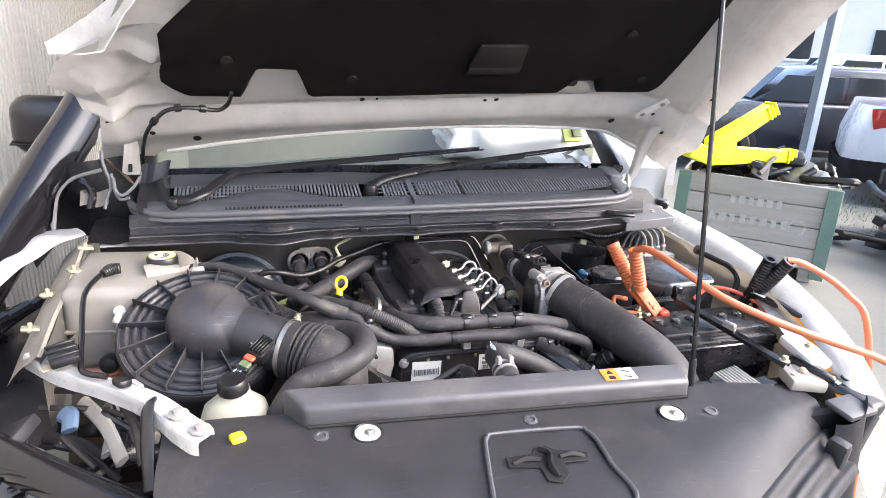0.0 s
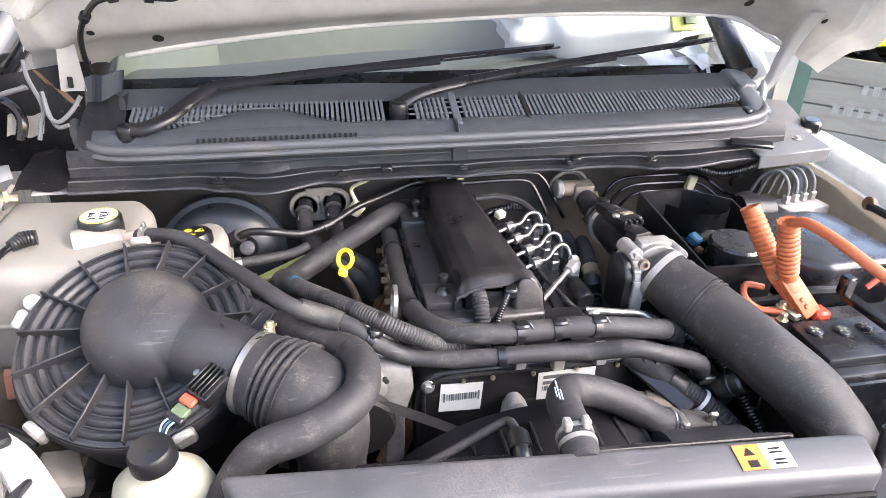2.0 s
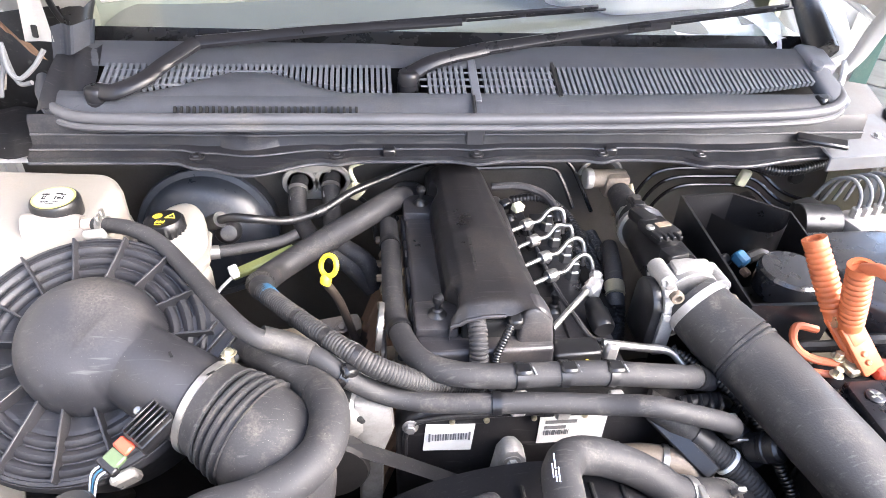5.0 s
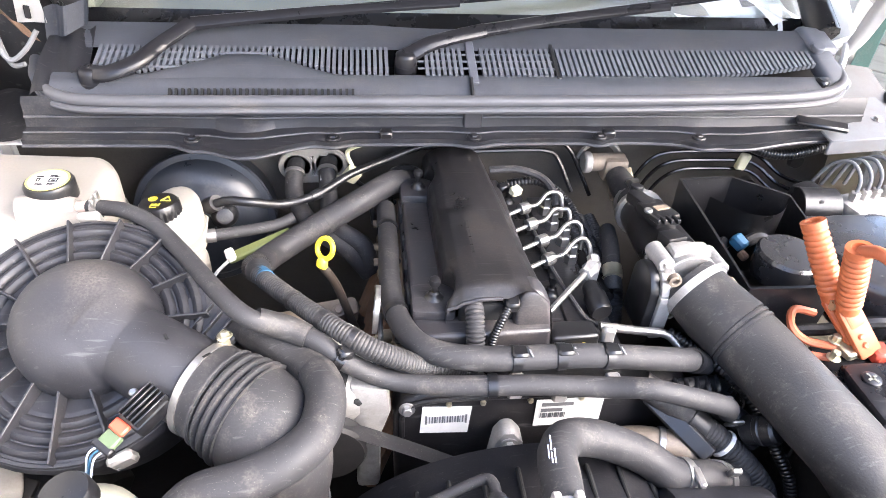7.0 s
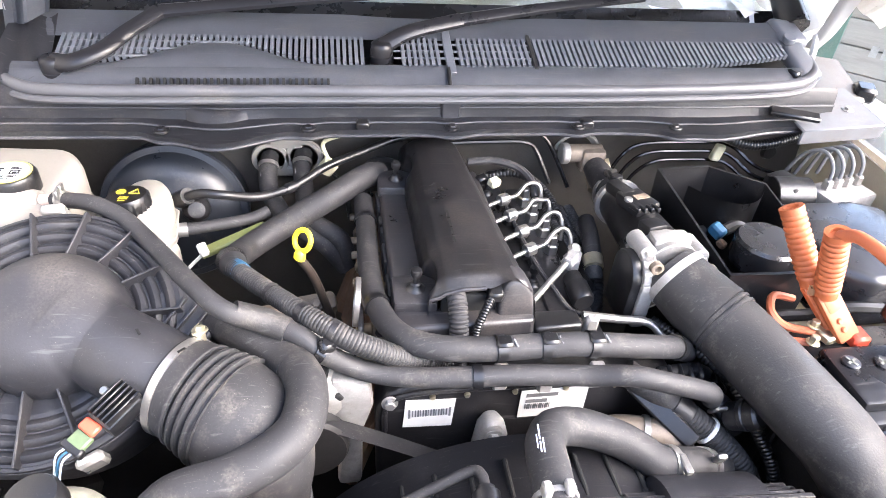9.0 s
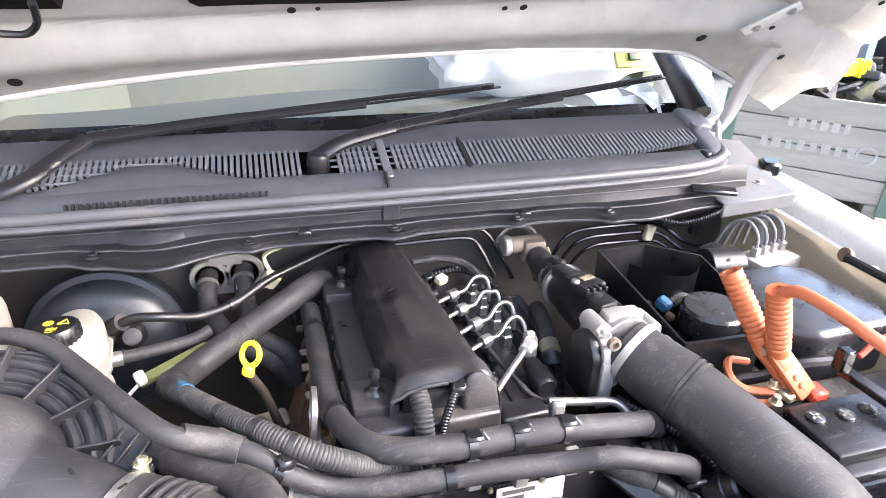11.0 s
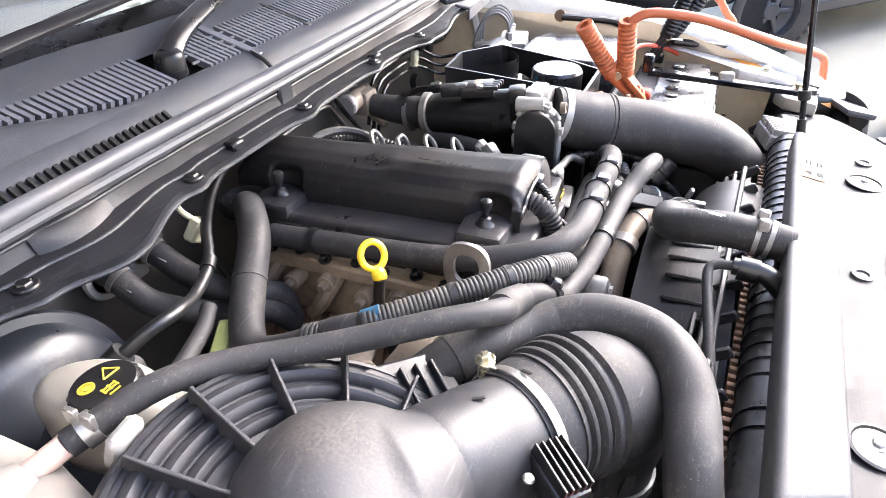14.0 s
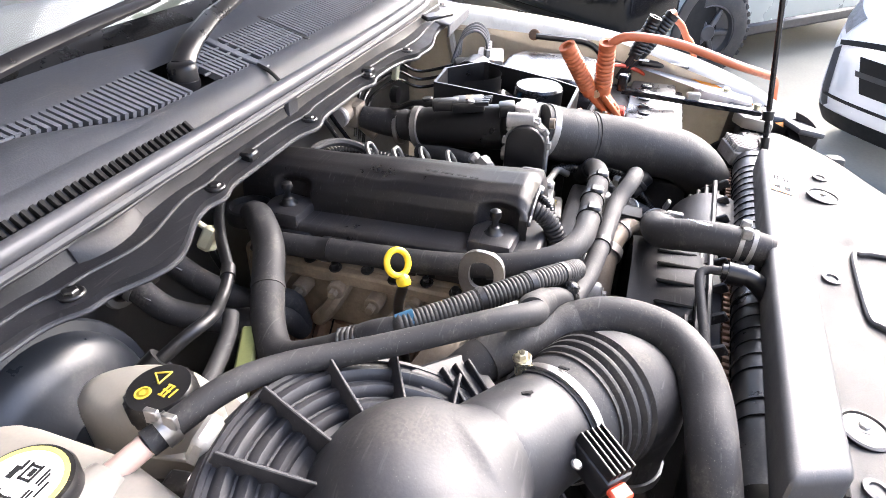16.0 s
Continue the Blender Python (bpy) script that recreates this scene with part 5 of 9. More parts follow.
for i in range(9):
    b = bm_new()
    c = V(-0.155 - 0.01 * (i % 2), 1.42 + 0.045 * i, 1.062)
    hexbolt(b, c, (-0.3, 0, 1), 0.006, 0.010)
    part("head_bolt", b, M_blk, _e)
random.seed(11)
for i in range(16):
    y = 1.36 + 0.028 * i
    b = bm_new()
    tube(b, [(-0.20 - 0.02 * random.random(), y, 0.80), (-0.18, y + 0.02, 0.87), (-0.15, y + 0.01, 0.95)], 0.012 + 0.008 * random.random(), 8)
    part("manifold_runner", b, M_rusty, _e)

_v = thing("valve_cover", (0, 1.58, 1.03), "worn black plastic engine valve cover", "engine cover")


def tilt(p):
    """Lays a point of the level engine back by its slope."""
    return V(p[0], p[1], p[2] - 0.045 * (p[1] - 1.40))


def vc_base(b):
    prism(b, [(-0.140, 1.362), (0.052, 1.368), (0.056, 1.42), (0.050, 1.80), (-0.125, 1.80), (-0.140, 1.77)], 0.085, Matrix.Translation((0, 0, 1.035)), 0.008, 3)
    prism(b, [(-0.146, 1.358), (0.056, 1.364), (0.062, 1.42), (0.114, 1.45), (0.124, 1.82), (-0.131, 1.815), (-0.146, 1.772)], 0.016, Matrix.Translation((0, 0, 1.040)), 0.004, 2)
    for k in range(4):
        box(b, (0.010, 0.055, 0.044), (-0.140, 1.475 + 0.082 * k, 1.087), 0.004, 2)
    for v in b.verts:
        v.co = tilt(v.co)
    return b


part("base", vc_base(bm_new()), M_cover, _v)
STUDS = ((-0.108, 1.43, 1.112), (-0.109, 1.745, 1.112), (0.096, 1.521, 1.036), (0.074, 1.795, 1.046))
for x, y, z in STUDS:
    b = prism(bm_new(), [(-0.033, -0.030), (0.028, -0.034), (0.034, 0.02), (0.01, 0.034), (-0.033, 0.030)], 0.024, Matrix.Translation(tilt((x, y, z))), 0.006, 2)
    part("mount_pad", b, M_cover, _v)


def vc_hump(u, v):
    """Rounded top of the cover, scalloped round its mounting studs."""
    y = 1.388 + 0.444 * u
    prof = [(-0.094, 1.114), (-0.095, 1.134), (-0.093, 1.152), (-0.086, 1.167), (-0.072, 1.177), (-0.050, 1.182), (-0.004, 1.181), (0.026, 1.174), (0.044, 1.158), (0.053, 1.136), (0.056, 1.110)]
    k = v * (len(prof) - 1)
    i = min(int(k), len(prof) - 2)
    w = k - i
    x = prof[i][0] + (prof[i + 1][0] - prof[i][0]) * w
    z = prof[i][1] + (prof[i + 1][1] - prof[i][1]) * w
    if x > -0.03:
        x = -0.03 + (x + 0.03) * (1 - 0.42 * u)
    side = max(0.0, min(1.0, (-0.066 - x) / 0.02)) * max(0.0, min(1.0, (1.172 - z) / 0.018))
    for c in (1.43, 1.745):
        x += side * 0.022 * max(0.0, 1 - ((y - c) / 0.030) ** 2)
    top = max(0.0, min(1.0, (z - 1.15) / 0.02))
    n = noise.noise(V(x * 16, y * 11, 4.0))
    z += top * (0.0022 * n - 0.006 * math.exp(-((y - 1.615) / 0.028) ** 2 - ((x + 0.062) / 0.022) ** 2))
    z -= 0.018 * max(0.0, 1 - u / 0.05) ** 2.2 * top * max(0.0, min(1.0, (0.012 - x) / 0.02)) + 0.010 * max(0.0, (u - 0.95) / 0.05) ** 2 * top
    return tilt((x, y, z))


part("hump", sheet(bm_new(), vc_hump, 110, 60, 0.004), M_cover, _v, sharp=50)
b = prism(bm_new(), [(-0.002, 1.078), (0.002, 1.150), (0.008, 1.168), (0.020, 1.177), (0.036, 1.172), (0.049, 1.152), (0.058, 1.078)], 0.036, Matrix(((1, 0, 0, 0), (0, 0, 1, 1.374), (0, 1, 0, 0), (0, 0, 0, 1))), 0.007, 3)
for q in b.verts:
    q.co.y += 0.16 * (q.co.z - 1.078)
part("front_leg", b, M_cover, _v, sharp=50)
part("leg_foot", box(bm_new(), (0.090, 0.026, 0.026), pose(0.034, 1.378, 1.066, 0, 0, -3), 0.006, 2), M_cover, _v)
b = tube(bm_new(), [vc_hump(0.004, k / 30) + V(0, -0.003, -0.002) for k in range(5, 18)], 0.0028, 8, 3)
part("front_lip", b, M_cover, _v)
b = bm_new()
lathe(b, [(0.018, 0), (0.018, 0.03), (0.0125, 0.03), (0.0115, 0.005), (0, 0.005)], pose(-0.010, 1.368, 1.066, 25), 20)
part("drain_cup", b, M_cover, _v)
b = sheet(bm_new(), lambda u, v: V(-0.088 + 0.095 * u, 1.404, 1.095 + (vc_hump(0.02, 0.1 + 0.5 * u).z - 1.098) * v), 20, 4, 0.002)
part("front_face", b, M_pit, _v)
part("mouth", box(bm_new(), (0.078, 0.010, 0.040), (-0.038, 1.399, 1.128), 0.004, 2), M_ink, _v)
for x, y, z in STUDS:
    b = lathe(bm_new(), [(0.014, 0), (0.014, 0.003), (0.010, 0.006), (0.008, 0.012), (0.0048, 0.014), (0.0044, 0.021), (0.0074, 0.026), (0.0086, 0.031), (0.0074, 0.036), (0, 0.040)], Matrix.Translation(tilt((x, y, z + 0.021))), 18)
    part("ball_stud", b, M_blk, _v)
b = lathe(bm_new(), [(0.036, 0), (0.038, 0.012), (0.034, 0.02), (0.030, 0.021), (0.028, 0.012), (0.012, 0.011), (0, 0.014)], Matrix.Translation((-0.128, 1.80, 1.095)), 28)
part("oil_filler_ring", b, M_blk, _v)
b = tube(bm_new(), [(-0.058, 1.405, 1.150), (-0.058, 1.378, 1.148), (-0.058, 1.357, 1.128), (-0.058, 1.348, 1.095), (-0.056, 1.344, 1.05)], 0.0135, 16, ribs=(0.0055, 0.0022))
part("breather_hose", b, M_rub, _v, "corrugated black breather hose")
b = tube(bm_new(), [(-0.008, 1.390, 1.150), (-0.020, 1.372, 1.142), (-0.033, 1.358, 1.118), (-0.037, 1.350, 1.085), (-0.036, 1.346, 1.05)], 0.0062, 10, ribs=(0.004, 0.001))
part("sensor_cable", b, M_blk, _v)
part("plug", box(bm_new(), (0.022, 0.024, 0.020), pose(-0.004, 1.394, 1.152, 20), 0.004), M_blk, _v)
label_bars(_v, (-0.046, 1.47, 1.1815), (0, 1, 0), (-1, 0, 0), 0.11, 0.008, [(0.0, 0.12, 0.2, 0.7), (0.16, 0.3, 0.2, 0.7), (0.34, 0.5, 0.2, 0.7), (0.55, 0.72, 0.2, 0.7)], M_blk2)

# Injectors, pipes and rail
_i = thing("fuel_injection_rail", (0.15, 1.6, 1.03), "steel fuel pipes and injectors beside the valve cover", "fuel rail")
b = bm_new()
prism(b, [(0.10, 1.36), (0.175, 1.37), (0.165, 1.80), (0.11, 1.80)], 0.05, Matrix.Translation((0, 0, 1.01)), 0.006, 2)
part("carrier", b, M_cover, _i)
part("rail_tube", tube(bm_new(), [(0.178, 1.50, 1.055), (0.165, 1.66, 1.05), (0.155, 1.80, 1.05)], 0.016, 14), M_pit, _i)
part("rail_cap", lathe(bm_new(), [(0.014, 0), (0.015, 0.018), (0.018, 0.022), (0.018, 0.052), (0.015, 0.057), (0, 0.057)], aim((0.148, 1.495, 1.088), (0.06, -1, -0.10)), 18), M_blk, _i)
# each loop: top of its arch, then the stub under the cover
for i, (tx, ty, tz) in enumerate(((0.152, 1.578, 1.121), (0.152, 1.628, 1.119), (0.143, 1.676, 1.112), (0.141, 1.726, 1.117))):
    b = lathe(bm_new(), [(0.0125, 0), (0.0125, 0.018), (0.0095, 0.021), (0.0095, 0.036), (0.007, 0.038)], Matrix.Translation((tx - 0.006, ty + 0.016, 1.058)), 6)
    part("union_nut", b, M_steel, _i)
    b = tube(bm_new(), [(tx - 0.106, ty - 0.050, 1.096), (tx - 0.082, ty - 0.040, 1.100), (tx - 0.054, ty - 0.026, 1.102), (tx - 0.034, ty - 0.020, 1.104), (tx - 0.016, ty - 0.006, 1.116), (tx, ty, tz), (tx + 0.012, ty - 0.002, 1.112), (tx + 0.016, ty - 0.010, 1.096), (tx + 0.016, ty - 0.014, 1.07)], 0.0040, 10)
    part("pressure_pipe", b, M_steel, _i, "bright bent steel pipe")
    b = lathe(bm_new(), [(0.0100, -0.009), (0.0108, -0.006), (0.0108, 0.006), (0.0100, 0.009)], aim((tx - 0.060, ty - 0.029, 1.102), (1, 0.45, 0.05)), 12)
    box(b, (0.010, 0.012, 0.018), pose(tx - 0.052, ty - 0.022, 1.094, 0, 20, 24), 0.002)
    part("pipe_clip", b, M_steel, _i)
    b = cyl(bm_new(), 0.017, 0.046, Matrix.Translation((tx - 0.006, ty + 0.016, 1.012)), 16)
    part("injector_body", b, M_blk, _i)
    b = box(bm_new(), (0.026, 0.020, 0.022), pose(tx - 0.050, ty + 0.006, 1.070, 0, 0, 20), 0.005, 2)
    part("leak_off_block", b, M_blk, _i)
b = tube(bm_new(), [(0.052, 1.414, 1.100), (0.070, 1.431, 1.104), (0.100, 1.461, 1.109), (0.134, 1.495, 1.113)], 0.0048, 10)
part("pressure_pipe", b, M_steel, _i, "bright straight steel pipe")
b = lathe(bm_new(), [(0.013, 0), (0.0135, 0.010), (0.011, 0.014), (0.011, 0.024), (0.007, 0.026)], aim((0.153, 1.514, 1.113), (-0.7, -0.7, -0.08)), 6)
lathe(b, [(0.012, 0), (0.012, 0.030), (0.008, 0.033)], Matrix.Translation((0.156, 1.518, 1.085)), 6)
lathe(b, [(0.010, 0), (0.011, 0.014), (0.007, 0.018)], aim((0.158, 1.522, 1.108), (0.1, 0.8, 0.5)), 6)
part("rail_union", b, M_alu, _i, "grey cast union at the rail end")
part("return_line", tube(bm_new(), [(0.088, 1.70, 1.084), (0.090, 1.62, 1.090), (0.096, 1.53, 1.092), (0.112, 1.46, 1.088), (0.126, 1.425, 1.082), (0.146, 1.405, 1.086)], 0.0042, 8), M_rub, _i)
part("return_line", tube(bm_new(), [(0.03, 1.792, 1.125), (0.08, 1.790, 1.128), (0.125, 1.775, 1.120), (0.145, 1.745, 1.108), (0.148, 1.72, 1.09)], 0.0075, 8), M_rub, _i)
part("wiring", tube(bm_new(), [(0.07, 1.80, 1.09), (0.13, 1.79, 1.10), (0.175, 1.74, 1.085), (0.19, 1.64, 1.06), (0.20, 1.55, 1.04)], 0.009, 8, ribs=(0.007, 0.0012)), M_blk, _i)
for p in ((0.055, 1.77, 1.10), (0.075, 1.75, 1.105)):
    part("connector", box(bm_new(), (0.022, 0.018, 0.016), pose(*p, 10, 0, 30), 0.003), M_blk if p[0] < 0.06 else M_cream, _i)
_o = thing("oil_cap", (0.09, 1.385, 1.09), "black rectangular oil cover marked with a yellow symbol", "oil cap")
b = prism(bm_new(), [(-0.038, -0.022), (0.036, -0.018), (0.034, 0.018), (-0.032, 0.018)], 0.040, pose(0.094, 1.397, 1.056), 0.007, 3)
part("cover", b, M_blk, _o)
b = bm_new()
box(b, (0.022, 0.003, 0.007), pose(0.094, 1.3745, 1.080, 8), 0.001)
box(b, (0.012, 0.003, 0.003), pose(0.108, 1.3755, 1.084, 8, 20), 0.001)
part("symbol", b, M_yink, _o)
_tp = [(0.135, 1.402, 1.092), (0.19, 1.396, 1.086), (0.235, 1.392, 1.080), (0.255, 1.375, 1.066)]
_o = thing("return_pipe", (0.19, 1.39, 1.06), "thin steel pipe with clip by the throttle", "pipe")
part("pipe", tube(bm_new(), _tp, 0.0065, 10), M_steel, _o)
part("clip", box(bm_new(), (0.020, 0.014, 0.034), (0.146, 1.392, 1.082), 0.004), M_alu, _o)

# Timing cover and labels
_t = thing("timing_cover", (0.03, 1.32, 0.85), "black timing cover with two white part stickers", "engine cover")
b = bm_new()
prism(b, [(-0.168, 0.84), (0.27, 0.84), (0.27, 1.02), (0.245, 1.055), (0.20, 1.066), (-0.13, 1.066), (-0.158, 1.052), (-0.170, 1.02)], 0.05, Matrix(((1, 0, 0, 0), (0, 0, 1, 1.312), (0, 1, 0, 0), (0, 0, 0, 1))), 0.008, 3)
part("shell", b, M_blk2, _t)
b = bm_new()
tube(b, [(-0.158, 1.311, 0.98), (-0.155, 1.309, 1.035), (-0.12, 1.309, 1.056), (0.0, 1.309, 1.058), (0.19, 1.309, 1.056), (0.235, 1.309, 1.04)], 0.004, 8)
part("rim_bead", b, M_blk2, _t)
for x in (-0.095, -0.048, 0.018, 0.09, 0.16):
    part("rivet", lathe(bm_new(), [(0.0045, 0), (0.0035, 0.004), (0, 0.005)], aim((x, 1.310, 1.047), (0, -1, 0)), 12), M_zinc, _t)
hb = hexbolt(bm_new(), (-0.152, 1.306, 1.045), (0, -1, 0.2), 0.007, 0.008)
part("bolt", hb, M_steel, _t)
for (x0, z0, w, h, kind) in ((-0.132, 1.041, 0.068, 0.056, 0), (0.028, 1.046, 0.096, 0.056, 1)):
    lb = part("sticker", box(bm_new(), (w, 0.001, h), pose(x0 + w / 2, 1.3102, z0 - h / 2, 0, -1 if kind else 3), 0), M_print, _t, "white printed sticker")
    rows = [(0.08, 0.12, -0.62, -0.30), (0.90, 0.94, -0.62, -0.30)] + [(0.16 + 0.052 * k, 0.16 + 0.052 * k + (0.018 + 0.02 * ((k * 7) % 3) / 2), -0.58, -0.34) for k in range(14)] if kind == 0 else \
        [(0.08, 0.55, -0.24, -0.12), (0.08, 0.40, -0.45, -0.33)] + [(0.08 + 0.03 * k, 0.08 + 0.03 * k + 0.012 + 0.008 * ((k * 5) % 3), -0.68, -0.5) for k in range(13)]
    label_bars(lb, (x0, 1.3094, z0), (1, 0, 0), (0, 0, 1), w, h, rows, M_plate)
b = bm_new()
prism(b, [(-0.025, -0.07), (0.03, -0.07), (0.022, 0.01), (0.008, 0.03), (-0.008, 0.03), (-0.018, 0.01)], 0.03, Matrix(((1, 0, 0, -0.015), (0, 0, 1, 1.275), (0, 1, 0, 0.99), (0, 0, 0, 1))), 0.006, 2)
hexbolt(b, (-0.014, 1.274, 1.0), (0, -1, 0), 0.008)
part("mount_lug", b, M_alu, _t)

# Alternator, bracket, pulley, belt
_a = thing("alternator", (-0.24, 1.30, 0.9), "cast aluminium alternator with vent slots", "alternator")
b = lathe(bm_new(), [(0.02, 0), (0.055, 0.004), (0.066, 0.014), (0.070, 0.04), (0.070, 0.10), (0.060, 0.12), (0, 0.125)], aim((-0.270, 1.300, 1.040), (0.05, 1, 0.25)), 36)
part("housing", b, M_alu, _a)
for k in range(12):
    a = k * math.pi / 6
    b = box(bm_new(), (0.012, 0.016, 0.034), aim((-0.270, 1.300, 1.040), (0.05, 1, 0.25)) @ Matrix.Rotation(a, 4, "Z") @ Matrix.Translation((0.0625, 0, 0.024)) @ Matrix.Rotation(radians(14), 4, "Y"), 0.003)
    part("vent", b, M_ink, _a)
b = bm_new()
prism(b, [(-0.03, -0.12), (0.005, -0.12), (0.008, 0.0), (0.022, 0.05), (0.018, 0.095), (-0.032, 0.105), (-0.03, 0.04), (-0.018, 0.0)], 0.03, Matrix(((1, 0, 0, -0.195), (0, 0, 1, 1.30), (0, 1, 0, 0.995), (0, 0, 0, 1))), 0.008, 2)
box(b, (0.055, 0.05, 0.05), pose(-0.235, 1.345, 1.085, 0, 0, 12), 0.010, 2)
part("bracket", b, M_alu, _a, "pale cast aluminium bracket")
b = bm_new()
box(b, (0.10, 0.05, 0.05), pose(-0.275, 1.455, 1.0, 10, 0, -8), 0.010, 2)
cyl(b, 0.030, 0.05, aim((-0.315, 1.44, 1.0), (0, -0.6, 0.5)), 18, 0.004)
tube(b, [(-0.24, 1.46, 1.02), (-0.20, 1.45, 1.0), (-0.17, 1.43, 0.96)], 0.016, 10)
hexbolt(b, (-0.285, 1.43, 1.028), (0, -0.5, 1), 0.007, 0.008)
part("pump_casting", b, M_alu, _a, "dull grey pump casting")
b = box(bm_new(), (0.085, 0.035, 0.05), pose(-0.262, 1.545, 1.000, 25, 0, 12), 0.010, 2)
cyl(b, 0.018, 0.04, aim((-0.300, 1.535, 1.005), (-0.3, -0.7, 0.5)), 16, 0.003)
hexbolt(b, (-0.250, 1.528, 1.024), (0, -0.6, 0.8), 0.007, 0.008)
part("rear_bracket", b, M_valve, _a, "stained grey mounting casting")
b = tube(bm_new(), [(-0.335, 1.45, 1.06), (-0.300, 1.43, 1.075), (-0.255, 1.415, 1.06), (-0.225, 1.42, 1.02)], [0.026, 0.030, 0.028, 0.022], 14)
part("elbow_casting", b, M_valve, _a)
part("black_stay", box(bm_new(), (0.13, 0.03, 0.006), pose(-0.205, 1.42, 1.01, 35, 0, 0), 0.002), M_blk, _a)
_u = thing("drive_belt", (-0.12, 1.25, 0.85), "black ribbed drive belt round a pulley", "belt")
b = bm_new()
sheet(b, lambda u, v: V(-0.27 + 0.20 * u, 1.262 + 0.024 * v, 1.075 - 0.125 * u + 0.004 * math.sin(3 * u)), 10, 4, 0.004)
part("belt", b, M_rub, _u)
part("pulley", lathe(bm_new(), [(0, 0), (0.07, 0), (0.075, 0.006), (0.06, 0.015), (0.075, 0.026), (0, 0.03)], aim((-0.262, 1.262, 1.015), (0, 1, 0)) @ Matrix.Diagonal((0.75, 0.75, 0.9, 1)), 28), M_pit, _u)

# Hoses
A = [(-0.168, 1.725, 1.088), (-0.167, 1.613, 1.096), (-0.168, 1.50, 1.106), (-0.160, 1.41, 1.117), (-0.135, 1.345, 1.128), (-0.092, 1.318, 1.132), (-0.03, 1.312, 1.130), (0.04, 1.314, 1.128), (0.10, 1.312, 1.128), (0.19, 1.318, 1.110), (0.25, 1.332, 1.088), (0.285, 1.352, 1.055)]
B = [(-0.600, 1.580, 1.197), (-0.541, 1.550, 1.209), (-0.494, 1.520, 1.203), (-0.440, 1.455, 1.198), (-0.383, 1.372, 1.205), (-0.342, 1.335, 1.195), (-0.300, 1.342, 1.168), (-0.263, 1.328, 1.158), (-0.232, 1.313, 1.138), (-0.182, 1.308, 1.108), (-0.124, 1.297, 1.103), (-0.053, 1.289, 1.106), (0.02, 1.284, 1.108), (0.095, 1.278, 1.106), (0.15, 1.262, 1.118), (0.20, 1.257, 1.106), (0.263, 1.256, 1.082), (0.285, 1.27, 1.05)]
C = [(-0.352, 1.475, 1.146), (-0.347, 1.464, 1.150), (-0.297, 1.400, 1.162), (-0.251, 1.350, 1.168), (-0.209, 1.320, 1.160), (-0.166, 1.312, 1.138), (-0.122, 1.325, 1.106), (-0.07, 1.345, 1.075)]
D = [(-0.40, 1.42, 1.10), (-0.360, 1.388, 1.125), (-0.327, 1.362, 1.131), (-0.282, 1.325, 1.128), (-0.253, 1.266, 1.140), (-0.256, 1.211, 1.140), (-0.283, 1.178, 1.136), (-0.329, 1.159, 1.126), (-0.390, 1.150, 1.108), (-0.44, 1.13, 1.04)]
E_ = [(0.000, 1.064, 1.116), (0.002, 1.100, 1.121), (0.006, 1.140, 1.121), (0.012, 1.176, 1.115), (0.034, 1.207, 1.100), (0.072, 1.214, 1.088), (0.118, 1.212, 1.066), (0.150, 1.206, 1.047), (0.182, 1.193, 1.030), (0.240, 1.199, 1.008), (0.295, 1.214, 0.968)]
F = [(0.272, 1.440, 1.138), (0.300, 1.390, 1.122), (0.333, 1.330, 1.108), (0.368, 1.235, 1.092), (0.405, 1.165, 1.065), (0.438, 1.110, 1.005), (0.445, 1.085, 0.92)]
G = [(-0.075, 1.850, 1.146), (-0.105, 1.845, 1.145), (-0.168, 1.822, 1.131), (-0.231, 1.779, 1.127), (-0.290, 1.730, 1.116), (-0.345, 1.705, 1.114), (-0.394, 1.680, 1.135), (-0.434, 1.685, 1.135), (-0.475, 1.715, 1.105)]
K = [(-0.135, 1.79, 1.105), (-0.162, 1.762, 1.116), (-0.211, 1.720, 1.109), (-0.271, 1.688, 1.089), (-0.328, 1.655, 1.070), (-0.362, 1.618, 1.068), (-0.370, 1.560, 1.095), (-0.360, 1.50, 1.132), (-0.352, 1.475, 1.146)]


def hose(name, pts, r, material, label, clips=(), ribs=None, clip_mat=None, clip_w=0.012, n=8, seg=16, flutes=0.0):
    h = thing(name, pts[0], label, "hose")
    part("hose", tube(bm_new(), pts, r, seg, n, ribs, flutes=flutes), material, h)
    rr = r if isinstance(r, (int, float)) else max(r)
    for s in clips:
        part("clip", band(bm_new(), pts, s, rr, clip_w, n), clip_mat or M_blk, h)
    return h


_hA = hose("coolant_hose", A, 0.0165, M_rub, "grey-black rubber coolant pipe bending round the valve cover", (0.06, 0.27, 0.57, 0.655, 0.745, 0.92))
for s in (0.57, 0.655, 0.745):
    line = smooth_line(A, 8)
    p = line[int(s * (len(line) - 1))]
    part("clip_lug", box(bm_new(), (0.022, 0.020, 0.007), (p.x + 0.004, p.y - 0.004, p.z + 0.0165), 0.003), M_blk, _hA)
    part("paint_mark", box(bm_new(), (0.003, 0.012, 0.002), pose(p.x + 0.018, p.y - 0.006, p.z + 0.0150, 20, 0, 20), 0.0006), M_plate, _hA)
_hB = hose("coolant_hose", B, [0.0112, 0.0116, 0.0126, 0.0135, 0.0138, 0.0138], M_rub, "long black coolant hose from the expansion tank", (0.47, 0.66))
part("clip_lug", box(bm_new(), (0.022, 0.018, 0.030), pose(-0.232, 1.313, 1.147, 20, 20, 30), 0.004), M_blk, _hB)
part("hose_clamp", band(bm_new(), B, 0.02, 0.0116, 0.012, 8, 0.002), M_steel, _hB, "bright spring clamp")
b = bm_new()
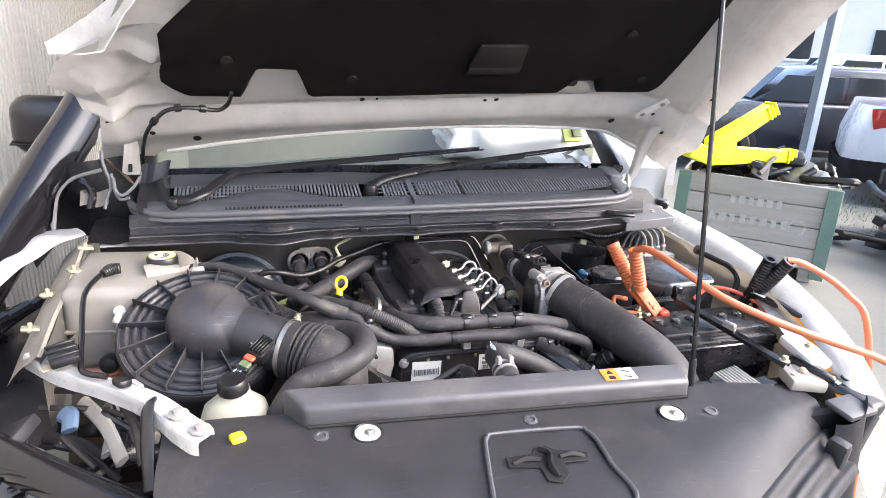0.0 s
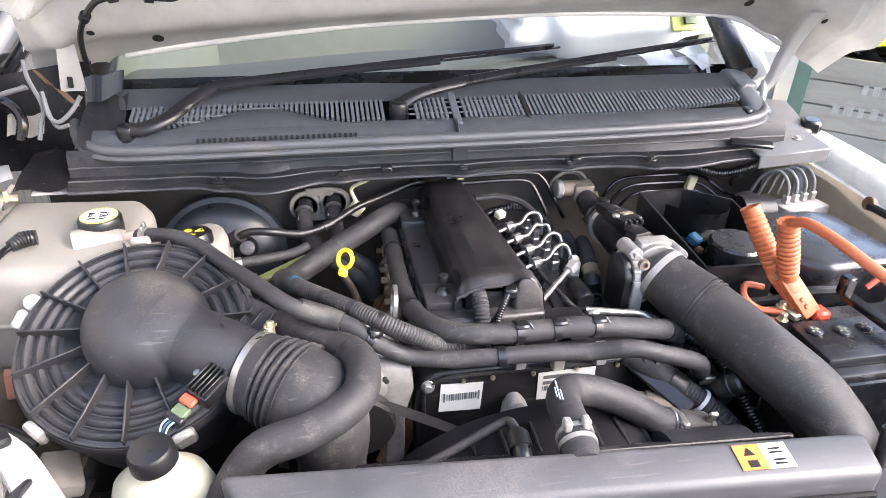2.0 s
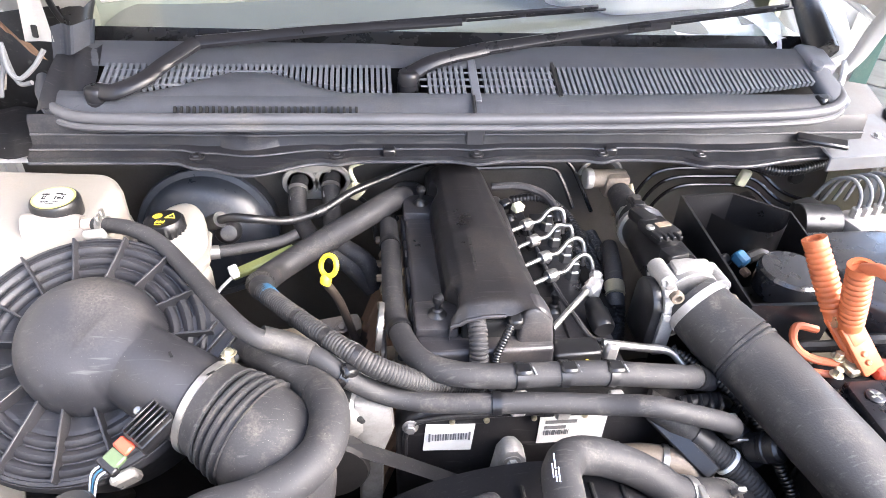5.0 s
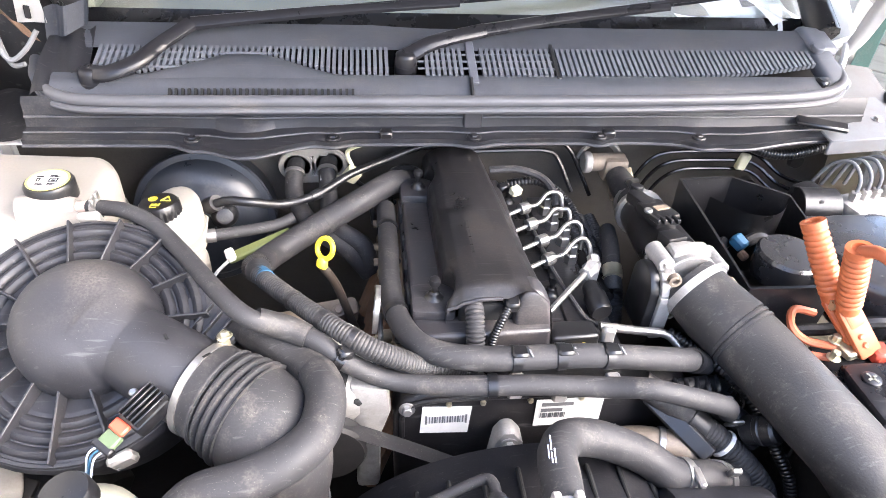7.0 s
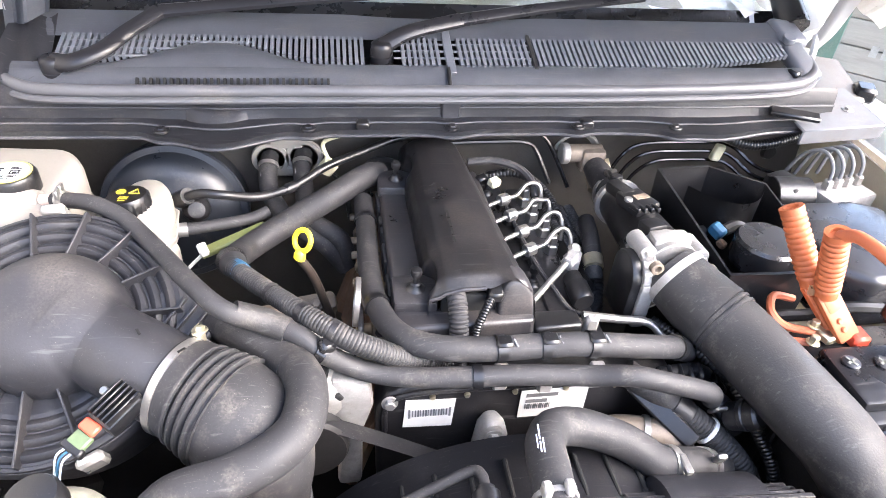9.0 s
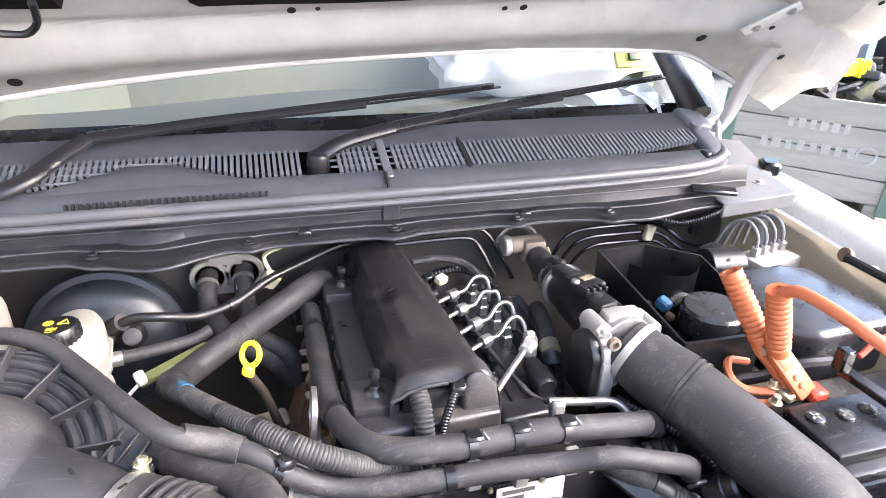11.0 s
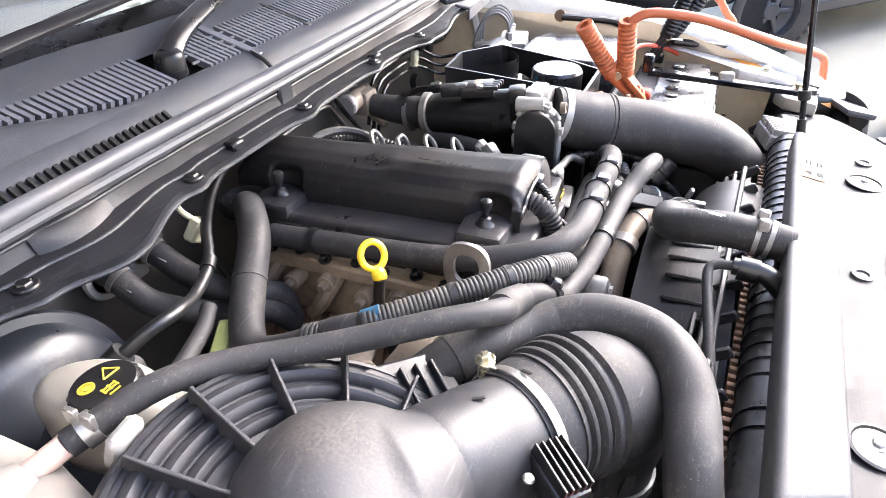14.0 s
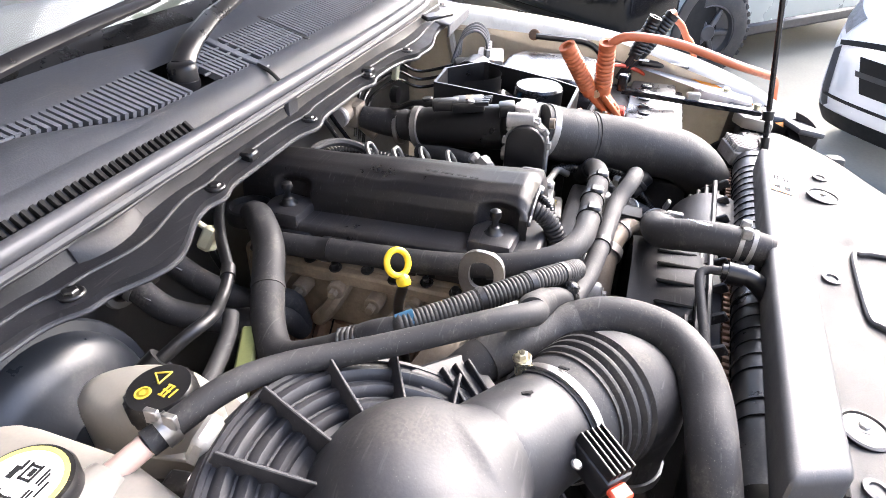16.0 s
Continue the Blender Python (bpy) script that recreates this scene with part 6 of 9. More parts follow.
for s in (-1, 1):
    box(b, (0.005, 0.012, 0.014), Vector(B[0]) + V(0.012, 0.008 * s - 0.008, 0.018), 0.001)
part("clamp_ear", b, M_steel, _hB)
part("spigot", tube(bm_new(), [(-0.635, 1.60, 1.182), B[0]], 0.0095, 12), M_nip, _hB)
part("woven_sleeve", tube(bm_new(), [(-0.335, 1.338, 1.190), (-0.300, 1.342, 1.169), (-0.275, 1.333, 1.162)], [0.0150, 0.0165, 0.0152], 20, 6), M_rub2, _hB)
_hC = hose("corrugated_hose", C, 0.0135, M_rub2, "ribbed plastic conduit wrapped with tape", (), (0.0046, 0.0009))
part("tape", tube(bm_new(), [(-0.352, 1.475, 1.146), (-0.342, 1.459, 1.151)], 0.0143, 14, 4), M_blue, _hC, "blue tape wrap")
for s in (0.30, 0.42, 0.55):
    part("tape_wrap", band(bm_new(), C, s, 0.0134, 0.007, 8, 0.0007), M_blk2, _hC)
part("tape", tube(bm_new(), [(-0.225, 1.330, 1.164), (-0.195, 1.316, 1.152), (-0.15, 1.317, 1.125)], 0.0142, 14, 4), M_rub2, _hC)
_hD = hose("intake_hose", D, 0.0243, M_rub, "thick smooth black rubber hose curving past the air filter", ())
part("woven_sleeve", tube(bm_new(), [(-0.352, 1.381, 1.127), (-0.327, 1.362, 1.131), (-0.285, 1.328, 1.128), (-0.266, 1.298, 1.132)], [0.0255, 0.0272, 0.0268, 0.0255], 24, 6), M_rub2, _hD)
_hE = hose("radiator_hose", E_, 0.0232, M_rub, "fat bent rubber radiator hose with spring clamps", ())
for s, m in ((0.085, M_alu), (0.115, M_alu), (0.83, M_steel)):
    part("hose_clamp", band(bm_new(), E_, s, 0.0228, 0.006 if m is M_alu else 0.012, 8, 0.002), m, _hE)
b = bm_new()
for dx in (-0.012, 0.012):
    box(b, (0.010, 0.014, 0.016), (dx + 0.0, 1.102, 1.146), 0.002)
part("clamp_ear", b, M_alu, _hE)
part("clamp_ear", box(bm_new(), (0.010, 0.028, 0.010), (0.205, 1.178, 1.045), 0.002), M_steel, _hE)
label_bars(_hE, (0.000, 1.146, 1.1445), (0.12, 0.98, 0.06), (-0.98, 0.12, 0.1), 0.042, 0.010, [(0.0, 0.42, 0.1, 0.25), (0.0, 0.3, 0.45, 0.6), (0.36, 0.8, 0.45, 0.6), (0.1, 0.5, 0.8, 0.92)], M_pblue)
_hF = hose("intercooler_pipe", F, [0.045, 0.050, 0.051, 0.051, 0.050, 0.048, 0.046], M_rub2, "wide black ribbed intercooler pipe to the throttle", (), None, seg=150, flutes=0.00035)
for s in (0.045, 0.28, 0.31):
    part("pipe_ring", band(bm_new(), F, s, 0.0510 if s > 0.1 else 0.0475, 0.005 if s > 0.1 else 0.012, 8, 0.0022), M_rub if s > 0.1 else M_alu, _hF)
part("outer_sleeve", tube(bm_new(), [F[0], F[1], V(0.318, 1.36, 1.115)], [0.0465, 0.0515, 0.0525], 28, 6), M_rub2, _hF)
_hG = hose("brake_vacuum_pipe", G, 0.0075, M_blk, "shiny black vacuum pipe to the brake servo", (0.5,), clip_w=0.02)
part("pipe_end", tube(bm_new(), [(-0.475, 1.715, 1.105), (-0.455, 1.70, 1.122)], 0.014, 12), M_blk, _hG)
_hK = hose("breather_pipe", K, [0.0215, 0.0215, 0.0215, 0.0215, 0.0215, 0.0215, 0.0215, 0.0185, 0.013], M_rub, "wide black crankcase breather pipe with elbow", (), seg=20)
part("pipe_ring", band(bm_new(), K, 0.375, 0.0215, 0.008, 8, 0.001), M_rub2, _hK)
part("frayed_tape", tube(bm_new(), [(-0.368, 1.53, 1.115), (-0.360, 1.500, 1.132)], [0.0228, 0.017], 14, 4, ribs=(0.006, 0.002)), M_blk, _hK)
for dx, z in ((0, 1.085), (0.062, 1.09)):
    hp = [(-0.335 + dx, 1.875, z + 0.018), (-0.338 + dx, 1.835, z + 0.012), (-0.335 + dx, 1.79, z - 0.015), (-0.30 + dx * 0.6, 1.73, z - 0.04), (-0.24 + dx * 0.5, 1.70, z - 0.07), (-0.20, 1.69, z - 0.12)]
    hh = hose("heater_hose", hp, 0.017, M_rub, "black heater hose from the firewall", (), seg=14)
    label_bars(hh, (-0.341 + dx, 1.80, z + 0.007), (0, 1, 0.4), (-1, 0, 0), 0.05, 0.012, [(0.1, 0.5, 0.2, 0.4), (0.1, 0.9, 0.6, 0.8)], M_plate)
    part("hose_clamp", band(bm_new(), hp, 0.22, 0.0172, 0.008, 8), M_steel, hh)
b = bm_new()
for (x, z) in ((-0.335, 1.10), (-0.273, 1.105)):
    lathe(b, [(0.026, 0), (0.034, 0), (0.036, 0.004), (0.034, 0.008), (0.026, 0.008), (0.026, 0)], aim((x, 1.862, z), (0, -1, 0)), 24)
box(b, (0.06, 0.008, 0.02), (-0.305, 1.858, 1.132), 0.003)
box(b, (0.06, 0.008, 0.02), (-0.305, 1.858, 1.073), 0.003)
solo("hose_plate", b, M_resv, "pale plate where heater hoses pass the firewall", "plate")
_k = thing("loose_connector", (-0.22, 1.80, 1.09), "cream plug dangling by the firewall", "connector")
part("plug", box(bm_new(), (0.028, 0.02, 0.034), pose(-0.228, 1.80, 1.115, 20, 30, 10), 0.004), M_cream, _k)
part("lead", tube(bm_new(), [(-0.225, 1.80, 1.125), (-0.235, 1.815, 1.155), (-0.20, 1.80, 1.18), (-0.19, 1.78, 1.20)], 0.004, 8), M_cream, _k)
part("lead", tube(bm_new(), [(-0.225, 1.805, 1.10), (-0.20, 1.82, 1.06), (-0.19, 1.80, 1.0)], 0.005, 8), M_blk, _k)
_k = thing("fluid_line", (-0.40, 1.66, 1.05), "dull lime bracket strip with a short black line", "line")
part("strip", box(bm_new(), (0.115, 0.022, 0.012), pose(-0.385, 1.655, 1.062, 0, -12, 22), 0.003), M_lime, _k)
part("white_clip", box(bm_new(), (0.016, 0.024, 0.016), pose(-0.432, 1.636, 1.058, 0, -12, 22), 0.003), M_print, _k)
part("black_line", tube(bm_new(), [(-0.465, 1.655, 1.085), (-0.42, 1.668, 1.083), (-0.36, 1.69, 1.08), (-0.33, 1.705, 1.085)], 0.010, 12), M_rub, _k)
part("clamp", tube(bm_new(), [(-0.470, 1.653, 1.086), (-0.455, 1.657, 1.085)], 0.012, 12), M_steel, _k)
part("wire", tube(bm_new(), [(-0.43, 1.632, 1.055), (-0.46, 1.61, 1.03), (-0.47, 1.60, 0.98)], 0.003, 6), M_print, _k)

# Dipstick, lifting eye
_k = thing("dipstick", (-0.24, 1.508, 0.9), "oil dipstick with bright yellow ring handle", "dipstick")
b = bm_new()
ring = [V(math.cos(a) * 0.0140, 0, math.sin(a) * 0.0155) for a in [2 * math.pi * k / 24 for k in range(25)]]
_rn = V(-0.52, -0.66, 0.42).normalized()
_ru = (V(0, 0, 1) - _rn * _rn.z).normalized()
m = Matrix((_rn.cross(_ru) * -1, _rn, _ru)).transposed().to_4x4()
m.translation = V(-0.262, 1.511, 1.163)
tube(b, None, 0.0040, 10, line=[m @ p for p in ring])
tube(b, [m @ V(0, 0, -0.015), m @ V(0.001, 0, -0.020), m @ V(0.002, 0, -0.027), m @ V(0.002, 0, -0.029)], [0.006, 0.0085, 0.0085, 0.007], 14)
part("handle", b, M_yel, _k)
part("stick_tube", tube(bm_new(), [m @ V(0.002, 0, -0.026), (-0.250, 1.515, 1.09), (-0.232, 1.518, 1.02), (-0.20, 1.52, 0.90)], 0.0068, 10), M_stick, _k)
_k = thing("lifting_eye", (-0.19, 1.428, 1.05), "plain steel lifting eye bolted to the head", "lifting eye")
b = bm_new()
oval = [(0.030 * math.copysign(abs(math.cos(a)) ** 0.8, math.cos(a)), 0.034 * math.copysign(abs(math.sin(a)) ** 0.8, math.sin(a))) for a in [2 * math.pi * k / 28 for k in range(28)]]
mo = aim((-0.186, 1.425, 1.118), (-1, 0.05, 0.1))
t = bmesh.new()
v0 = [[t.verts.new((x * s, y * s, z)) for x, y in oval] for s, z in ((1, 0), (1, 0.007), (0.56, 0.007), (0.56, 0))]
for r0, r1 in zip(v0, v0[1:] + v0[:1]):
    for k in range(28):
        t.faces.new((r0[k], r0[(k + 1) % 28], r1[(k + 1) % 28], r1[k]))
bmesh.ops.recalc_face_normals(t, faces=t.faces[:])
t.transform(mo)
merge(b, t)
box(b, (0.007, 0.05, 0.06), (-0.184, 1.425, 1.062), 0.003)
part("eye_plate", b, M_steel, _k)
part("bolt", hexbolt(bm_new(), (-0.190, 1.43, 1.05), (-1, 0, 0), 0.008), M_zinc, _k)

# Throttle and inlet duct
_t = thing("throttle_body", (0.25, 1.45, 1.05), "aluminium throttle body with black motor housing", "throttle")
b = bm_new()
cyl(b, 0.046, 0.045, aim((0.275, 1.44, 1.137), (-0.02, 1, -0.06)), 28)
for p in ((0.232, 1.462, 1.166), (0.318, 1.462, 1.156), (0.245, 1.47, 1.095)):
    cyl(b, 0.014, 0.05, aim(p, (-0.02, 1, -0.06)) @ Matrix.Translation((0, 0, -0.02)), 14)
    cyl(b, 0.008, 0.012, aim(p, (-0.02, -1, 0.06)) @ Matrix.Translation((0, 0, 0.018)), 6)
box(b, (0.06, 0.03, 0.016), pose(0.275, 1.468, 1.176), 0.006, 2)
part("body", b, M_alu, _t)
for p in ((0.232, 1.416, 1.168), (0.318, 1.416, 1.158), (0.245, 1.424, 1.097)):
    part("socket_screw", lathe(bm_new(), [(0.0095, 0), (0.0095, 0.009), (0.0055, 0.0095), (0.005, 0.003), (0, 0.003)], aim(p, (0.02, -1, 0.06)), 16), M_valve, _t)
part("throttle_plug", box(bm_new(), (0.034, 0.030, 0.024), pose(0.262, 1.500, 1.172, -8, 0, 14), 0.004, 2), M_blk, _t)
face = [(0.036 * math.cos(a), 0.026 + 0.036 * math.sin(a)) for a in [math.pi * k / 12 for k in range(13)]] + [(-0.036, -0.05), (0.036, -0.05)]
turn90 = Matrix(((0, 0, -1, 0.222), (-1, 0, 0, 1.452), (0, 1, 0, 1.103), (0, 0, 0, 1)))
part("motor_cover", prism(bm_new(), face, 0.016, turn90, 0.004, 2), M_blk, _t)
part("motor_flange", prism(bm_new(), [(x * 1.1, y * 1.06) for x, y in face], 0.022, turn90 @ Matrix.Translation((0, 0, -0.022)), 0.003, 2), M_alu, _t)
b = bm_new()
for k in range(6):
    a = math.pi * k / 5
    box(b, (0.008, 0.012, 0.012), turn90 @ Matrix.Translation((0.040 * math.cos(a), 0.026 + 0.040 * math.sin(a), -0.004)) @ Matrix.Rotation(a, 4, "Z"), 0.001)
part("clip_tab", b, M_alu, _t)
_d = thing("inlet_duct", (0.29, 1.7, 1.05), "black plastic inlet duct with pressure sensor", "duct")
DU = [(0.276, 1.50, 1.132), (0.280, 1.56, 1.122), (0.286, 1.63, 1.110), (0.292, 1.69, 1.10)]
part("duct", tube(bm_new(), DU, [0.043, 0.042, 0.038, 0.036], 22, 8), M_blk, _d)
part("duct_collar", band(bm_new(), DU, 0.93, 0.036, 0.012, 8, 0.008), M_alu, _d)
part("rear_hose", tube(bm_new(), [(0.292, 1.69, 1.10), (0.292, 1.73, 1.101), (0.289, 1.765, 1.102), (0.286, 1.80, 1.106)], [0.031, 0.029, 0.026, 0.022], 20), M_rub, _d)
part("hose_band", band(bm_new(), [(0.292, 1.69, 1.10), (0.294, 1.75, 1.09), (0.292, 1.80, 1.085)], 0.3, 0.033, 0.008), M_steel, _d)
b = bm_new()
box(b, (0.045, 0.06, 0.022), pose(0.268, 1.575, 1.170, -6, 0, 14), 0.005, 2)
box(b, (0.026, 0.05, 0.02), pose(0.255, 1.615, 1.168, -6, 0, 14), 0.004, 2)
for k in range(4):
    box(b, (0.006, 0.024, 0.008), pose(0.250 + 0.011 * k, 1.545, 1.180, -6, 0, 14), 0.001)
cyl(b, 0.011, 0.016, pose(0.262, 1.652, 1.158, -10), 14)
part("pressure_sensor", b, M_blk, _d)
part("sensor_screw", cyl(bm_new(), 0.007, 0.006, (0.246, 1.565, 1.180), 12), M_steel, _d)
part("sensor_label", box(bm_new(), (0.024, 0.014, 0.001), pose(0.272, 1.575, 1.1818, -6, 0, 14), 0), M_head, _d)
part("sensor_lead", tube(bm_new(), [(0.25, 1.63, 1.168), (0.262, 1.68, 1.16), (0.272, 1.71, 1.145), (0.30, 1.74, 1.13)], 0.006, 8), M_blk, _d)
for k in range(3):
    b = tube(bm_new(), [(0.215 - 0.02 * k, 1.72, 1.06), (0.218 - 0.02 * k, 1.64, 1.055), (0.22 - 0.018 * k, 1.56, 1.04), (0.21, 1.50, 0.99)], 0.013, 10, ribs=(0.006, 0.0015))
    part("ribbed_line", b, M_rub, _d)
part("lower_line", tube(bm_new(), [(0.23, 1.66, 1.075), (0.215, 1.60, 1.085), (0.20, 1.545, 1.085), (0.20, 1.52, 1.06)], 0.015, 12), M_rub, _d)
part("line_tip", tube(bm_new(), [(0.20, 1.545, 1.085), (0.197, 1.525, 1.078)], 0.0165, 12), M_zinc, _d)
_r = thing("egr_valve", (0.29, 1.84, 1.04), "dirty metal valve on the firewall with pale plate", "valve")
b = bm_new()
cyl(b, 0.018, 0.07, aim((0.235, 1.825, 1.122), (1, 0, 0)), 18)
box(b, (0.05, 0.04, 0.05), (0.285, 1.82, 1.112), 0.010, 2)
cyl(b, 0.014, 0.05, aim((0.285, 1.81, 1.10), (0, -0.7, -0.5)), 14)
part("body", b, M_valve, _r)
part("cap", cyl(bm_new(), 0.021, 0.016, aim((0.222, 1.825, 1.122), (1, 0, 0)), 20, 0.003), M_alu, _r)
part("red_spot", cyl(bm_new(), 0.007, 0.004, aim((0.292, 1.799, 1.116), (0, -1, 0.2)), 12), M_red, _r)
part("rod", tube(bm_new(), [(0.318, 1.82, 1.11), (0.322, 1.79, 1.085), (0.33, 1.76, 1.06)], 0.005, 8), M_zinc, _r)
arc = [(0.262 + 0.042 * math.cos(a), 1.850, 1.112 + 0.040 * math.sin(a)) for a in [math.pi * (0.95 - 0.9 * k / 12) for k in range(13)]]
part("pale_plate", tube(bm_new(), arc, 0.009, 8, 4, flat=0.5), M_resv, _r)

# Brake pipes along the firewall
_b = thing("brake_pipes", (0.45, 1.85, 1.0), "three black steel brake pipes along the firewall", "pipes")
for k in range(3):
    z = 1.128 - 0.020 * k
    x = 0.02 * k
    part("pipe", tube(bm_new(), [(0.33 + x, 1.84, 1.04 - 0.015 * k), (0.36 + x, 1.845, z - 0.025), (0.40 + x, 1.848, z), (0.50, 1.85, z + 0.002), (0.57, 1.845, z + 0.002), (0.60, 1.835, z - 0.005), (0.64, 1.80, z - 0.03), (0.68, 1.72, z - 0.015)], 0.0038, 8), M_gloss, _b)
part("pipe_holder", box(bm_new(), (0.022, 0.014, 0.036), pose(0.566, 1.838, 1.112, 0, 12), 0.003), M_cream, _b)
part("pipe", tube(bm_new(), [(-0.03, 1.82, 1.165), (0.06, 1.825, 1.165), (0.16, 1.83, 1.163), (0.19, 1.83, 1.15), (0.215, 1.82, 1.11), (0.24, 1.80, 1.06)], 0.004, 8), M_gloss, _b)
part("pipe", tube(bm_new(), [(-0.03, 1.81, 1.155), (0.08, 1.815, 1.155), (0.145, 1.82, 1.15), (0.17, 1.82, 1.13), (0.20, 1.80, 1.07)], 0.0045, 8), M_blk, _b)
part("clip", box(bm_new(), (0.018, 0.014, 0.016), (-0.005, 1.80, 1.178), 0.003), M_cream, _b)
part("harness", tube(bm_new(), [(0.52, 1.83, 1.17), (0.60, 1.80, 1.15), (0.68, 1.80, 1.16), (0.76, 1.83, 1.17)], 0.011, 10, ribs=(0.006, 0.001)), M_blk, _b)
part("grommet", lathe(bm_new(), [(0.018, 0), (0.022, 0.004), (0.02, 0.018), (0.0, 0.022)], aim((0.60, 1.862, 1.045), (0, -1, 0)), 20), M_blk, _b)
part("grommet", lathe(bm_new(), [(0.014, 0), (0.018, 0.004), (0.014, 0.012), (0.0, 0.014)], aim((0.70, 1.865, 1.10), (0, -1, 0)), 20), M_blk, _b)
_b = thing("abs_unit", (0.68, 1.63, 1.03), "aluminium brake control block with looping pipes", "control unit")
part("block", box(bm_new(), (0.11, 0.065, 0.06), pose(0.70, 1.640, 1.115, 0, 0, 12), 0.006, 2), M_alu, _b)
part("motor", cyl(bm_new(), 0.036, 0.07, aim((0.645, 1.655, 1.12), (-1, 0.1, 0)), 20), M_blk, _b)
part("plug", box(bm_new(), (0.055, 0.07, 0.05), pose(0.61, 1.67, 1.125, 0, 0, 20), 0.010, 2), M_blk, _b)
for k in range(4):
    x = 0.665 + 0.024 * k
    part("pipe", tube(bm_new(), [(x, 1.64 + 0.005 * k, 1.145), (x, 1.645 + 0.005 * k, 1.185), (x - 0.008, 1.67 + 0.005 * k, 1.205), (x - 0.022, 1.70 + 0.005 * k, 1.185), (x - 0.03, 1.72, 1.13)], 0.0034, 8), M_plate, _b)
    part("pipe_nut", cyl(bm_new(), 0.009, 0.018, (x, 1.64 + 0.005 * k, 1.145), 6), M_steel, _b)

# Fuse tray, lid, battery
_f = thing("fuse_tray", (0.42, 1.53, 1.0), "open black plastic fuse box tray", "fuse box")
tr = [(0.345, 1.665), (0.344, 1.400), (0.475, 1.398), (0.512, 1.46), (0.515, 1.61), (0.44, 1.672)]
cx, cyy = sum(p[0] for p in tr) / 6, sum(p[1] for p in tr) / 6
t = bmesh.new()
lev = [(1.0, 1.02), (1.03, 1.178), (0.985, 1.178), (0.96, 1.06)]
rg = [[t.verts.new((cx + (x - cx) * s, cyy + (y - cyy) * s, z - (0.018 if (y < 1.5 and z > 1.1) else 0))) for x, y in tr] for s, z in lev]
for r0, r1 in zip(rg, rg[1:]):
    for k in range(6):
        t.faces.new((r0[k], r0[(k + 1) % 6], r1[(k + 1) % 6], r1[k]))
t.faces.new(rg[0]), t.faces.new(rg[-1])
bmesh.ops.recalc_face_normals(t, faces=t.faces[:])
part("tray", merge(bm_new(), t), M_blk, _f)
part("partition", sheet(bm_new(), lambda u, v: V(0.375 + 0.13 * u, 1.615 - 0.05 * u * (1 - u) * 4 - 0.02 * u, 1.05 + 0.125 * v), 12, 4, 0.006), M_blk, _f)
b = lathe(bm_new(), [(0.048, 0), (0.050, 0.01), (0.050, 0.040), (0.046, 0.045), (0.040, 0.045), (0, 0.047)], Matrix.Translation((0.448, 1.475, 1.118)), 32)
part("round_cap", b, M_fuse, _f)
part("blue_plug", box(bm_new(), (0.022, 0.026, 0.020), pose(0.408, 1.545, 1.130, 20, 0, 30), 0.004), M_blue, _f)
part("black_plug", box(bm_new(), (0.03, 0.02, 0.018), pose(0.385, 1.555, 1.118, 20, 0, 30), 0.004), M_blk, _f)
part("red_plug", box(bm_new(), (0.014, 0.016, 0.012), pose(0.412, 1.528, 1.115, 20, 0, 30), 0.003), M_rusty, _f)
part("black_lead", tube(bm_new(), [(0.42, 1.545, 1.13), (0.445, 1.55, 1.135), (0.47, 1.54, 1.12)], 0.010, 8), M_blk, _f)
_l = thing("fuse_box_lid", (0.6, 1.49, 1.05), "smooth dark grey fuse box lid", "fuse box")
b = prism(bm_new(), [(0.515, 1.415), (0.565, 1.372), (0.715, 1.378), (0.732, 1.42), (0.715, 1.565), (0.665, 1.588), (0.52, 1.585)], 0.10, Matrix.Translation((0, 0, 1.058)), 0.014, 4)
part("lid", b, M_fuse, _l)
part("latch", box(bm_new(), (0.03, 0.016, 0.05), pose(0.73, 1.44, 1.125), 0.004), M_blk, _l)
# Black walls added to keep the gaps behind duct and battery dark.
_l = thing("dark_gap_backing", (0.58, 1.42, 0.7), "added black walls that darken the gaps below battery and fuse box", "tray")
part("side_wall", box(bm_new(), (0.014, 0.55, 0.30), (0.405, 1.425, 0.865), 0.004), M_blk2, _l)
part("front_wall", box(bm_new(), (0.36, 0.014, 0.26), (0.592, 1.148, 0.86), 0.004), M_blk2, _l)
part("base", box(bm_new(), (0.37, 0.55, 0.02), (0.59, 1.425, 0.72), 0.004), M_blk2, _l)
for y in (1.25, 1.40, 1.55):
    part("wall_rib", box(bm_new(), (0.012, 0.014, 0.28), (0.393, y, 0.865), 0.003), M_blk2, _l)
_l = thing("battery", (0.58, 1.26, 0.9), "black car battery with screw caps and red tipped clamp on it", "battery")
part("case", box(bm_new(), (0.315, 0.172, 0.19), (0.585, 1.262, 1.0), 0.008, 2), M_batt, _l)
part("lid_step", box(bm_new(), (0.295, 0.10, 0.018), (0.585, 1.245, 1.103), 0.006, 2), M_batt, _l)
part("case_rib", box(bm_new(), (0.32, 0.178, 0.012), (0.585, 1.262, 1.075), 0.003), M_batt, _l)
for x, y in ((0.462, 1.263), (0.508, 1.258), (0.55, 1.262), (0.60, 1.262), (0.645, 1.262), (0.69, 1.262)):
    c = part("screw_cap", lathe(bm_new(), [(0.0125, 0), (0.0125, 0.003), (0.0105, 0.004), (0, 0.004)], Matrix.Translation((x, y, 1.112)), 20), M_batt, _l)
    b = box(bm_new(), (0.017, 0.0035, 0.001), pose(x, y, 1.1162, 0, 0, 25), 0)
    box(b, (0.0035, 0.017, 0.001), pose(x, y, 1.1162, 0, 0, 25), 0)
    part("slot", b, M_dash, c)
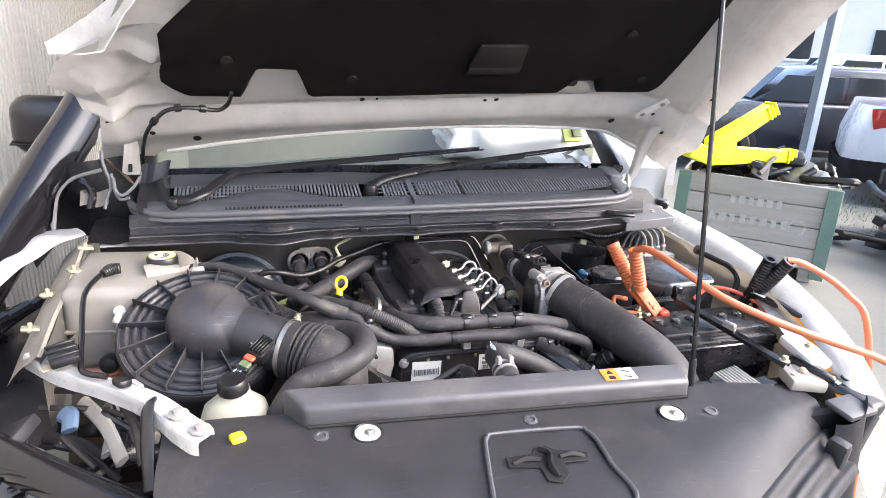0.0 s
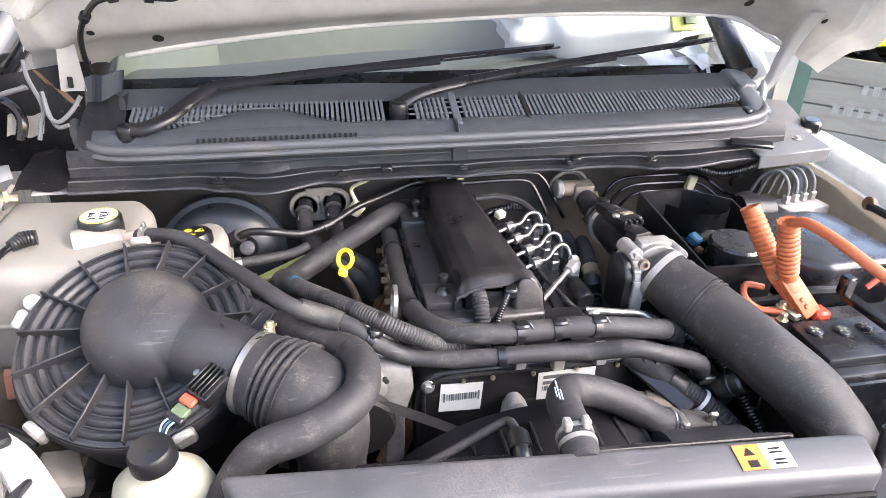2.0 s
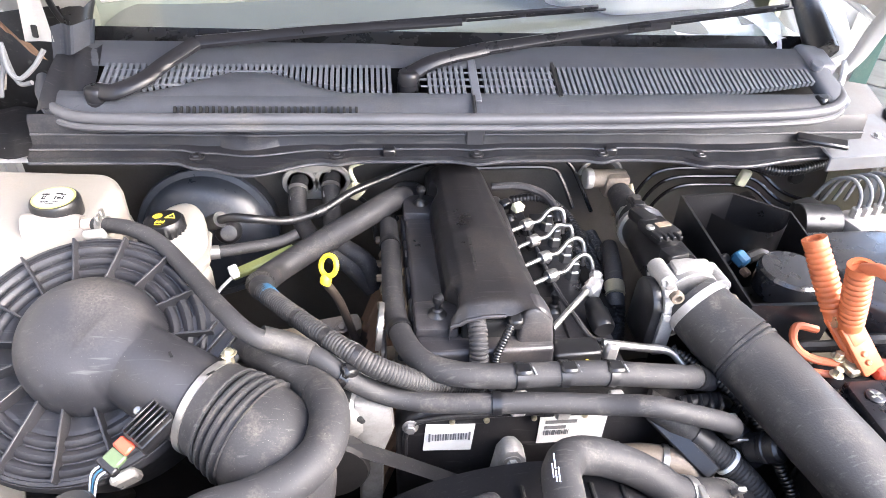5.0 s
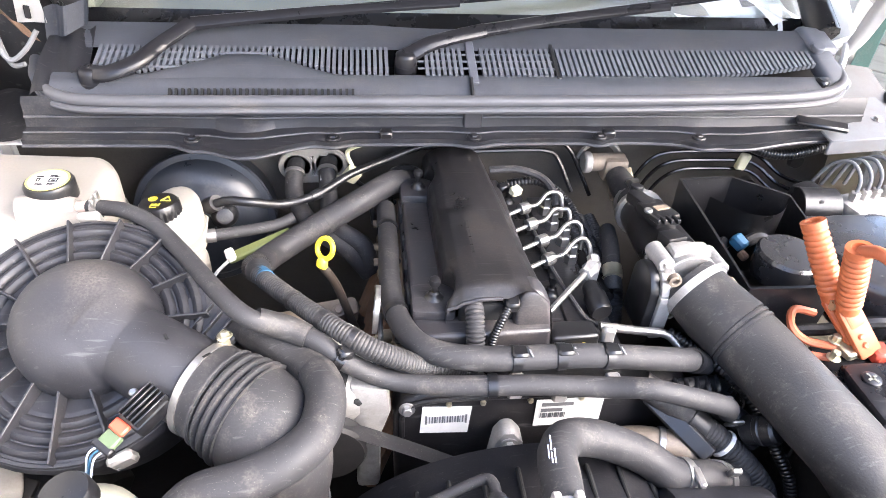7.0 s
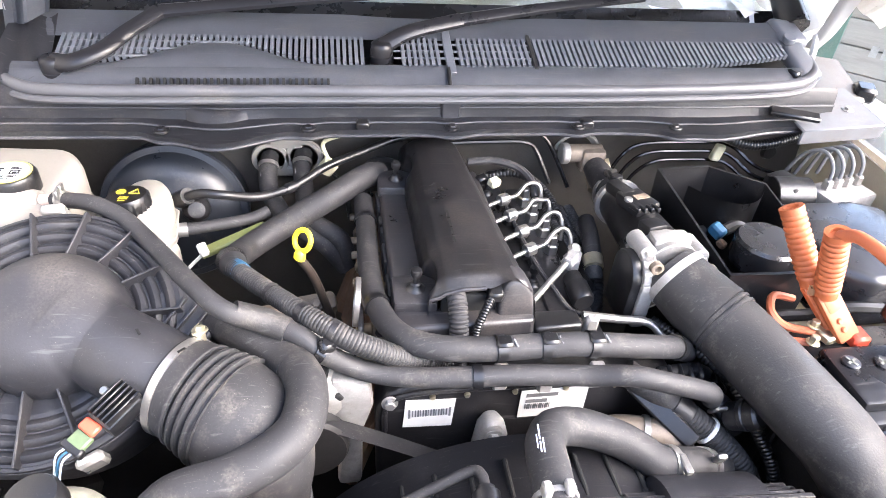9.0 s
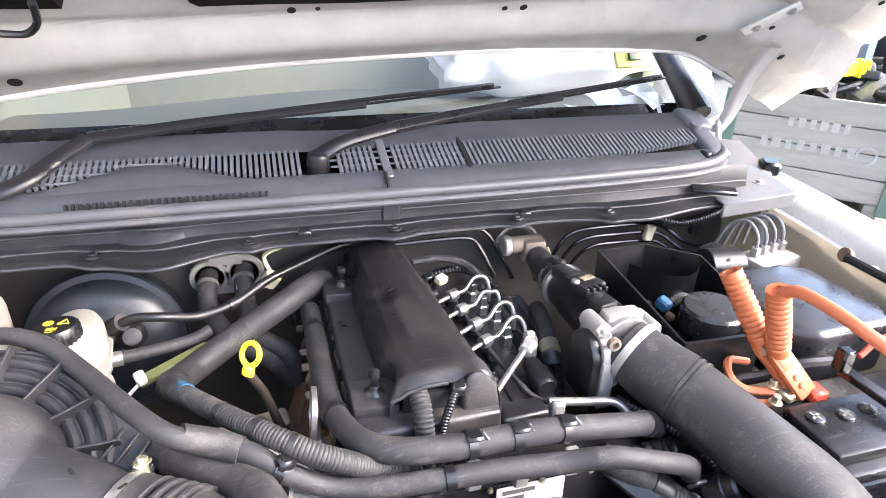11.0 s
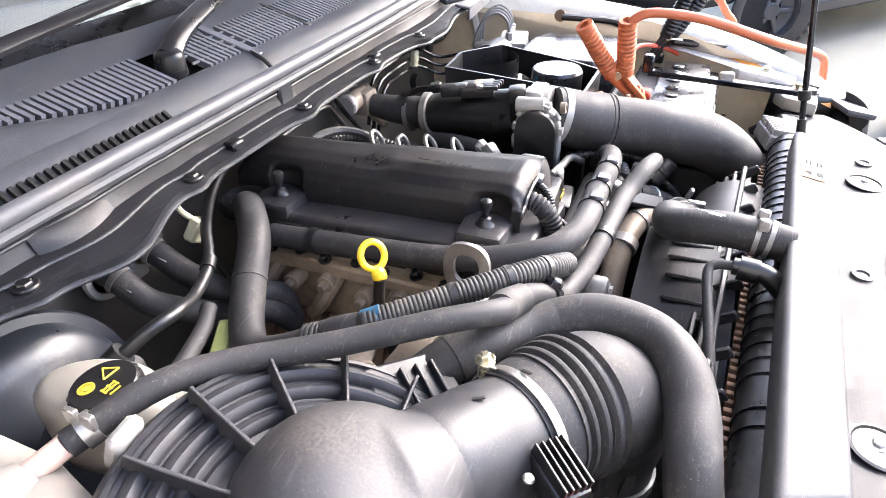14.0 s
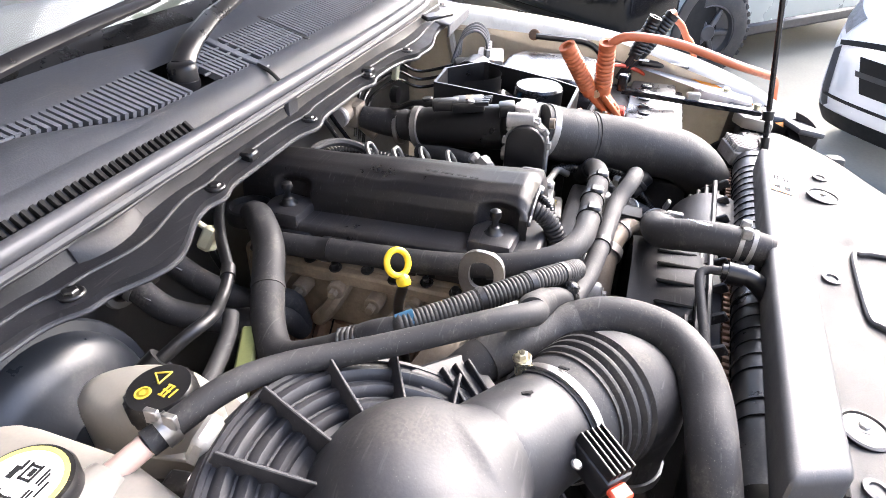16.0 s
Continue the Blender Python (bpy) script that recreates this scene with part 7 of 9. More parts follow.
part("terminal", cyl(bm_new(), 0.010, 0.02, (0.492, 1.322, 1.094), 16), M_zinc, _l)
b = bm_new()
box(b, (0.035, 0.03, 0.014), pose(0.475, 1.325, 1.105, 0, 0, 15), 0.003)
hexbolt(b, (0.455, 1.335, 1.112), r=0.006, h=0.01), hexbolt(b, (0.44, 1.31, 1.105), r=0.006, h=0.012)
part("terminal_clamp", b, M_zinc, _l)
b = bm_new()
tube(b, [(0.455, 1.33, 1.105), (0.42, 1.345, 1.105), (0.40, 1.36, 1.12), (0.415, 1.385, 1.128), (0.45, 1.385, 1.12)], 0.006, 8)
tube(b, [(0.44, 1.315, 1.10), (0.405, 1.33, 1.095), (0.385, 1.345, 1.09)], 0.0055, 8)
part("red_cable", b, M_orgw, _l, "red battery cable")
part("black_cable", tube(bm_new(), [(0.40, 1.37, 1.09), (0.43, 1.375, 1.095), (0.47, 1.37, 1.10), (0.52, 1.36, 1.12), (0.57, 1.35, 1.125)], 0.009, 8), M_blk, _l)
_l = thing("battery_strap", (0.55, 1.2, 1.11), "black steel battery hold-down bar", "battery strap")
bp0, bp1 = V(0.546, 1.313, 1.146), V(0.616, 1.020, 1.112)
b = bm_new()
d = bp1 - bp0
m = Matrix.Translation((bp0 + bp1) / 2) @ d.to_track_quat("Y", "Z").to_matrix().to_4x4()
box(b, (0.018, d.length, 0.003), m, 0.001)
box(b, (0.003, d.length, 0.010), m @ Matrix.Translation((0.009, 0, -0.004)), 0.001)
box(b, (0.003, d.length, 0.010), m @ Matrix.Translation((-0.009, 0, -0.004)), 0.001)
part("bar", b, M_gloss, _l)
part("lug", box(bm_new(), (0.02, 0.02, 0.035), Matrix.Translation(bp0 + V(-0.004, 0.0, 0.014)), 0.003), M_gloss, _l)
part("bolt", hexbolt(bm_new(), bp1 + V(0, 0.01, 0.003), r=0.007, h=0.01), M_zinc, _l)
part("wing_nut", box(bm_new(), (0.012, 0.03, 0.02), pose(0.582, 1.165, 1.135, 0, 0, 20), 0.003), M_alu, _l)


# Jumper clamps and cables
def jump_clamp(name, label, t1, t2, jaw, material, tip_mat, hub=None, tip=None):
    k = thing(name, jaw, label, "jumper clamp", "jumper clamps")
    t1, t2, jaw = Vector(t1), Vector(t2), Vector(jaw)
    hub = Vector(hub) if hub else jaw.lerp((t1 + t2) / 2, 0.36)
    gap = (t1 - t2) * 0.16
    for q, side in ((t1, gap), (t2, -gap)):
        low = hub + side
        end = jaw + side * (0.9 if side is gap else 0.5)
        b = bm_new()
        d = (q - low).normalized()
        tube(b, [low, low.lerp(q, 0.35)], 0.0155, 14, 4)
        tube(b, [low.lerp(q, 0.12), low.lerp(q, 0.6), q], [0.0172, 0.0178, 0.0165], 18, 6, ribs=(0.0085, 0.0018))
        lathe(b, [(0.016, -0.004), (0.0165, 0), (0.0165, 0.006), (0.010, 0.006), (0.0095, -0.012), (0, -0.012)], aim(q, d), 18)
        part("grip", b, material, k)
        dd = end - low
        m = Matrix.Translation((low + end) / 2) @ dd.to_track_quat("Z", "X").to_matrix().to_4x4() @ Matrix.Rotation(radians(35), 4, "Z")
        b = box(bm_new(), (0.012, 0.034, dd.length * 1.15), m, 0.004, 2)
        box(b, (0.016, 0.026, dd.length * 0.5), m @ Matrix.Translation((0, 0, -dd.length * 0.35)), 0.005, 2)
        j = part("jaw", b, material, k)
        for z in (0.1, 0.3):
            part("rivet", cyl(bm_new(), 0.0045, 0.018, m @ Matrix.Translation((0, 0.004, dd.length * z)) @ Matrix.Rotation(radians(90), 4, "Y") @ Matrix.Translation((0, 0, -0.009)), 12), M_org if material is M_org else M_zinc, j)
    part("jaw_tip", box(bm_new(), (0.026, 0.03, 0.022), Matrix.Translation(jaw + V(0.018, -0.006, -0.004)), 0.004), tip_mat, k)
    part("spring", tube(bm_new(), [hub + V(-0.015, 0, 0), hub + V(0.015, 0, 0.004)], 0.008, 12, ribs=(0.003, 0.002)), M_zinc, k)
    return k


jump_clamp("jumper_clamp", "orange ribbed jumper clamp gripping the battery terminal", (0.414, 1.422, 1.253), (0.430, 1.350, 1.262), (0.490, 1.318, 1.112), M_org, M_red, (0.456, 1.358, 1.160))
jump_clamp("jumper_clamp", "black ribbed jumper clamp leaning on the wing", (0.765, 1.272, 1.246), (0.787, 1.236, 1.252), (0.766, 1.322, 1.105), M_blk, M_blk)
_c = thing("jumper_cable", (0.43, 1.34, 1.26), "thick orange jumper cable looping over the wing", "cable", "jumper cables")
part("cable", tube(bm_new(), [(0.430, 1.346, 1.264), (0.432, 1.32, 1.280), (0.440, 1.27, 1.280), (0.455, 1.205, 1.268), (0.506, 1.11, 1.232), (0.612, 1.04, 1.192), (0.713, 1.004, 1.160), (0.82, 0.976, 1.124), (0.87, 0.960, 1.09), (0.905, 0.945, 1.0), (0.93, 0.93, 0.75), (0.94, 0.92, 0.4), (0.95, 0.9, 0.02)], 0.0085, 12), M_orgw, _c)
_c = thing("jumper_cable", (0.84, 1.25, 1.24), "thick orange jumper cable hanging over the wing", "cable", "jumper cables")
part("cable", tube(bm_new(), [(0.786, 1.243, 1.256), (0.815, 1.234, 1.254), (0.862, 1.226, 1.234), (0.905, 1.205, 1.208), (0.945, 1.188, 1.176), (0.985, 1.155, 1.115), (1.015, 1.12, 0.9), (1.03, 1.08, 0.45), (1.04, 1.05, 0.02)], 0.0085, 12), M_orgw, _c)
_c = thing("red_cable", (0.70, 1.33, 1.1), "thin red cable behind the battery", "cable")
part("cable", tube(bm_new(), [(0.63, 1.355, 1.12), (0.68, 1.36, 1.145), (0.74, 1.33, 1.14), (0.79, 1.27, 1.11), (0.80, 1.2, 1.05)], 0.005, 8), M_red, _c)
_c = thing("wing_harness", (0.8, 1.4, 1.15), "black cable loop clipped to the inner wing", "cable")
part("cable", tube(bm_new(), [(0.775, 1.545, 1.178), (0.782, 1.48, 1.176), (0.788, 1.42, 1.172), (0.785, 1.385, 1.15), (0.77, 1.375, 1.11)], 0.008, 8), M_blk, _c)
part("rusty_clip", cyl(bm_new(), 0.014, 0.012, aim((0.785, 1.55, 1.178), (-1, 0, 0.3)), 12), M_rusty, _c)

# ---- air filter ----
_a = thing("air_filter_housing", (-0.57, 1.38, 1.0), "dusty black round air filter housing with ribbed lid", "air filter")
FN = V(0.009, -0.484, 1.0).normalized()
fm = aim((-0.569, 1.381, 1.133), FN)
# local x of the lid points towards the neck
fx = (V(0.78, -0.60, 0) - FN * V(0.78, -0.60, 0).dot(FN)).normalized()
fy = FN.cross(fx)
fm = Matrix((fx, fy, FN)).transposed().to_4x4()
fm.translation = V(-0.569, 1.381, 1.133)
b = lathe(bm_new(), [(0.155, -0.13), (0.160, -0.03), (0.168, -0.025), (0.170, -0.008), (0.166, 0.0), (0.160, 0.002)], fm, 56)
part("bowl", b, M_filter, _a)
prof = [(0.166, -0.002), (0.164, 0.004), (0.160, 0.005)]
for r in (0.148, 0.131, 0.114):
    prof += [(r + 0.0085, -0.006), (r + 0.0075, 0.002), (r + 0.0045, 0.007), (r, 0.009), (r - 0.0045, 0.007), (r - 0.0075, 0.002), (r - 0.0085, -0.006)]
prof += [(0.101, 0.002), (0.095, 0.002), (0, 0.002)]
part("lid", lathe(bm_new(), prof, fm, 72), M_filter, _a)
for k in range(15):
    a = radians(24 * k + 17)
    if abs((math.degrees(a) + 180) % 360 - 180) < 30:
        continue
    b = prism(bm_new(), [(0.070, -0.004), (0.163, -0.004), (0.162, 0.019), (0.135, 0.021), (0.070, 0.028)], 0.0032, fm @ Matrix.Rotation(a, 4, "Z") @ Matrix(((1, 0, 0, 0), (0, 0, -1, 0.002), (0, 1, 0, 0), (0, 0, 0, 1))), 0.0008)
    part("rib", b, M_filter, _a)


NK = [V(-0.545, 1.376, 1.152), V(-0.490, 1.346, 1.142), V(-0.440, 1.320, 1.125), V(-0.408, 1.304, 1.113)]
nk0, nk1 = fm.inverted() @ NK[1], fm.inverted() @ NK[3]


def filter_top(u, v):
    """Dome and outlet neck as one flowing surface over the lid."""
    x, y = -0.092 + 0.245 * u, -0.100 + 0.210 * v
    q = math.hypot(x - 0.010, y - 0.0134) / 0.0895
    hd = 0.081 * max(0.0, 1 - q ** 3.4) ** 0.5 if q < 1 else -0.03
    s = (x - nk0.x) / (nk1.x - nk0.x)
    ax_y, ax_z, rn = nk0.y + (nk1.y - nk0.y) * s, nk0.z + (nk1.z - nk0.z) * s, 0.0490 + 0.006 * min(1.0, max(0.0, s + 0.4))
    w = rn * rn - (y - ax_y) ** 2
    hn = ax_z + math.sqrt(w) if w > 0 and x > -0.03 else -0.03
    hn -= 0.9 * max(0.0, 0.034 - x)
    k = 0.018
    t = max(0.0, k - abs(hd - hn)) / k
    return fm @ V(x, y, max(-0.012, max(hd, hn) + t * t * k * 0.25))


part("dome", sheet(bm_new(), filter_top, 120, 100), M_filter, _a, sharp=80)
part("outlet_neck", tube(bm_new(), NK, [0.040, 0.0515, 0.0545, 0.055], 44, 8), M_filter, _a)
b = box(bm_new(), (0.09, 0.06, 0.012), fm @ Matrix.Translation((0.125, 0.105, -0.002)), 0.004)
part("lid_corner", b, M_filter, _a)
b = bm_new()
for k in range(3):
    box(b, (0.004, 0.045, 0.012), fm @ Matrix.Translation((0.115 + 0.017 * k, 0.10, 0.005)), 0.001)
part("corner_rib", b, M_filter, _a)
part("neck_mark", box(bm_new(), (0.003, 0.010, 0.001), pose(-0.438, 1.322, 1.1825, 0, 10, 30), 0), M_ink, _a)
for ang in (200, 262, 130, 330):
    b = box(bm_new(), (0.014, 0.030, 0.034), fm @ Matrix.Rotation(radians(ang), 4, "Z") @ Matrix.Translation((0.173, 0, -0.008)), 0.004)
    part("wire_clip", b, M_alu, _a)
# bellows
BL = [V(-0.408, 1.304, 1.113), V(-0.392, 1.295, 1.111), V(-0.368, 1.280, 1.107), V(-0.340, 1.261, 1.102)]
_w = thing("intake_bellows", (-0.37, 1.27, 1.04), "black rubber intake bellows with steel band", "intake hose")
part("cuff", tube(bm_new(), [BL[0], BL[1], BL[1].lerp(BL[2], 0.7)], [0.0575, 0.0600, 0.0625], 40, 6), M_rub, _w)
part("bellows", tube(bm_new(), [BL[1].lerp(BL[2], 0.5), BL[2], BL[3]], [0.0640, 0.0680, 0.0720], 44, 6, ribs=(0.0125, 0.0075)), M_rub, _w)
part("steel_band", tube(bm_new(), [BL[0].lerp(BL[1], 0.22), BL[0].lerp(BL[1], 0.72)], 0.0610, 44, 3), M_steel, _w)
part("band_screw", hexbolt(cyl(bm_new(), 0.008, 0.02, (-0.378, 1.336, 1.146), 10), (-0.376, 1.338, 1.164), (0, 0.2, 1), 0.006), M_zinc, _w)
_el = part("elbow", tube(bm_new(), [BL[3] - V(0.008, -0.006, -0.002), V(-0.326, 1.248, 1.097), V(-0.310, 1.232, 1.080), V(-0.302, 1.224, 1.045), V(-0.300, 1.220, 1.000), V(-0.300, 1.218, 0.93)], [0.0660, 0.0670, 0.0640, 0.0560, 0.0450, 0.0420], 40, 8), M_rub, _w)
for k, (dx, dy) in enumerate(((-0.030, -0.046), (-0.050, -0.018))):
    b = prism(bm_new(), [(0.0, 0.0), (0.016, 0.0), (0.006, 0.085), (0.0, 0.085)], 0.004, Matrix.Translation((-0.312 + dx, 1.236 + dy, 1.000)) @ Matrix.Rotation(radians(120 + 40 * k), 4, "Z") @ Matrix.Rotation(radians(90), 4, "X"), 0.001)
    part("gusset", b, M_rub, _el)
part("outlet_clamp", band(bm_new(), [V(-0.300, 1.219, 0.99), V(-0.300, 1.218, 0.96)], 0.4, 0.0455, 0.012, 6, 0.002), M_steel, _w)
part("bellows_mark", box(bm_new(), (0.012, 0.003, 0.001), pose(-0.388, 1.297, 1.1745, 0, 20, 60), 0), M_ink, _w)
# air mass sensor
_s = thing("air_mass_sensor", (-0.47, 1.24, 1.10), "black air mass sensor with red clip and wiring", "sensor")
sm = pose(-0.453, 1.252, 1.134, 14, 10, -38)
part("body", box(bm_new(), (0.034, 0.046, 0.024), sm, 0.004, 2), M_blk, _s)
for k in range(5):
    part("fin", box(bm_new(), (0.0024, 0.044, 0.012), sm @ Matrix.Translation((-0.013 + 0.0065 * k, 0.002, 0.016)), 0.0006), M_blk, _s)
part("screw", cyl(bm_new(), 0.005, 0.005, sm @ Matrix.Translation((-0.026, 0.006, 0.004)), 12), M_steel, _s)
part("red_clip", box(bm_new(), (0.022, 0.014, 0.007), sm @ Matrix.Translation((-0.006, -0.030, 0.006)), 0.002), M_red, _s)
part("green_plug", box(bm_new(), (0.022, 0.018, 0.009), sm @ Matrix.Translation((-0.006, -0.045, 0.0)), 0.002), M_green, _s)
part("plug_frame", box(bm_new(), (0.028, 0.010, 0.012), sm @ Matrix.Translation((-0.006, -0.055, -0.002)), 0.002), M_blk, _s)
for k in range(3):
    b = tube(bm_new(), [sm @ V(-0.012 + 0.005 * k, -0.058, 0), sm @ V(-0.016 + 0.005 * k, -0.070, -0.006), sm @ V(-0.014 + 0.004 * k, -0.085, -0.03)], 0.0013, 6)
    part("wire", b, M_blue if k == 1 else M_pblue, _s)
part("wire_loom", tube(bm_new(), [(-0.475, 1.183, 1.06), (-0.455, 1.17, 1.04), (-0.44, 1.16, 0.98)], 0.008, 8, ribs=(0.005, 0.001)), M_blk, _s)

# ---- brake servo, reservoirs, coolant tank ----
_b = thing("brake_servo", (-0.51, 1.80, 0.9), "glossy black brake servo dome on the firewall", "brake servo")
b = lathe(bm_new(), [(0.0, 0.062), (0.030, 0.062), (0.034, 0.058), (0.080, 0.052), (0.105, 0.042), (0.116, 0.028), (0.119, 0.022), (0.130, 0.020), (0.133, 0.014), (0.128, 0.006), (0.126, -0.06)], aim((-0.510, 1.82, 1.015), (0, -1, 0.22)), 44)
part("shell", b, M_servo, _b)
part("check_valve", lathe(bm_new(), [(0.022, 0), (0.024, 0.012), (0.020, 0.022), (0.014, 0.026), (0.014, 0.036), (0, 0.038)], aim((-0.455, 1.735, 1.075), (0.2, -0.8, 0.4)), 22), M_blk, _b)
_b = thing("brake_reservoir", (-0.51, 1.64, 1.02), "white brake fluid reservoir with black cap", "reservoir")
rm = pose(-0.512, 1.662, 1.062, -4, 0, 8)
b = lathe(bm_new(), [(0.9, 0.0), (0.98, 0.004), (1.0, 0.015), (1.0, 0.056), (0.97, 0.070), (0.88, 0.079), (0.7, 0.084), (0, 0.086)], rm @ Matrix.Diagonal((0.040, 0.072, 1, 1)), 40)
part("tank", b, M_resv, _b)
b = prism(bm_new(), [(x * 0.046 * (1 - 0.12 * abs(y)), y * 0.067 * (1 - 0.08 * abs(x))) for x, y in ((-1, -0.7), (-0.7, -1), (0.7, -1), (1, -0.7), (1, 0.7), (0.7, 1), (-0.7, 1), (-1, 0.7))], 0.004, pose(-0.508, 1.648, 1.096, -4, 0, 8), 0.0015)
part("weld_seam", b, M_resv, _b)
part("lower_tank", box(bm_new(), (0.075, 0.09, 0.06), pose(-0.50, 1.60, 1.045, 0, 0, 8), 0.014, 3), M_resv, _b)
cap = bm_new()
t = bmesh.new()
n = 48
pr = [(0.0295, 0), (0.0305, 0.004), (0.0305, 0.022), (0.028, 0.026), (0.0, 0.027)]
rings = []
for r, z in pr[:-1]:
    rings.append([t.verts.new(((r + (0.0012 if k % 2 else -0.0012) * (z < 0.024)) * math.cos(2 * math.pi * k / n), (r + (0.0012 if k % 2 else -0.0012) * (z < 0.024)) * math.sin(2 * math.pi * k / n), z)) for k in range(n)])
for r0, r1 in zip(rings, rings[1:]):
    for k in range(n):
        t.faces.new((r0[k], r0[(k + 1) % n], r1[(k + 1) % n], r1[k]))
t.faces.new(rings[-1]), t.faces.new(rings[0])
bmesh.ops.recalc_face_normals(t, faces=t.faces[:])
bmc = pose(-0.524, 1.634, 1.142, -4, -3, 8)
t.transform(bmc)
merge(cap, t)
cp = part("cap", cap, M_blk, _b, "knurled black cap with yellow symbols")
b = bm_new()
mt = bmc @ Matrix.Translation((0, 0, 0.0263)) @ Matrix.Scale(0.88, 4) @ Matrix.Rotation(radians(-18), 4, "Z")
lathe(b, [(0.0065, 0), (0.0085, 0), (0.0085, 0.0008), (0.0065, 0.0008), (0.0065, 0)], mt @ Matrix.Translation((-0.013, 0.008, 0)), 20)
lathe(b, [(0.0035, 0), (0.0035, 0.0008), (0, 0.0008)], mt @ Matrix.Translation((-0.013, 0.008, 0)), 14)
part("symbol", b, M_yink, cp)
b = bm_new()
tri = [(-0.009, -0.006), (0.009, -0.006), (0, 0.009)]
for i in range(3):
    p, q = Vector((*tri[i], 0)), Vector((*tri[(i + 1) % 3], 0))
    tube(b, None, 0.0009, 6, line=[mt @ (p + V(0.012, 0.009, 0.0004)), mt @ ((p + q) / 2 + V(0.012, 0.009, 0.0004)), mt @ (q + V(0.012, 0.009, 0.0004))])
part("symbol", b, M_yink, cp)
b = box(bm_new(), (0.016, 0.0022, 0.0008), mt @ Matrix.Translation((0, -0.010, 0.0004)), 0)
box(b, (0.016, 0.0022, 0.0008), mt @ Matrix.Translation((0, -0.0145, 0.0004)), 0)
for x in (-0.007, 0.0, 0.007):
    box(b, (0.002, 0.009, 0.0008), mt @ Matrix.Translation((x, -0.012, 0.0004)), 0)
part("symbol", b, M_yink, cp)
part("symbol", box(bm_new(), (0.012, 0.002, 0.0008), mt @ Matrix.Translation((0, -0.021, 0.0004)), 0), M_yink, cp)
part("level_plug", box(bm_new(), (0.022, 0.026, 0.024), pose(-0.565, 1.60, 1.095, 0, 0, 8), 0.004), M_blk, _b)

_c = thing("coolant_tank", (-0.72, 1.62, 0.95), "milky plastic coolant expansion tank stained pink below", "coolant tank")
b = prism(bm_new(), [(-0.865, 1.50), (-0.66, 1.485), (-0.622, 1.52), (-0.600, 1.60), (-0.598, 1.70), (-0.630, 1.757), (-0.865, 1.775)], 0.195, Matrix.Translation((0, 0, 0.995)), 0.026, 5)
part("tank", b, M_tank, _c)
b = prism(bm_new(), [(-0.870, 1.495), (-0.658, 1.480), (-0.616, 1.518), (-0.594, 1.60), (-0.592, 1.702), (-0.626, 1.762), (-0.870, 1.78)], 0.006, Matrix.Translation((0, 0, 1.09)), 0.002)
part("weld_seam", b, M_tank, _c)
b = prism(bm_new(), [(-0.862, 1.505), (-0.66, 1.49), (-0.626, 1.522), (-0.605, 1.60), (-0.603, 1.70), (-0.633, 1.752), (-0.862, 1.77)], 0.07, Matrix.Translation((0, 0, 0.93)), 0.012, 3)
part("lower_tank", b, M_pink, _c)
part("shoulder", tube(bm_new(), [(-0.70, 1.585, 1.175), (-0.66, 1.595, 1.18), (-0.625, 1.595, 1.184)], [0.034, 0.028, 0.016], 18), M_tank, _c)
cp = part("cap", lathe(bm_new(), [(0.034, 0), (0.035, 0.004), (0.035, 0.028), (0.033, 0.032), (0.030, 0.0325), (0, 0.0325)], pose(-0.667, 1.62, 1.186, 0, 0, 0), 40), M_blk, _c, "black screw cap with white warning disc")
part("disc", lathe(bm_new(), [(0.028, 0), (0.028, 0.0008), (0, 0.0008)], pose(-0.667, 1.62, 1.2186), 36), M_print, cp)
part("yellow_rim", lathe(bm_new(), [(0.0265, 0), (0.0300, 0), (0.0300, 0.0012), (0.0265, 0.0012), (0.0265, 0)], pose(-0.667, 1.62, 1.2186), 36), M_rim2, cp)
b = bm_new()
for (x, y, w, h) in ((-0.016, 0.012, 0.010, 0.0016), (-0.016, 0.009, 0.012, 0.0016), (-0.014, 0.0, 0.0016, 0.010), (-0.018, 0.0, 0.0016, 0.010), (-0.016, 0.004, 0.006, 0.0016), (-0.016, -0.004, 0.006, 0.0016), (0.006, 0.012, 0.010, 0.004), (0.014, 0.009, 0.008, 0.0016), (0.010, 0.004, 0.014, 0.0014), (0.003, -0.001, 0.0016, 0.009), (0.016, -0.001, 0.0016, 0.009), (0.010, -0.006, 0.014, 0.0014), (0.010, -0.002, 0.006, 0.003), (-0.010, -0.013, 0.012, 0.0012), (-0.010, -0.016, 0.012, 0.0012), (0.010, -0.013, 0.012, 0.0012), (0.008, -0.016, 0.010, 0.0012), (0, -0.021, 0.012, 0.0012)):
    box(b, (w, h, 0.0006), pose(-0.667 + x * 0.85, 1.62 + y * 0.85, 1.2197, 0, 0, 0), 0)
part("print", b, M_ink, cp)
part("white_cap", lathe(bm_new(), [(0.012, 0), (0.012, 0.012), (0.008, 0.015), (0, 0.015)], aim((-0.745, 1.49, 1.14), (0.1, -1, 0.4)), 18), M_print, _c)
part("level_sensor", lathe(bm_new(), [(0.020, 0), (0.022, 0.02), (0.016, 0.035), (0, 0.037)], aim((-0.775, 1.49, 1.02), (0, -1, 0.2)), 18), M_blk, _c)
part("red_plug", box(bm_new(), (0.04, 0.03, 0.03), pose(-0.765, 1.455, 0.985, 0, 0, 10), 0.006), M_red, _c)

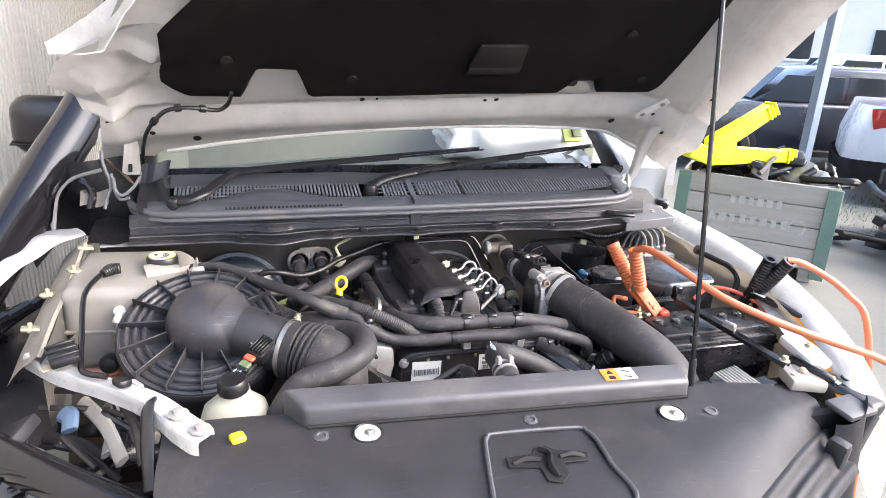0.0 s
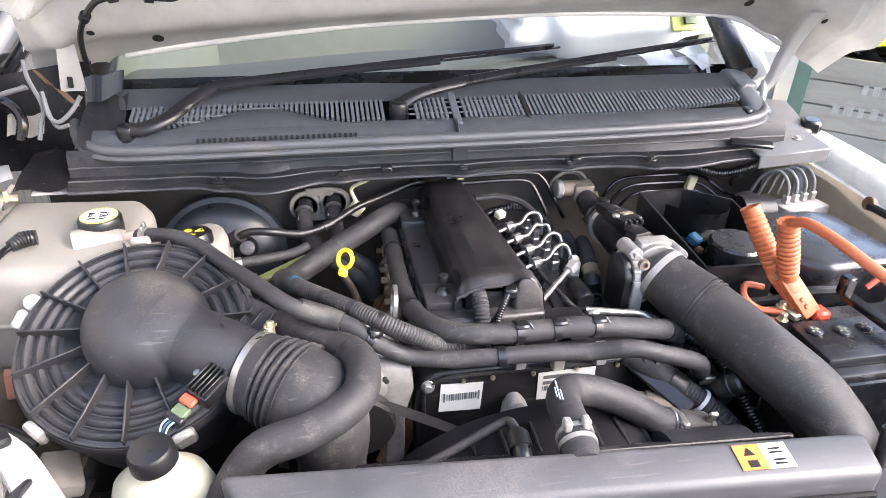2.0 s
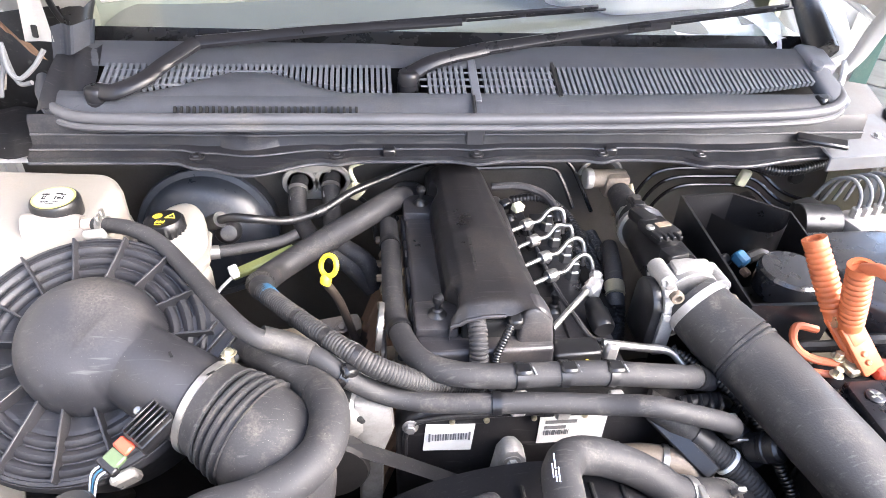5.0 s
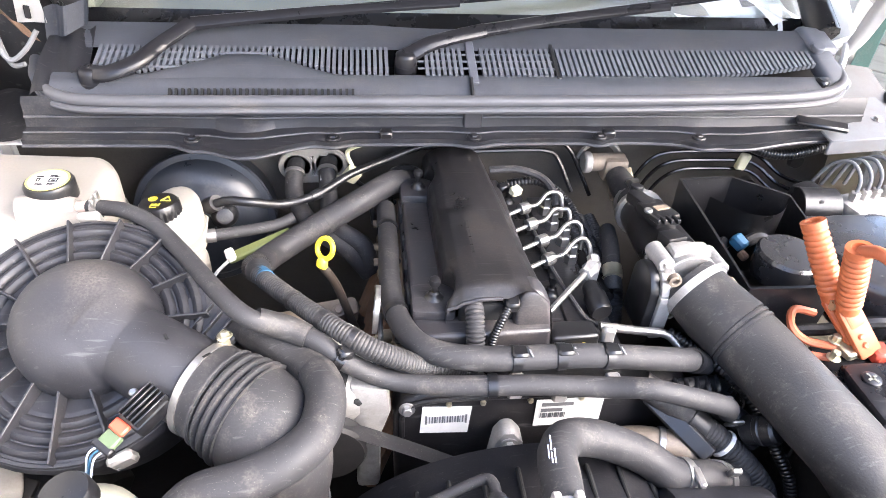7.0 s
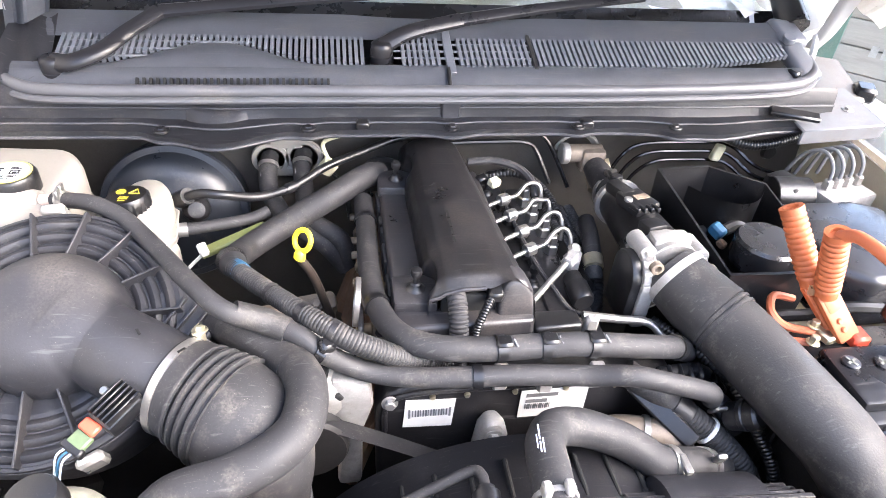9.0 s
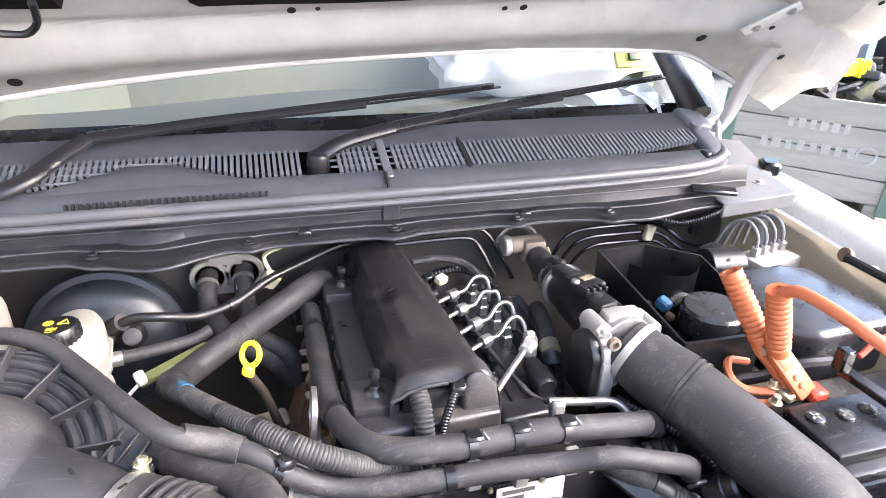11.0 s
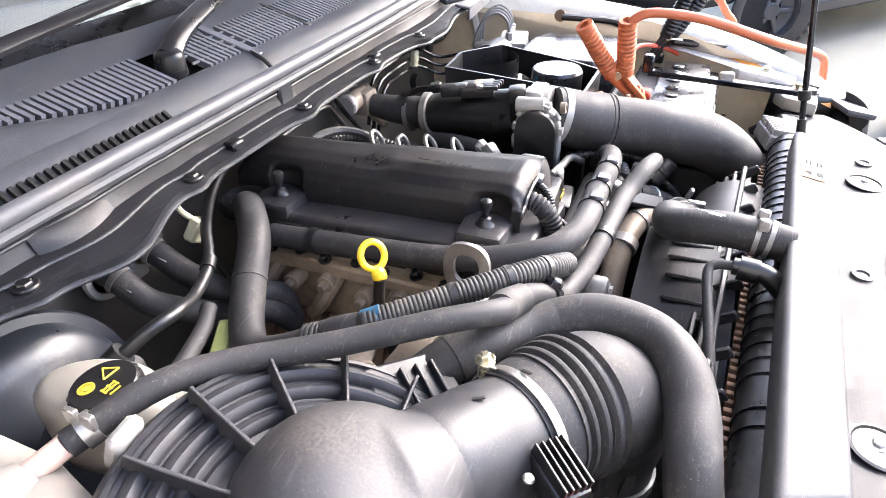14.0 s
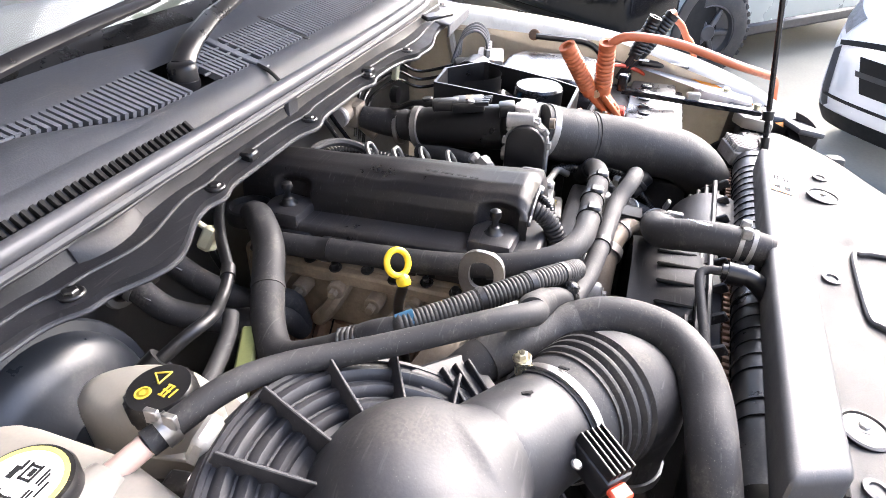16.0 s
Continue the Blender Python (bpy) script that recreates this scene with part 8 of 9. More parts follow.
# Power steering bottle
_p = thing("power_steering_bottle", (-0.51, 1.155, 0.98), "yellowed fluid bottle with black cap by the panel", "bottle")
part("bottle", lathe(bm_new(), [(0.045, 0), (0.058, 0.01), (0.060, 0.05), (0.052, 0.075), (0.036, 0.088), (0.028, 0.095), (0.026, 0.105)], Matrix.Translation((-0.505, 1.155, 1.004)) @ Matrix.Diagonal((1.05, 0.8, 1.05, 1)), 32), M_oilb, _p)
part("cap", lathe(bm_new(), [(0.027, 0), (0.030, 0.003), (0.029, 0.022), (0.026, 0.027), (0.012, 0.029), (0, 0.029)], pose(-0.506, 1.154, 1.110, 4, -4) @ Matrix.Diagonal((0.92, 0.92, 1, 1)), 28), M_blk, _p)
part("flange", box(bm_new(), (0.10, 0.03, 0.012), pose(-0.545, 1.115, 1.06, 0, 6, -30), 0.004), M_oilb, _p)

# ---- radiator, shroud ----
_r = thing("radiator", (0.05, 1.06, 0.6), "black plastic radiator tank over an aluminium core", "radiator")
RT = [(-0.358, 1.082, 1.045), (0.06, 1.058, 1.045), (0.47, 1.034, 1.045)]
part("tank", tube(bm_new(), RT, 0.034, 22, 10), M_blk, _r)
for k in range(26):
    s = 0.12 + 0.85 * k / 25
    part("tank_rib", band(bm_new(), RT, s, 0.034, 0.0035, 16, 0.0022), M_blk, _r)
part("tank_end", lathe(bm_new(), [(0.038, 0), (0.038, 0.02), (0.030, 0.026), (0, 0.027)], aim(RT[0], (-1, 0.05, 0)), 22), M_blk, _r)
part("core", box(bm_new(), (0.80, 0.05, 0.45), pose(0.055, 1.065, 0.78, 0, 0, -3.3), 0.0), M_alu, _r)
for k in range(60):
    x = -0.35 + 0.0138 * k
    b = box(bm_new(), (0.007, 0.010, 0.010), pose(x, 1.120 - 0.0575 * (x + 0.35), 1.030, 0, 0, -3.3), 0.001)
    part("crimp_tab", b, M_rusty, _r)
part("inlet", tube(bm_new(), [(-0.001, 1.055, 1.075), (-0.001, 1.060, 1.105), (0.000, 1.072, 1.116), (0.001, 1.09, 1.119)], 0.0205, 16), M_blk, _r)
part("sensor_stub", tube(bm_new(), [(-0.070, 1.066, 1.092), (-0.068, 1.095, 1.112), (-0.066, 1.130, 1.114)], [0.014, 0.012, 0.0105], 14), M_blk, _r)
part("sensor_collar", band(bm_new(), [(-0.068, 1.095, 1.112), (-0.066, 1.130, 1.114)], 0.5, 0.012, 0.022, 6, 0.003), M_blk, _r)
part("vent_hose", tube(bm_new(), [(-0.066, 1.130, 1.114), (-0.067, 1.148, 1.112), (-0.078, 1.156, 1.106), (-0.12, 1.150, 1.088), (-0.18, 1.140, 1.064), (-0.25, 1.132, 1.042), (-0.33, 1.125, 1.0)], 0.0062, 10), M_rub, _r)
_s = thing("fan_shroud", (0.02, 1.18, 0.7), "dusty black plastic fan shroud with cooling slots", "fan shroud")


def shroud(u, v):
    a = radians(12 + 156 * u)
    r = 0.285 - 0.012 * v
    return V(0.015 - r * math.cos(a) * 1.12, 1.115 + 0.125 * v, 0.775 + r * math.sin(a))


part("ring", sheet(bm_new(), shroud, 48, 6, 0.004), M_filter, _s)
part("plate", box(bm_new(), (0.78, 0.012, 0.34), pose(0.04, 1.118, 0.86, 0, 0, -3.3), 0.002), M_blk2, _s)
for k in range(10):
    u = 0.30 + 0.052 * k
    p = shroud(u, 0.55)
    a = radians(12 + 156 * u)
    b = box(bm_new(), (0.007, 0.060, 0.006), Matrix.Translation(p) @ Matrix.Rotation(math.pi / 2 - a, 4, "Y") @ Matrix.Translation((0, -0.01, 0.002)), 0.0025)
    part("slot", b, M_ink, _s)
for k in range(4):
    part("rail", box(bm_new(), (0.60, 0.008, 0.010), pose(0.03, 1.128 + 0.012 * k, 1.062 - 0.012 * k, 0, 0, -3.3), 0.002), M_blk2, _s)
for k in range(9):
    part("rib", box(bm_new(), (0.006, 0.05, 0.016), pose(-0.24 + 0.07 * k, 1.142 - 0.0575 * (0.07 * k), 1.055, -35, 0, -3), 0.002), M_blk2, _s)
part("rounded_end", lathe(bm_new(), [(0.06, 0), (0.072, 0.008), (0.072, 0.13), (0.06, 0.14), (0, 0.14)], aim((0.150, 1.118, 0.990), (1, -0.05, 0)), 36), M_filter, _s)

# Pipes low at the front of the engine
_p = thing("water_outlet", (0.25, 1.24, 0.95), "metal water outlet with ribbed hose and clamps", "pipe")
part("pipe_collar", band(bm_new(), [(0.02, 1.276, 0.905), (0.09, 1.280, 0.955), (0.15, 1.276, 0.988), (0.20, 1.265, 0.995)], 0.66, 0.0205, 0.016, 6, 0.005), M_alu, _p)
part("steel_pipe", tube(bm_new(), [(0.02, 1.276, 0.905), (0.09, 1.280, 0.955), (0.15, 1.276, 0.988), (0.20, 1.265, 0.995), (0.235, 1.25, 0.99), (0.26, 1.23, 0.96)], 0.021, 18), M_valve, _p)
part("clamp", band(bm_new(), [(0.02, 1.276, 0.905), (0.09, 1.280, 0.955), (0.15, 1.276, 0.988), (0.20, 1.265, 0.995), (0.235, 1.25, 0.99), (0.26, 1.23, 0.96)], 0.62, 0.0215, 0.008), M_steel, _p)
HR = [(0.175, 1.318, 1.062), (0.205, 1.300, 1.048), (0.239, 1.281, 1.030), (0.287, 1.255, 1.000), (0.320, 1.228, 0.975), (0.341, 1.205, 0.945), (0.355, 1.17, 0.88)]
part("ribbed_hose", tube(bm_new(), HR, 0.0190, 18, 6, ribs=(0.0058, 0.0011)), M_rub2, _p)
part("tape", tube(bm_new(), HR[:3], 0.0195, 14, 6), M_rub2, _p)
part("loom_tray", box(bm_new(), (0.11, 0.026, 0.022), aim((0.222, 1.272, 1.025), (-0.3, -0.6, 0.6), 0) @ Matrix.Rotation(radians(-30), 4, "Z"), 0.003), M_blk, _p)
part("spring_clamp", band(bm_new(), [(0.245, 1.199, 1.006), (0.28, 1.21, 0.98)], 0.4, 0.0238, 0.014, 6, 0.0015), M_steel, _p)
part("clamp_ear", box(bm_new(), (0.014, 0.008, 0.020), pose(0.262, 1.19, 1.032, 20), 0.002), M_steel, _p)
_sc = part("side_connector", cyl(bm_new(), 0.020, 0.05, aim((0.315, 1.262, 1.02), (0.4, -0.5, 0.6)), 18, 0.004), M_blk, _p)
part("clamp_ring", cyl(bm_new(), 0.022, 0.010, aim((0.325, 1.250, 1.035), (0.4, -0.5, 0.6)), 18, 0.002), M_blk, _sc)
part("wire_clamp", box(bm_new(), (0.018, 0.006, 0.028), pose(0.295, 1.262, 1.035, 30, 0, 0), 0.002), M_steel, _p)
part("tape", tube(bm_new(), [(0.236, 1.283, 1.032), (0.256, 1.272, 1.019)], 0.0212, 14), M_blk2, _p)
part("white_tie", band(bm_new(), HR, 0.50, 0.0195, 0.006), M_print, _p)
for k in range(5):
    b = box(bm_new(), (0.007, 0.03, 0.03), pose(0.215 + 0.018 * k, 1.30 + 0.004 * k, 1.062 - 0.004 * k, 0, 10, -12), 0.003)
    part("loom_ring", b, M_blk, _p)
part("loom", tube(bm_new(), [(0.19, 1.30, 1.062), (0.25, 1.315, 1.055), (0.30, 1.325, 1.04), (0.34, 1.32, 1.0)], 0.012, 10), M_blk, _p)
part("loom", tube(bm_new(), [(0.245, 1.40, 1.075), (0.29, 1.345, 1.07), (0.325, 1.288, 1.055), (0.358, 1.237, 1.0), (0.381, 1.206, 0.95), (0.39, 1.18, 0.86)], 0.0092, 10, ribs=(0.006, 0.0014)), M_blk, _p)
part("side_pipe", tube(bm_new(), [(0.285, 1.30, 1.03), (0.315, 1.275, 1.02), (0.33, 1.26, 0.99)], 0.017, 14), M_blk, _p)
part("side_clamp", box(bm_new(), (0.02, 0.016, 0.03), (0.29, 1.285, 1.045), 0.004), M_resv, _p)
for p in ((0.05, 1.295, 1.085), (0.12, 1.297, 1.085), (-0.01, 1.30, 1.09)):
    part("pipe_bracket", box(bm_new(), (0.02, 0.016, 0.04), p, 0.003), M_alu, _p)

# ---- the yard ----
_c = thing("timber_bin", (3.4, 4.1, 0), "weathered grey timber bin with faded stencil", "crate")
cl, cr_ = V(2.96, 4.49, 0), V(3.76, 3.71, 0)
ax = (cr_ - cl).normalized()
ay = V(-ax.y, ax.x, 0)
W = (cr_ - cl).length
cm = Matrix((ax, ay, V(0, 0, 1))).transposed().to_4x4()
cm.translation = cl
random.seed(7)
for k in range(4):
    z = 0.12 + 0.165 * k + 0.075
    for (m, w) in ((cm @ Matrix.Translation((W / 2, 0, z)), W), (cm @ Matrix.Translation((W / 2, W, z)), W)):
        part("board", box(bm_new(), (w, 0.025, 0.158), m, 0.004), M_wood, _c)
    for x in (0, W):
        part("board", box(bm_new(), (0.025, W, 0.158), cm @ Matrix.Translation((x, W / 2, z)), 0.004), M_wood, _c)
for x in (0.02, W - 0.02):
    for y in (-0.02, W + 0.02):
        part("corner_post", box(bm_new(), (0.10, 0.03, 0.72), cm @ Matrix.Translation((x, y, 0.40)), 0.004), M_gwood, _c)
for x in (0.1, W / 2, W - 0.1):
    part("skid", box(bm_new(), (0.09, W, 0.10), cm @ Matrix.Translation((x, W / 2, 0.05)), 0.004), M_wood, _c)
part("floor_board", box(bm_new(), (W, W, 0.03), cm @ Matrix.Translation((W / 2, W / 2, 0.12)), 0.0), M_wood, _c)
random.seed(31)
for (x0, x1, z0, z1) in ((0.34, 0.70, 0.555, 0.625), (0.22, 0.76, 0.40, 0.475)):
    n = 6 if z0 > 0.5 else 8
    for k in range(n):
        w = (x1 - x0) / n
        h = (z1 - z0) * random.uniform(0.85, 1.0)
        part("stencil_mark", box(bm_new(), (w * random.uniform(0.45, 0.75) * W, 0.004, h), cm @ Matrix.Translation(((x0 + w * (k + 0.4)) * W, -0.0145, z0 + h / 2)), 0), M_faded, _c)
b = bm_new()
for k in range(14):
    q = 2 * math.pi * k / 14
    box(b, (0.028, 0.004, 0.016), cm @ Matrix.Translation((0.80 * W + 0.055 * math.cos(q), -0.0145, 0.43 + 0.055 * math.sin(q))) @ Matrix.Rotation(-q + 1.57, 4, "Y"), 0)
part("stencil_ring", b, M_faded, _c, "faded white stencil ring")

_y = thing("yellow_frame", (3.6, 4.3, 0.7), "fluorescent yellow steel arm lying on the scrap", "steel frame")
ym = Matrix(((1, 0, 0, 0), (0, 0, 1, 4.28), (0, 1, 0, 0), (0, 0, 0, 1)))
yk = part("fork_plate", prism(bm_new(), [(3.03, 0.84), (3.86, 0.858), (3.82, 0.950), (3.27, 0.985), (3.25, 1.02), (3.60, 1.243), (3.50, 1.322), (3.00, 1.05)], 0.09, ym, 0.008), M_yelp, _y)
part("end_block", box(bm_new(), (0.20, 0.16, 0.13), pose(2.93, 4.34, 0.945, 0, 18, 0), 0.01), M_yelp, _y)
for x, z, ry in ((3.82, 0.903, -2), (3.535, 1.270, -34)):
    for k in range(3):
        part("collar", box(bm_new(), (0.022, 0.12, 0.115), pose(x, 4.325, z, 0, ry) @ Matrix.Translation((0.034 * k - 0.03, 0, 0)), 0.006), M_yelp, yk)
for q0, q1 in (((2.95, 4.55, 0.98), (3.35, 4.60, 1.25)), ((2.90, 4.62, 0.93), (3.30, 4.70, 1.16))):
    part("strut", tube(bm_new(), [q0, Vector(q0).lerp(Vector(q1), 0.5) + V(0, 0, 0.02), q1], 0.035, 8), M_yelp, _y)
_s = thing("scrap_parts", (3.7, 4.4, 0.6), "heap of black car scrap filling the timber bin", "scrap")
random.seed(21)
for k in range(46):
    c = cm @ V(random.uniform(0.06, W - 0.05), random.uniform(0.1, W - 0.1), random.uniform(0.62, 0.84))
    b = bm_new()
    if k % 4 == 0:
        q = [c + V(random.uniform(-0.25, 0.25), random.uniform(-0.25, 0.25), random.uniform(-0.05, 0.1)) for _ in range(4)]
        tube(b, q, random.uniform(0.01, 0.03), 8)
    else:
        box(b, (random.uniform(0.08, 0.32), random.uniform(0.06, 0.22), random.uniform(0.03, 0.12)), Matrix.Translation(c) @ Euler((random.uniform(-0.7, 0.7), random.uniform(-0.7, 0.7), random.uniform(0, 3))).to_matrix().to_4x4(), 0.02, 2)
    part("scrap_piece", b, random.choice([M_blk, M_trim, M_blk2, M_pit, M_alu, M_trim]), _s)
_d = thing("drum", (2.75, 4.75, 0), "grey plastic drum behind the bin", "drum")
part("barrel", lathe(bm_new(), [(0.24, 0), (0.26, 0.03), (0.25, 0.2), (0.26, 0.4), (0.25, 0.6), (0.26, 0.76), (0.23, 0.8), (0, 0.8)], Matrix.Translation((2.75, 4.85, 0)), 28), M_roof, _d)
_d = thing("axle_scrap", (5.1, 4.2, 0), "rusty axle parts lying on the yard", "scrap")
random.seed(5)
for k in range(14):
    c = V(random.uniform(4.85, 5.5), random.uniform(3.95, 4.6), random.uniform(0.06, 0.28))
    b = bm_new()
    if k % 2:
        q = [c, c + V(random.uniform(-0.4, 0.4), random.uniform(-0.4, 0.4), 0.02), c + V(random.uniform(-0.6, 0.6), random.uniform(-0.6, 0.6), random.uniform(-0.02, 0.15))]
        tube(b, q, random.uniform(0.02, 0.05), 10)
    else:
        box(b, (random.uniform(0.10, 0.26), random.uniform(0.06, 0.14), random.uniform(0.04, 0.09)), Matrix.Translation(c) @ Euler((0.2, 0.2, random.uniform(0, 3))).to_matrix().to_4x4(), 0.02, 2)
    part("part", b, random.choice([M_valve, M_pit, M_alu, M_trim]), _d)


def wheel_part(parent, p, r, w, facing, knob=True):
    """A road wheel whose axle runs along facing."""
    m = aim(p, facing)
    b = lathe(bm_new(), [(r * 0.60, -w / 2), (r * 0.88, -w / 2), (r * 0.97, -w * 0.40), (r * 0.975, 0), (r * 0.97, w * 0.40), (r * 0.88, w / 2), (r * 0.60, w / 2), (r * 0.58, 0)], m, 40)
    if knob:
        for k in range(36):
            a = 2 * math.pi * k / 36
            for s in (-1, 1):
                box(b, (r * 0.07, r * 0.10, w * 0.36), m @ Matrix.Rotation(a + 0.05 * s, 4, "Z") @ Matrix.Translation((r * 0.975, 0, s * w * 0.27)), 0.004)
    ty = part("tyre", b, M_tyre, parent)
    b = lathe(bm_new(), [(r * 0.60, -w * 0.3), (r * 0.62, w * 0.46), (r * 0.57, w * 0.48), (r * 0.54, w * 0.3), (r * 0.2, w * 0.18), (0, w * 0.2)], m, 32)
    part("rim", b, M_rim, ty)
    for k in range(6):
        b = box(bm_new(), (r * 0.40, r * 0.11, 0.03), m @ Matrix.Rotation(2 * math.pi * k / 6, 4, "Z") @ Matrix.Translation((r * 0.34, 0, w * 0.34)) @ Matrix.Rotation(radians(10), 4, "Y"), 0.008)
        part("spoke", b, M_rim, ty)
    part("hub", cyl(bm_new(), r * 0.17, 0.04, m @ Matrix.Translation((0, 0, w * 0.30)), 18, 0.006), M_rim, ty)
    return ty


def end_point(s, L, Wd, top, a, z, out=0.0):
    """A point of a car's rounded end: a runs round it in degrees, s is 1 in front and -1 behind."""
    q = radians(max(-90.0, min(90.0, a)))
    n = 0.42
    x = L - 0.50 + (0.50 + out) * math.cos(q) ** n - 0.018 * max(0.0, abs(a) - 90)
    y = math.copysign((Wd + out) * abs(math.sin(q)) ** n, q)
    lean = 0.30 * max(0.0, (z - 0.62) / max(0.2, top - 0.62)) ** 2 if s > 0 else 0.10 * max(0.0, (z - 0.8) / 0.4)
    lean += 0.10 * max(0.0, (0.40 - z) / 0.24) ** 2
    return V(s * (x - lean * (0.3 + 0.7 * math.cos(q) ** n)), y * (1 - 0.04 * max(0.0, (0.40 - z) / 0.24) ** 2), z)


def end_patch(m, s, L, Wd, top, quad, out):
    """A four-cornered piece lying on a car's rounded end; corners are (degrees round, height)."""
    q = [Vector(k) for k in quad]

    def f(u, v):
        p = q[0].lerp(q[1], u).lerp(q[3].lerp(q[2], u), v)
        return m @ end_point(s, L, Wd, top, p.x, p.y, out)

    return sheet(bm_new(), f, 16, 8, 0.008)


def car(name, label, x, y, rz, length, width, height, paint, hood_h, kind="suv", r=0.36, wrap=False, steer=0, nose=False, tail=False):
    """A parked car: body from side outline, glasshouse, arches, wheels, lamps. It faces local +x."""
    c = thing(name, (x, y, 0), label, "car", "parked cars")
    m = pose(x, y, 0, 0, 0, rz)
    L, Wd = length / 2, width / 2
    sill = 0.30
    f0, r0 = (L - 0.48 if nose else L), (L - 0.40 if tail else L)
    side = [(-r0, 0.45), (-r0 + 0.04, hood_h * 0.98), (-r0 + 0.12, hood_h), (L - 1.0, hood_h), (f0 - 0.15, hood_h - 0.14 * (not nose)), (f0, hood_h - 0.30), (f0, 0.42), (f0 - 0.1, sill), (-r0 + 0.1, sill)]
    xz = Matrix(((1, 0, 0, 0), (0, 0, 1, -Wd), (0, 1, 0, 0), (0, 0, 0, 1)))
    part("body", prism(bm_new(), side, width, m @ xz, 0.06, 3), paint, c)
    if kind == "pickup":
        cab = [(-0.55, hood_h - 0.02), (-0.50, height - 0.04), (-0.35, height), (0.55, height), (0.70, height - 0.05), (L - 1.05, hood_h - 0.02)]
    else:
        b0 = -L + (0.45 if tail else 0.10)
        cab = [(b0, hood_h - 0.02), (b0 + 0.18, height - 0.08), (b0 + 0.4, height), (0.3, height), (0.5, height - 0.05), (L - 1.1, hood_h - 0.02)]
    nar = 0.86
    xz2 = Matrix(((1, 0, 0, 0), (0, 0, 1, -Wd * nar), (0, 1, 0, 0), (0, 0, 0, 1)))
    part("cabin", prism(bm_new(), cab, width * nar, m @ xz2, 0.07, 3), paint, c)
    x0, x1 = cab[1][0] + 0.10, cab[-1][0] - 0.30
    zc, zt = hood_h + 0.02, height - 0.12
    for s in (-1, 1):
        n = 3
        for k in range(n):
            a, d = x0 + (x1 - x0) * k / n + 0.03, x0 + (x1 - x0) * (k + 1) / n - 0.03
            lean = 0.35 * (k == n - 1)
            pl = [(a, zc), (d + lean * 0.5, zc), (d - lean * 0.4, zt), (a + 0.05 * (k == 0), zt)]
            part("side_window", prism(bm_new(), pl, 0.012, m @ Matrix.Translation((0, s * (Wd * nar + 0.002) - 0.006, 0)) @ Matrix(((1, 0, 0, 0), (0, 0, 1, 0), (0, 1, 0, 0), (0, 0, 0, 1))), 0.003), M_dglass, c)
        for wx in (-L + 0.85, L - 0.85):
            arch = lathe(bm_new(), [(r * 0.95, 0), (r * 1.22, 0), (r * 1.24, 0.02), (r * 1.10, 0.03), (r * 0.95, 0.02), (r * 0.95, 0)], m @ Matrix.Translation((wx, s * Wd, r)) @ Matrix.Rotation(radians(-90 * s), 4, "X"), 36)
            part("arch", arch, M_trim, c)
            part("arch_well", cyl(bm_new(), r * 1.1, 0.012, m @ Matrix.Translation((wx, s * Wd, r)) @ Matrix.Rotation(radians(-90 * s), 4, "X"), 32), M_ink, c)
            wheel_part(c, m @ V(wx, s * (Wd - 0.07), r), r, 0.24, m.to_3x3() @ Matrix.Rotation(radians(steer * (wx > 0)), 3, "Z") @ V(0, s, 0), wrap)
        part("sill", box(bm_new(), (length - 2.4, 0.10, 0.10), m @ Matrix.Translation((0, s * (Wd - 0.02), sill + 0.02)), 0.02), M_trim, c)
        if tail:
            part("tail_lamp", end_patch(m, -1, L, Wd, hood_h, [(62 * s, hood_h + 0.03), (112 * s, hood_h + 0.07), (112 * s, hood_h - 0.06), (78 * s, hood_h - 0.20)], 0.012), M_lamp, c)
        else:
            part("tail_lamp", box(bm_new(), (0.05, 0.16, 0.34), m @ Matrix.Translation((-L - 0.002, s * (Wd - 0.13), hood_h - 0.16)), 0.015, 2), M_lamp, c)
        if nose:
            part("front_lamp", end_patch(m, 1, L, Wd, hood_h, [(30 * s, hood_h - 0.20), (78 * s, hood_h - 0.06), (80 * s, hood_h - 0.16), (40 * s, hood_h - 0.30)], 0.006), M_alu, c)
        else:
            part("front_lamp", box(bm_new(), (0.05, 0.30, 0.15), m @ Matrix.Translation((L - 0.03, s * (Wd - 0.22), hood_h - 0.34)), 0.02, 2), M_alu, c)
            part("indicator", box(bm_new(), (0.10, 0.03, 0.07), m @ Matrix.Translation((L - 0.10, s * (Wd - 0.005), hood_h - 0.36)), 0.01), M_amber, c)
    for on, s, b0, b1 in ((nose, 1, 0.16, hood_h), (tail, -1, 0.52, hood_h + 0.07)):
        if on:
            part("end_panel", sheet(bm_new(), lambda u, v: m @ end_point(s, L, Wd, hood_h, -100 + 200 * u, b0 + (b1 - b0) * v), 64, 16, 0.004), paint, c)
    if tail:
        part("rear_bumper", sheet(bm_new(), lambda u, v: m @ end_point(-1, L + 0.05, Wd + 0.01, hood_h, -97 + 194 * u, 0.28 + 0.26 * v), 48, 6, 0.006), M_trim, c)
    if not nose:
        part("front_bumper", box(bm_new(), (0.16, width * 0.98, 0.26), m @ Matrix.Translation((L + 0.02, 0, 0.50)), 0.05, 3), M_trim, c)
        part("lower_grille", box(bm_new(), (0.06, width * 0.55, 0.12), m @ Matrix.Translation((L + 0.085, 0, 0.46)), 0.02), M_ink, c)
    if not tail:
        part("rear_bumper", box(bm_new(), (0.16, width * 0.98, 0.24), m @ Matrix.Translation((-L - 0.02, 0, 0.48)), 0.05, 3), M_trim, c)
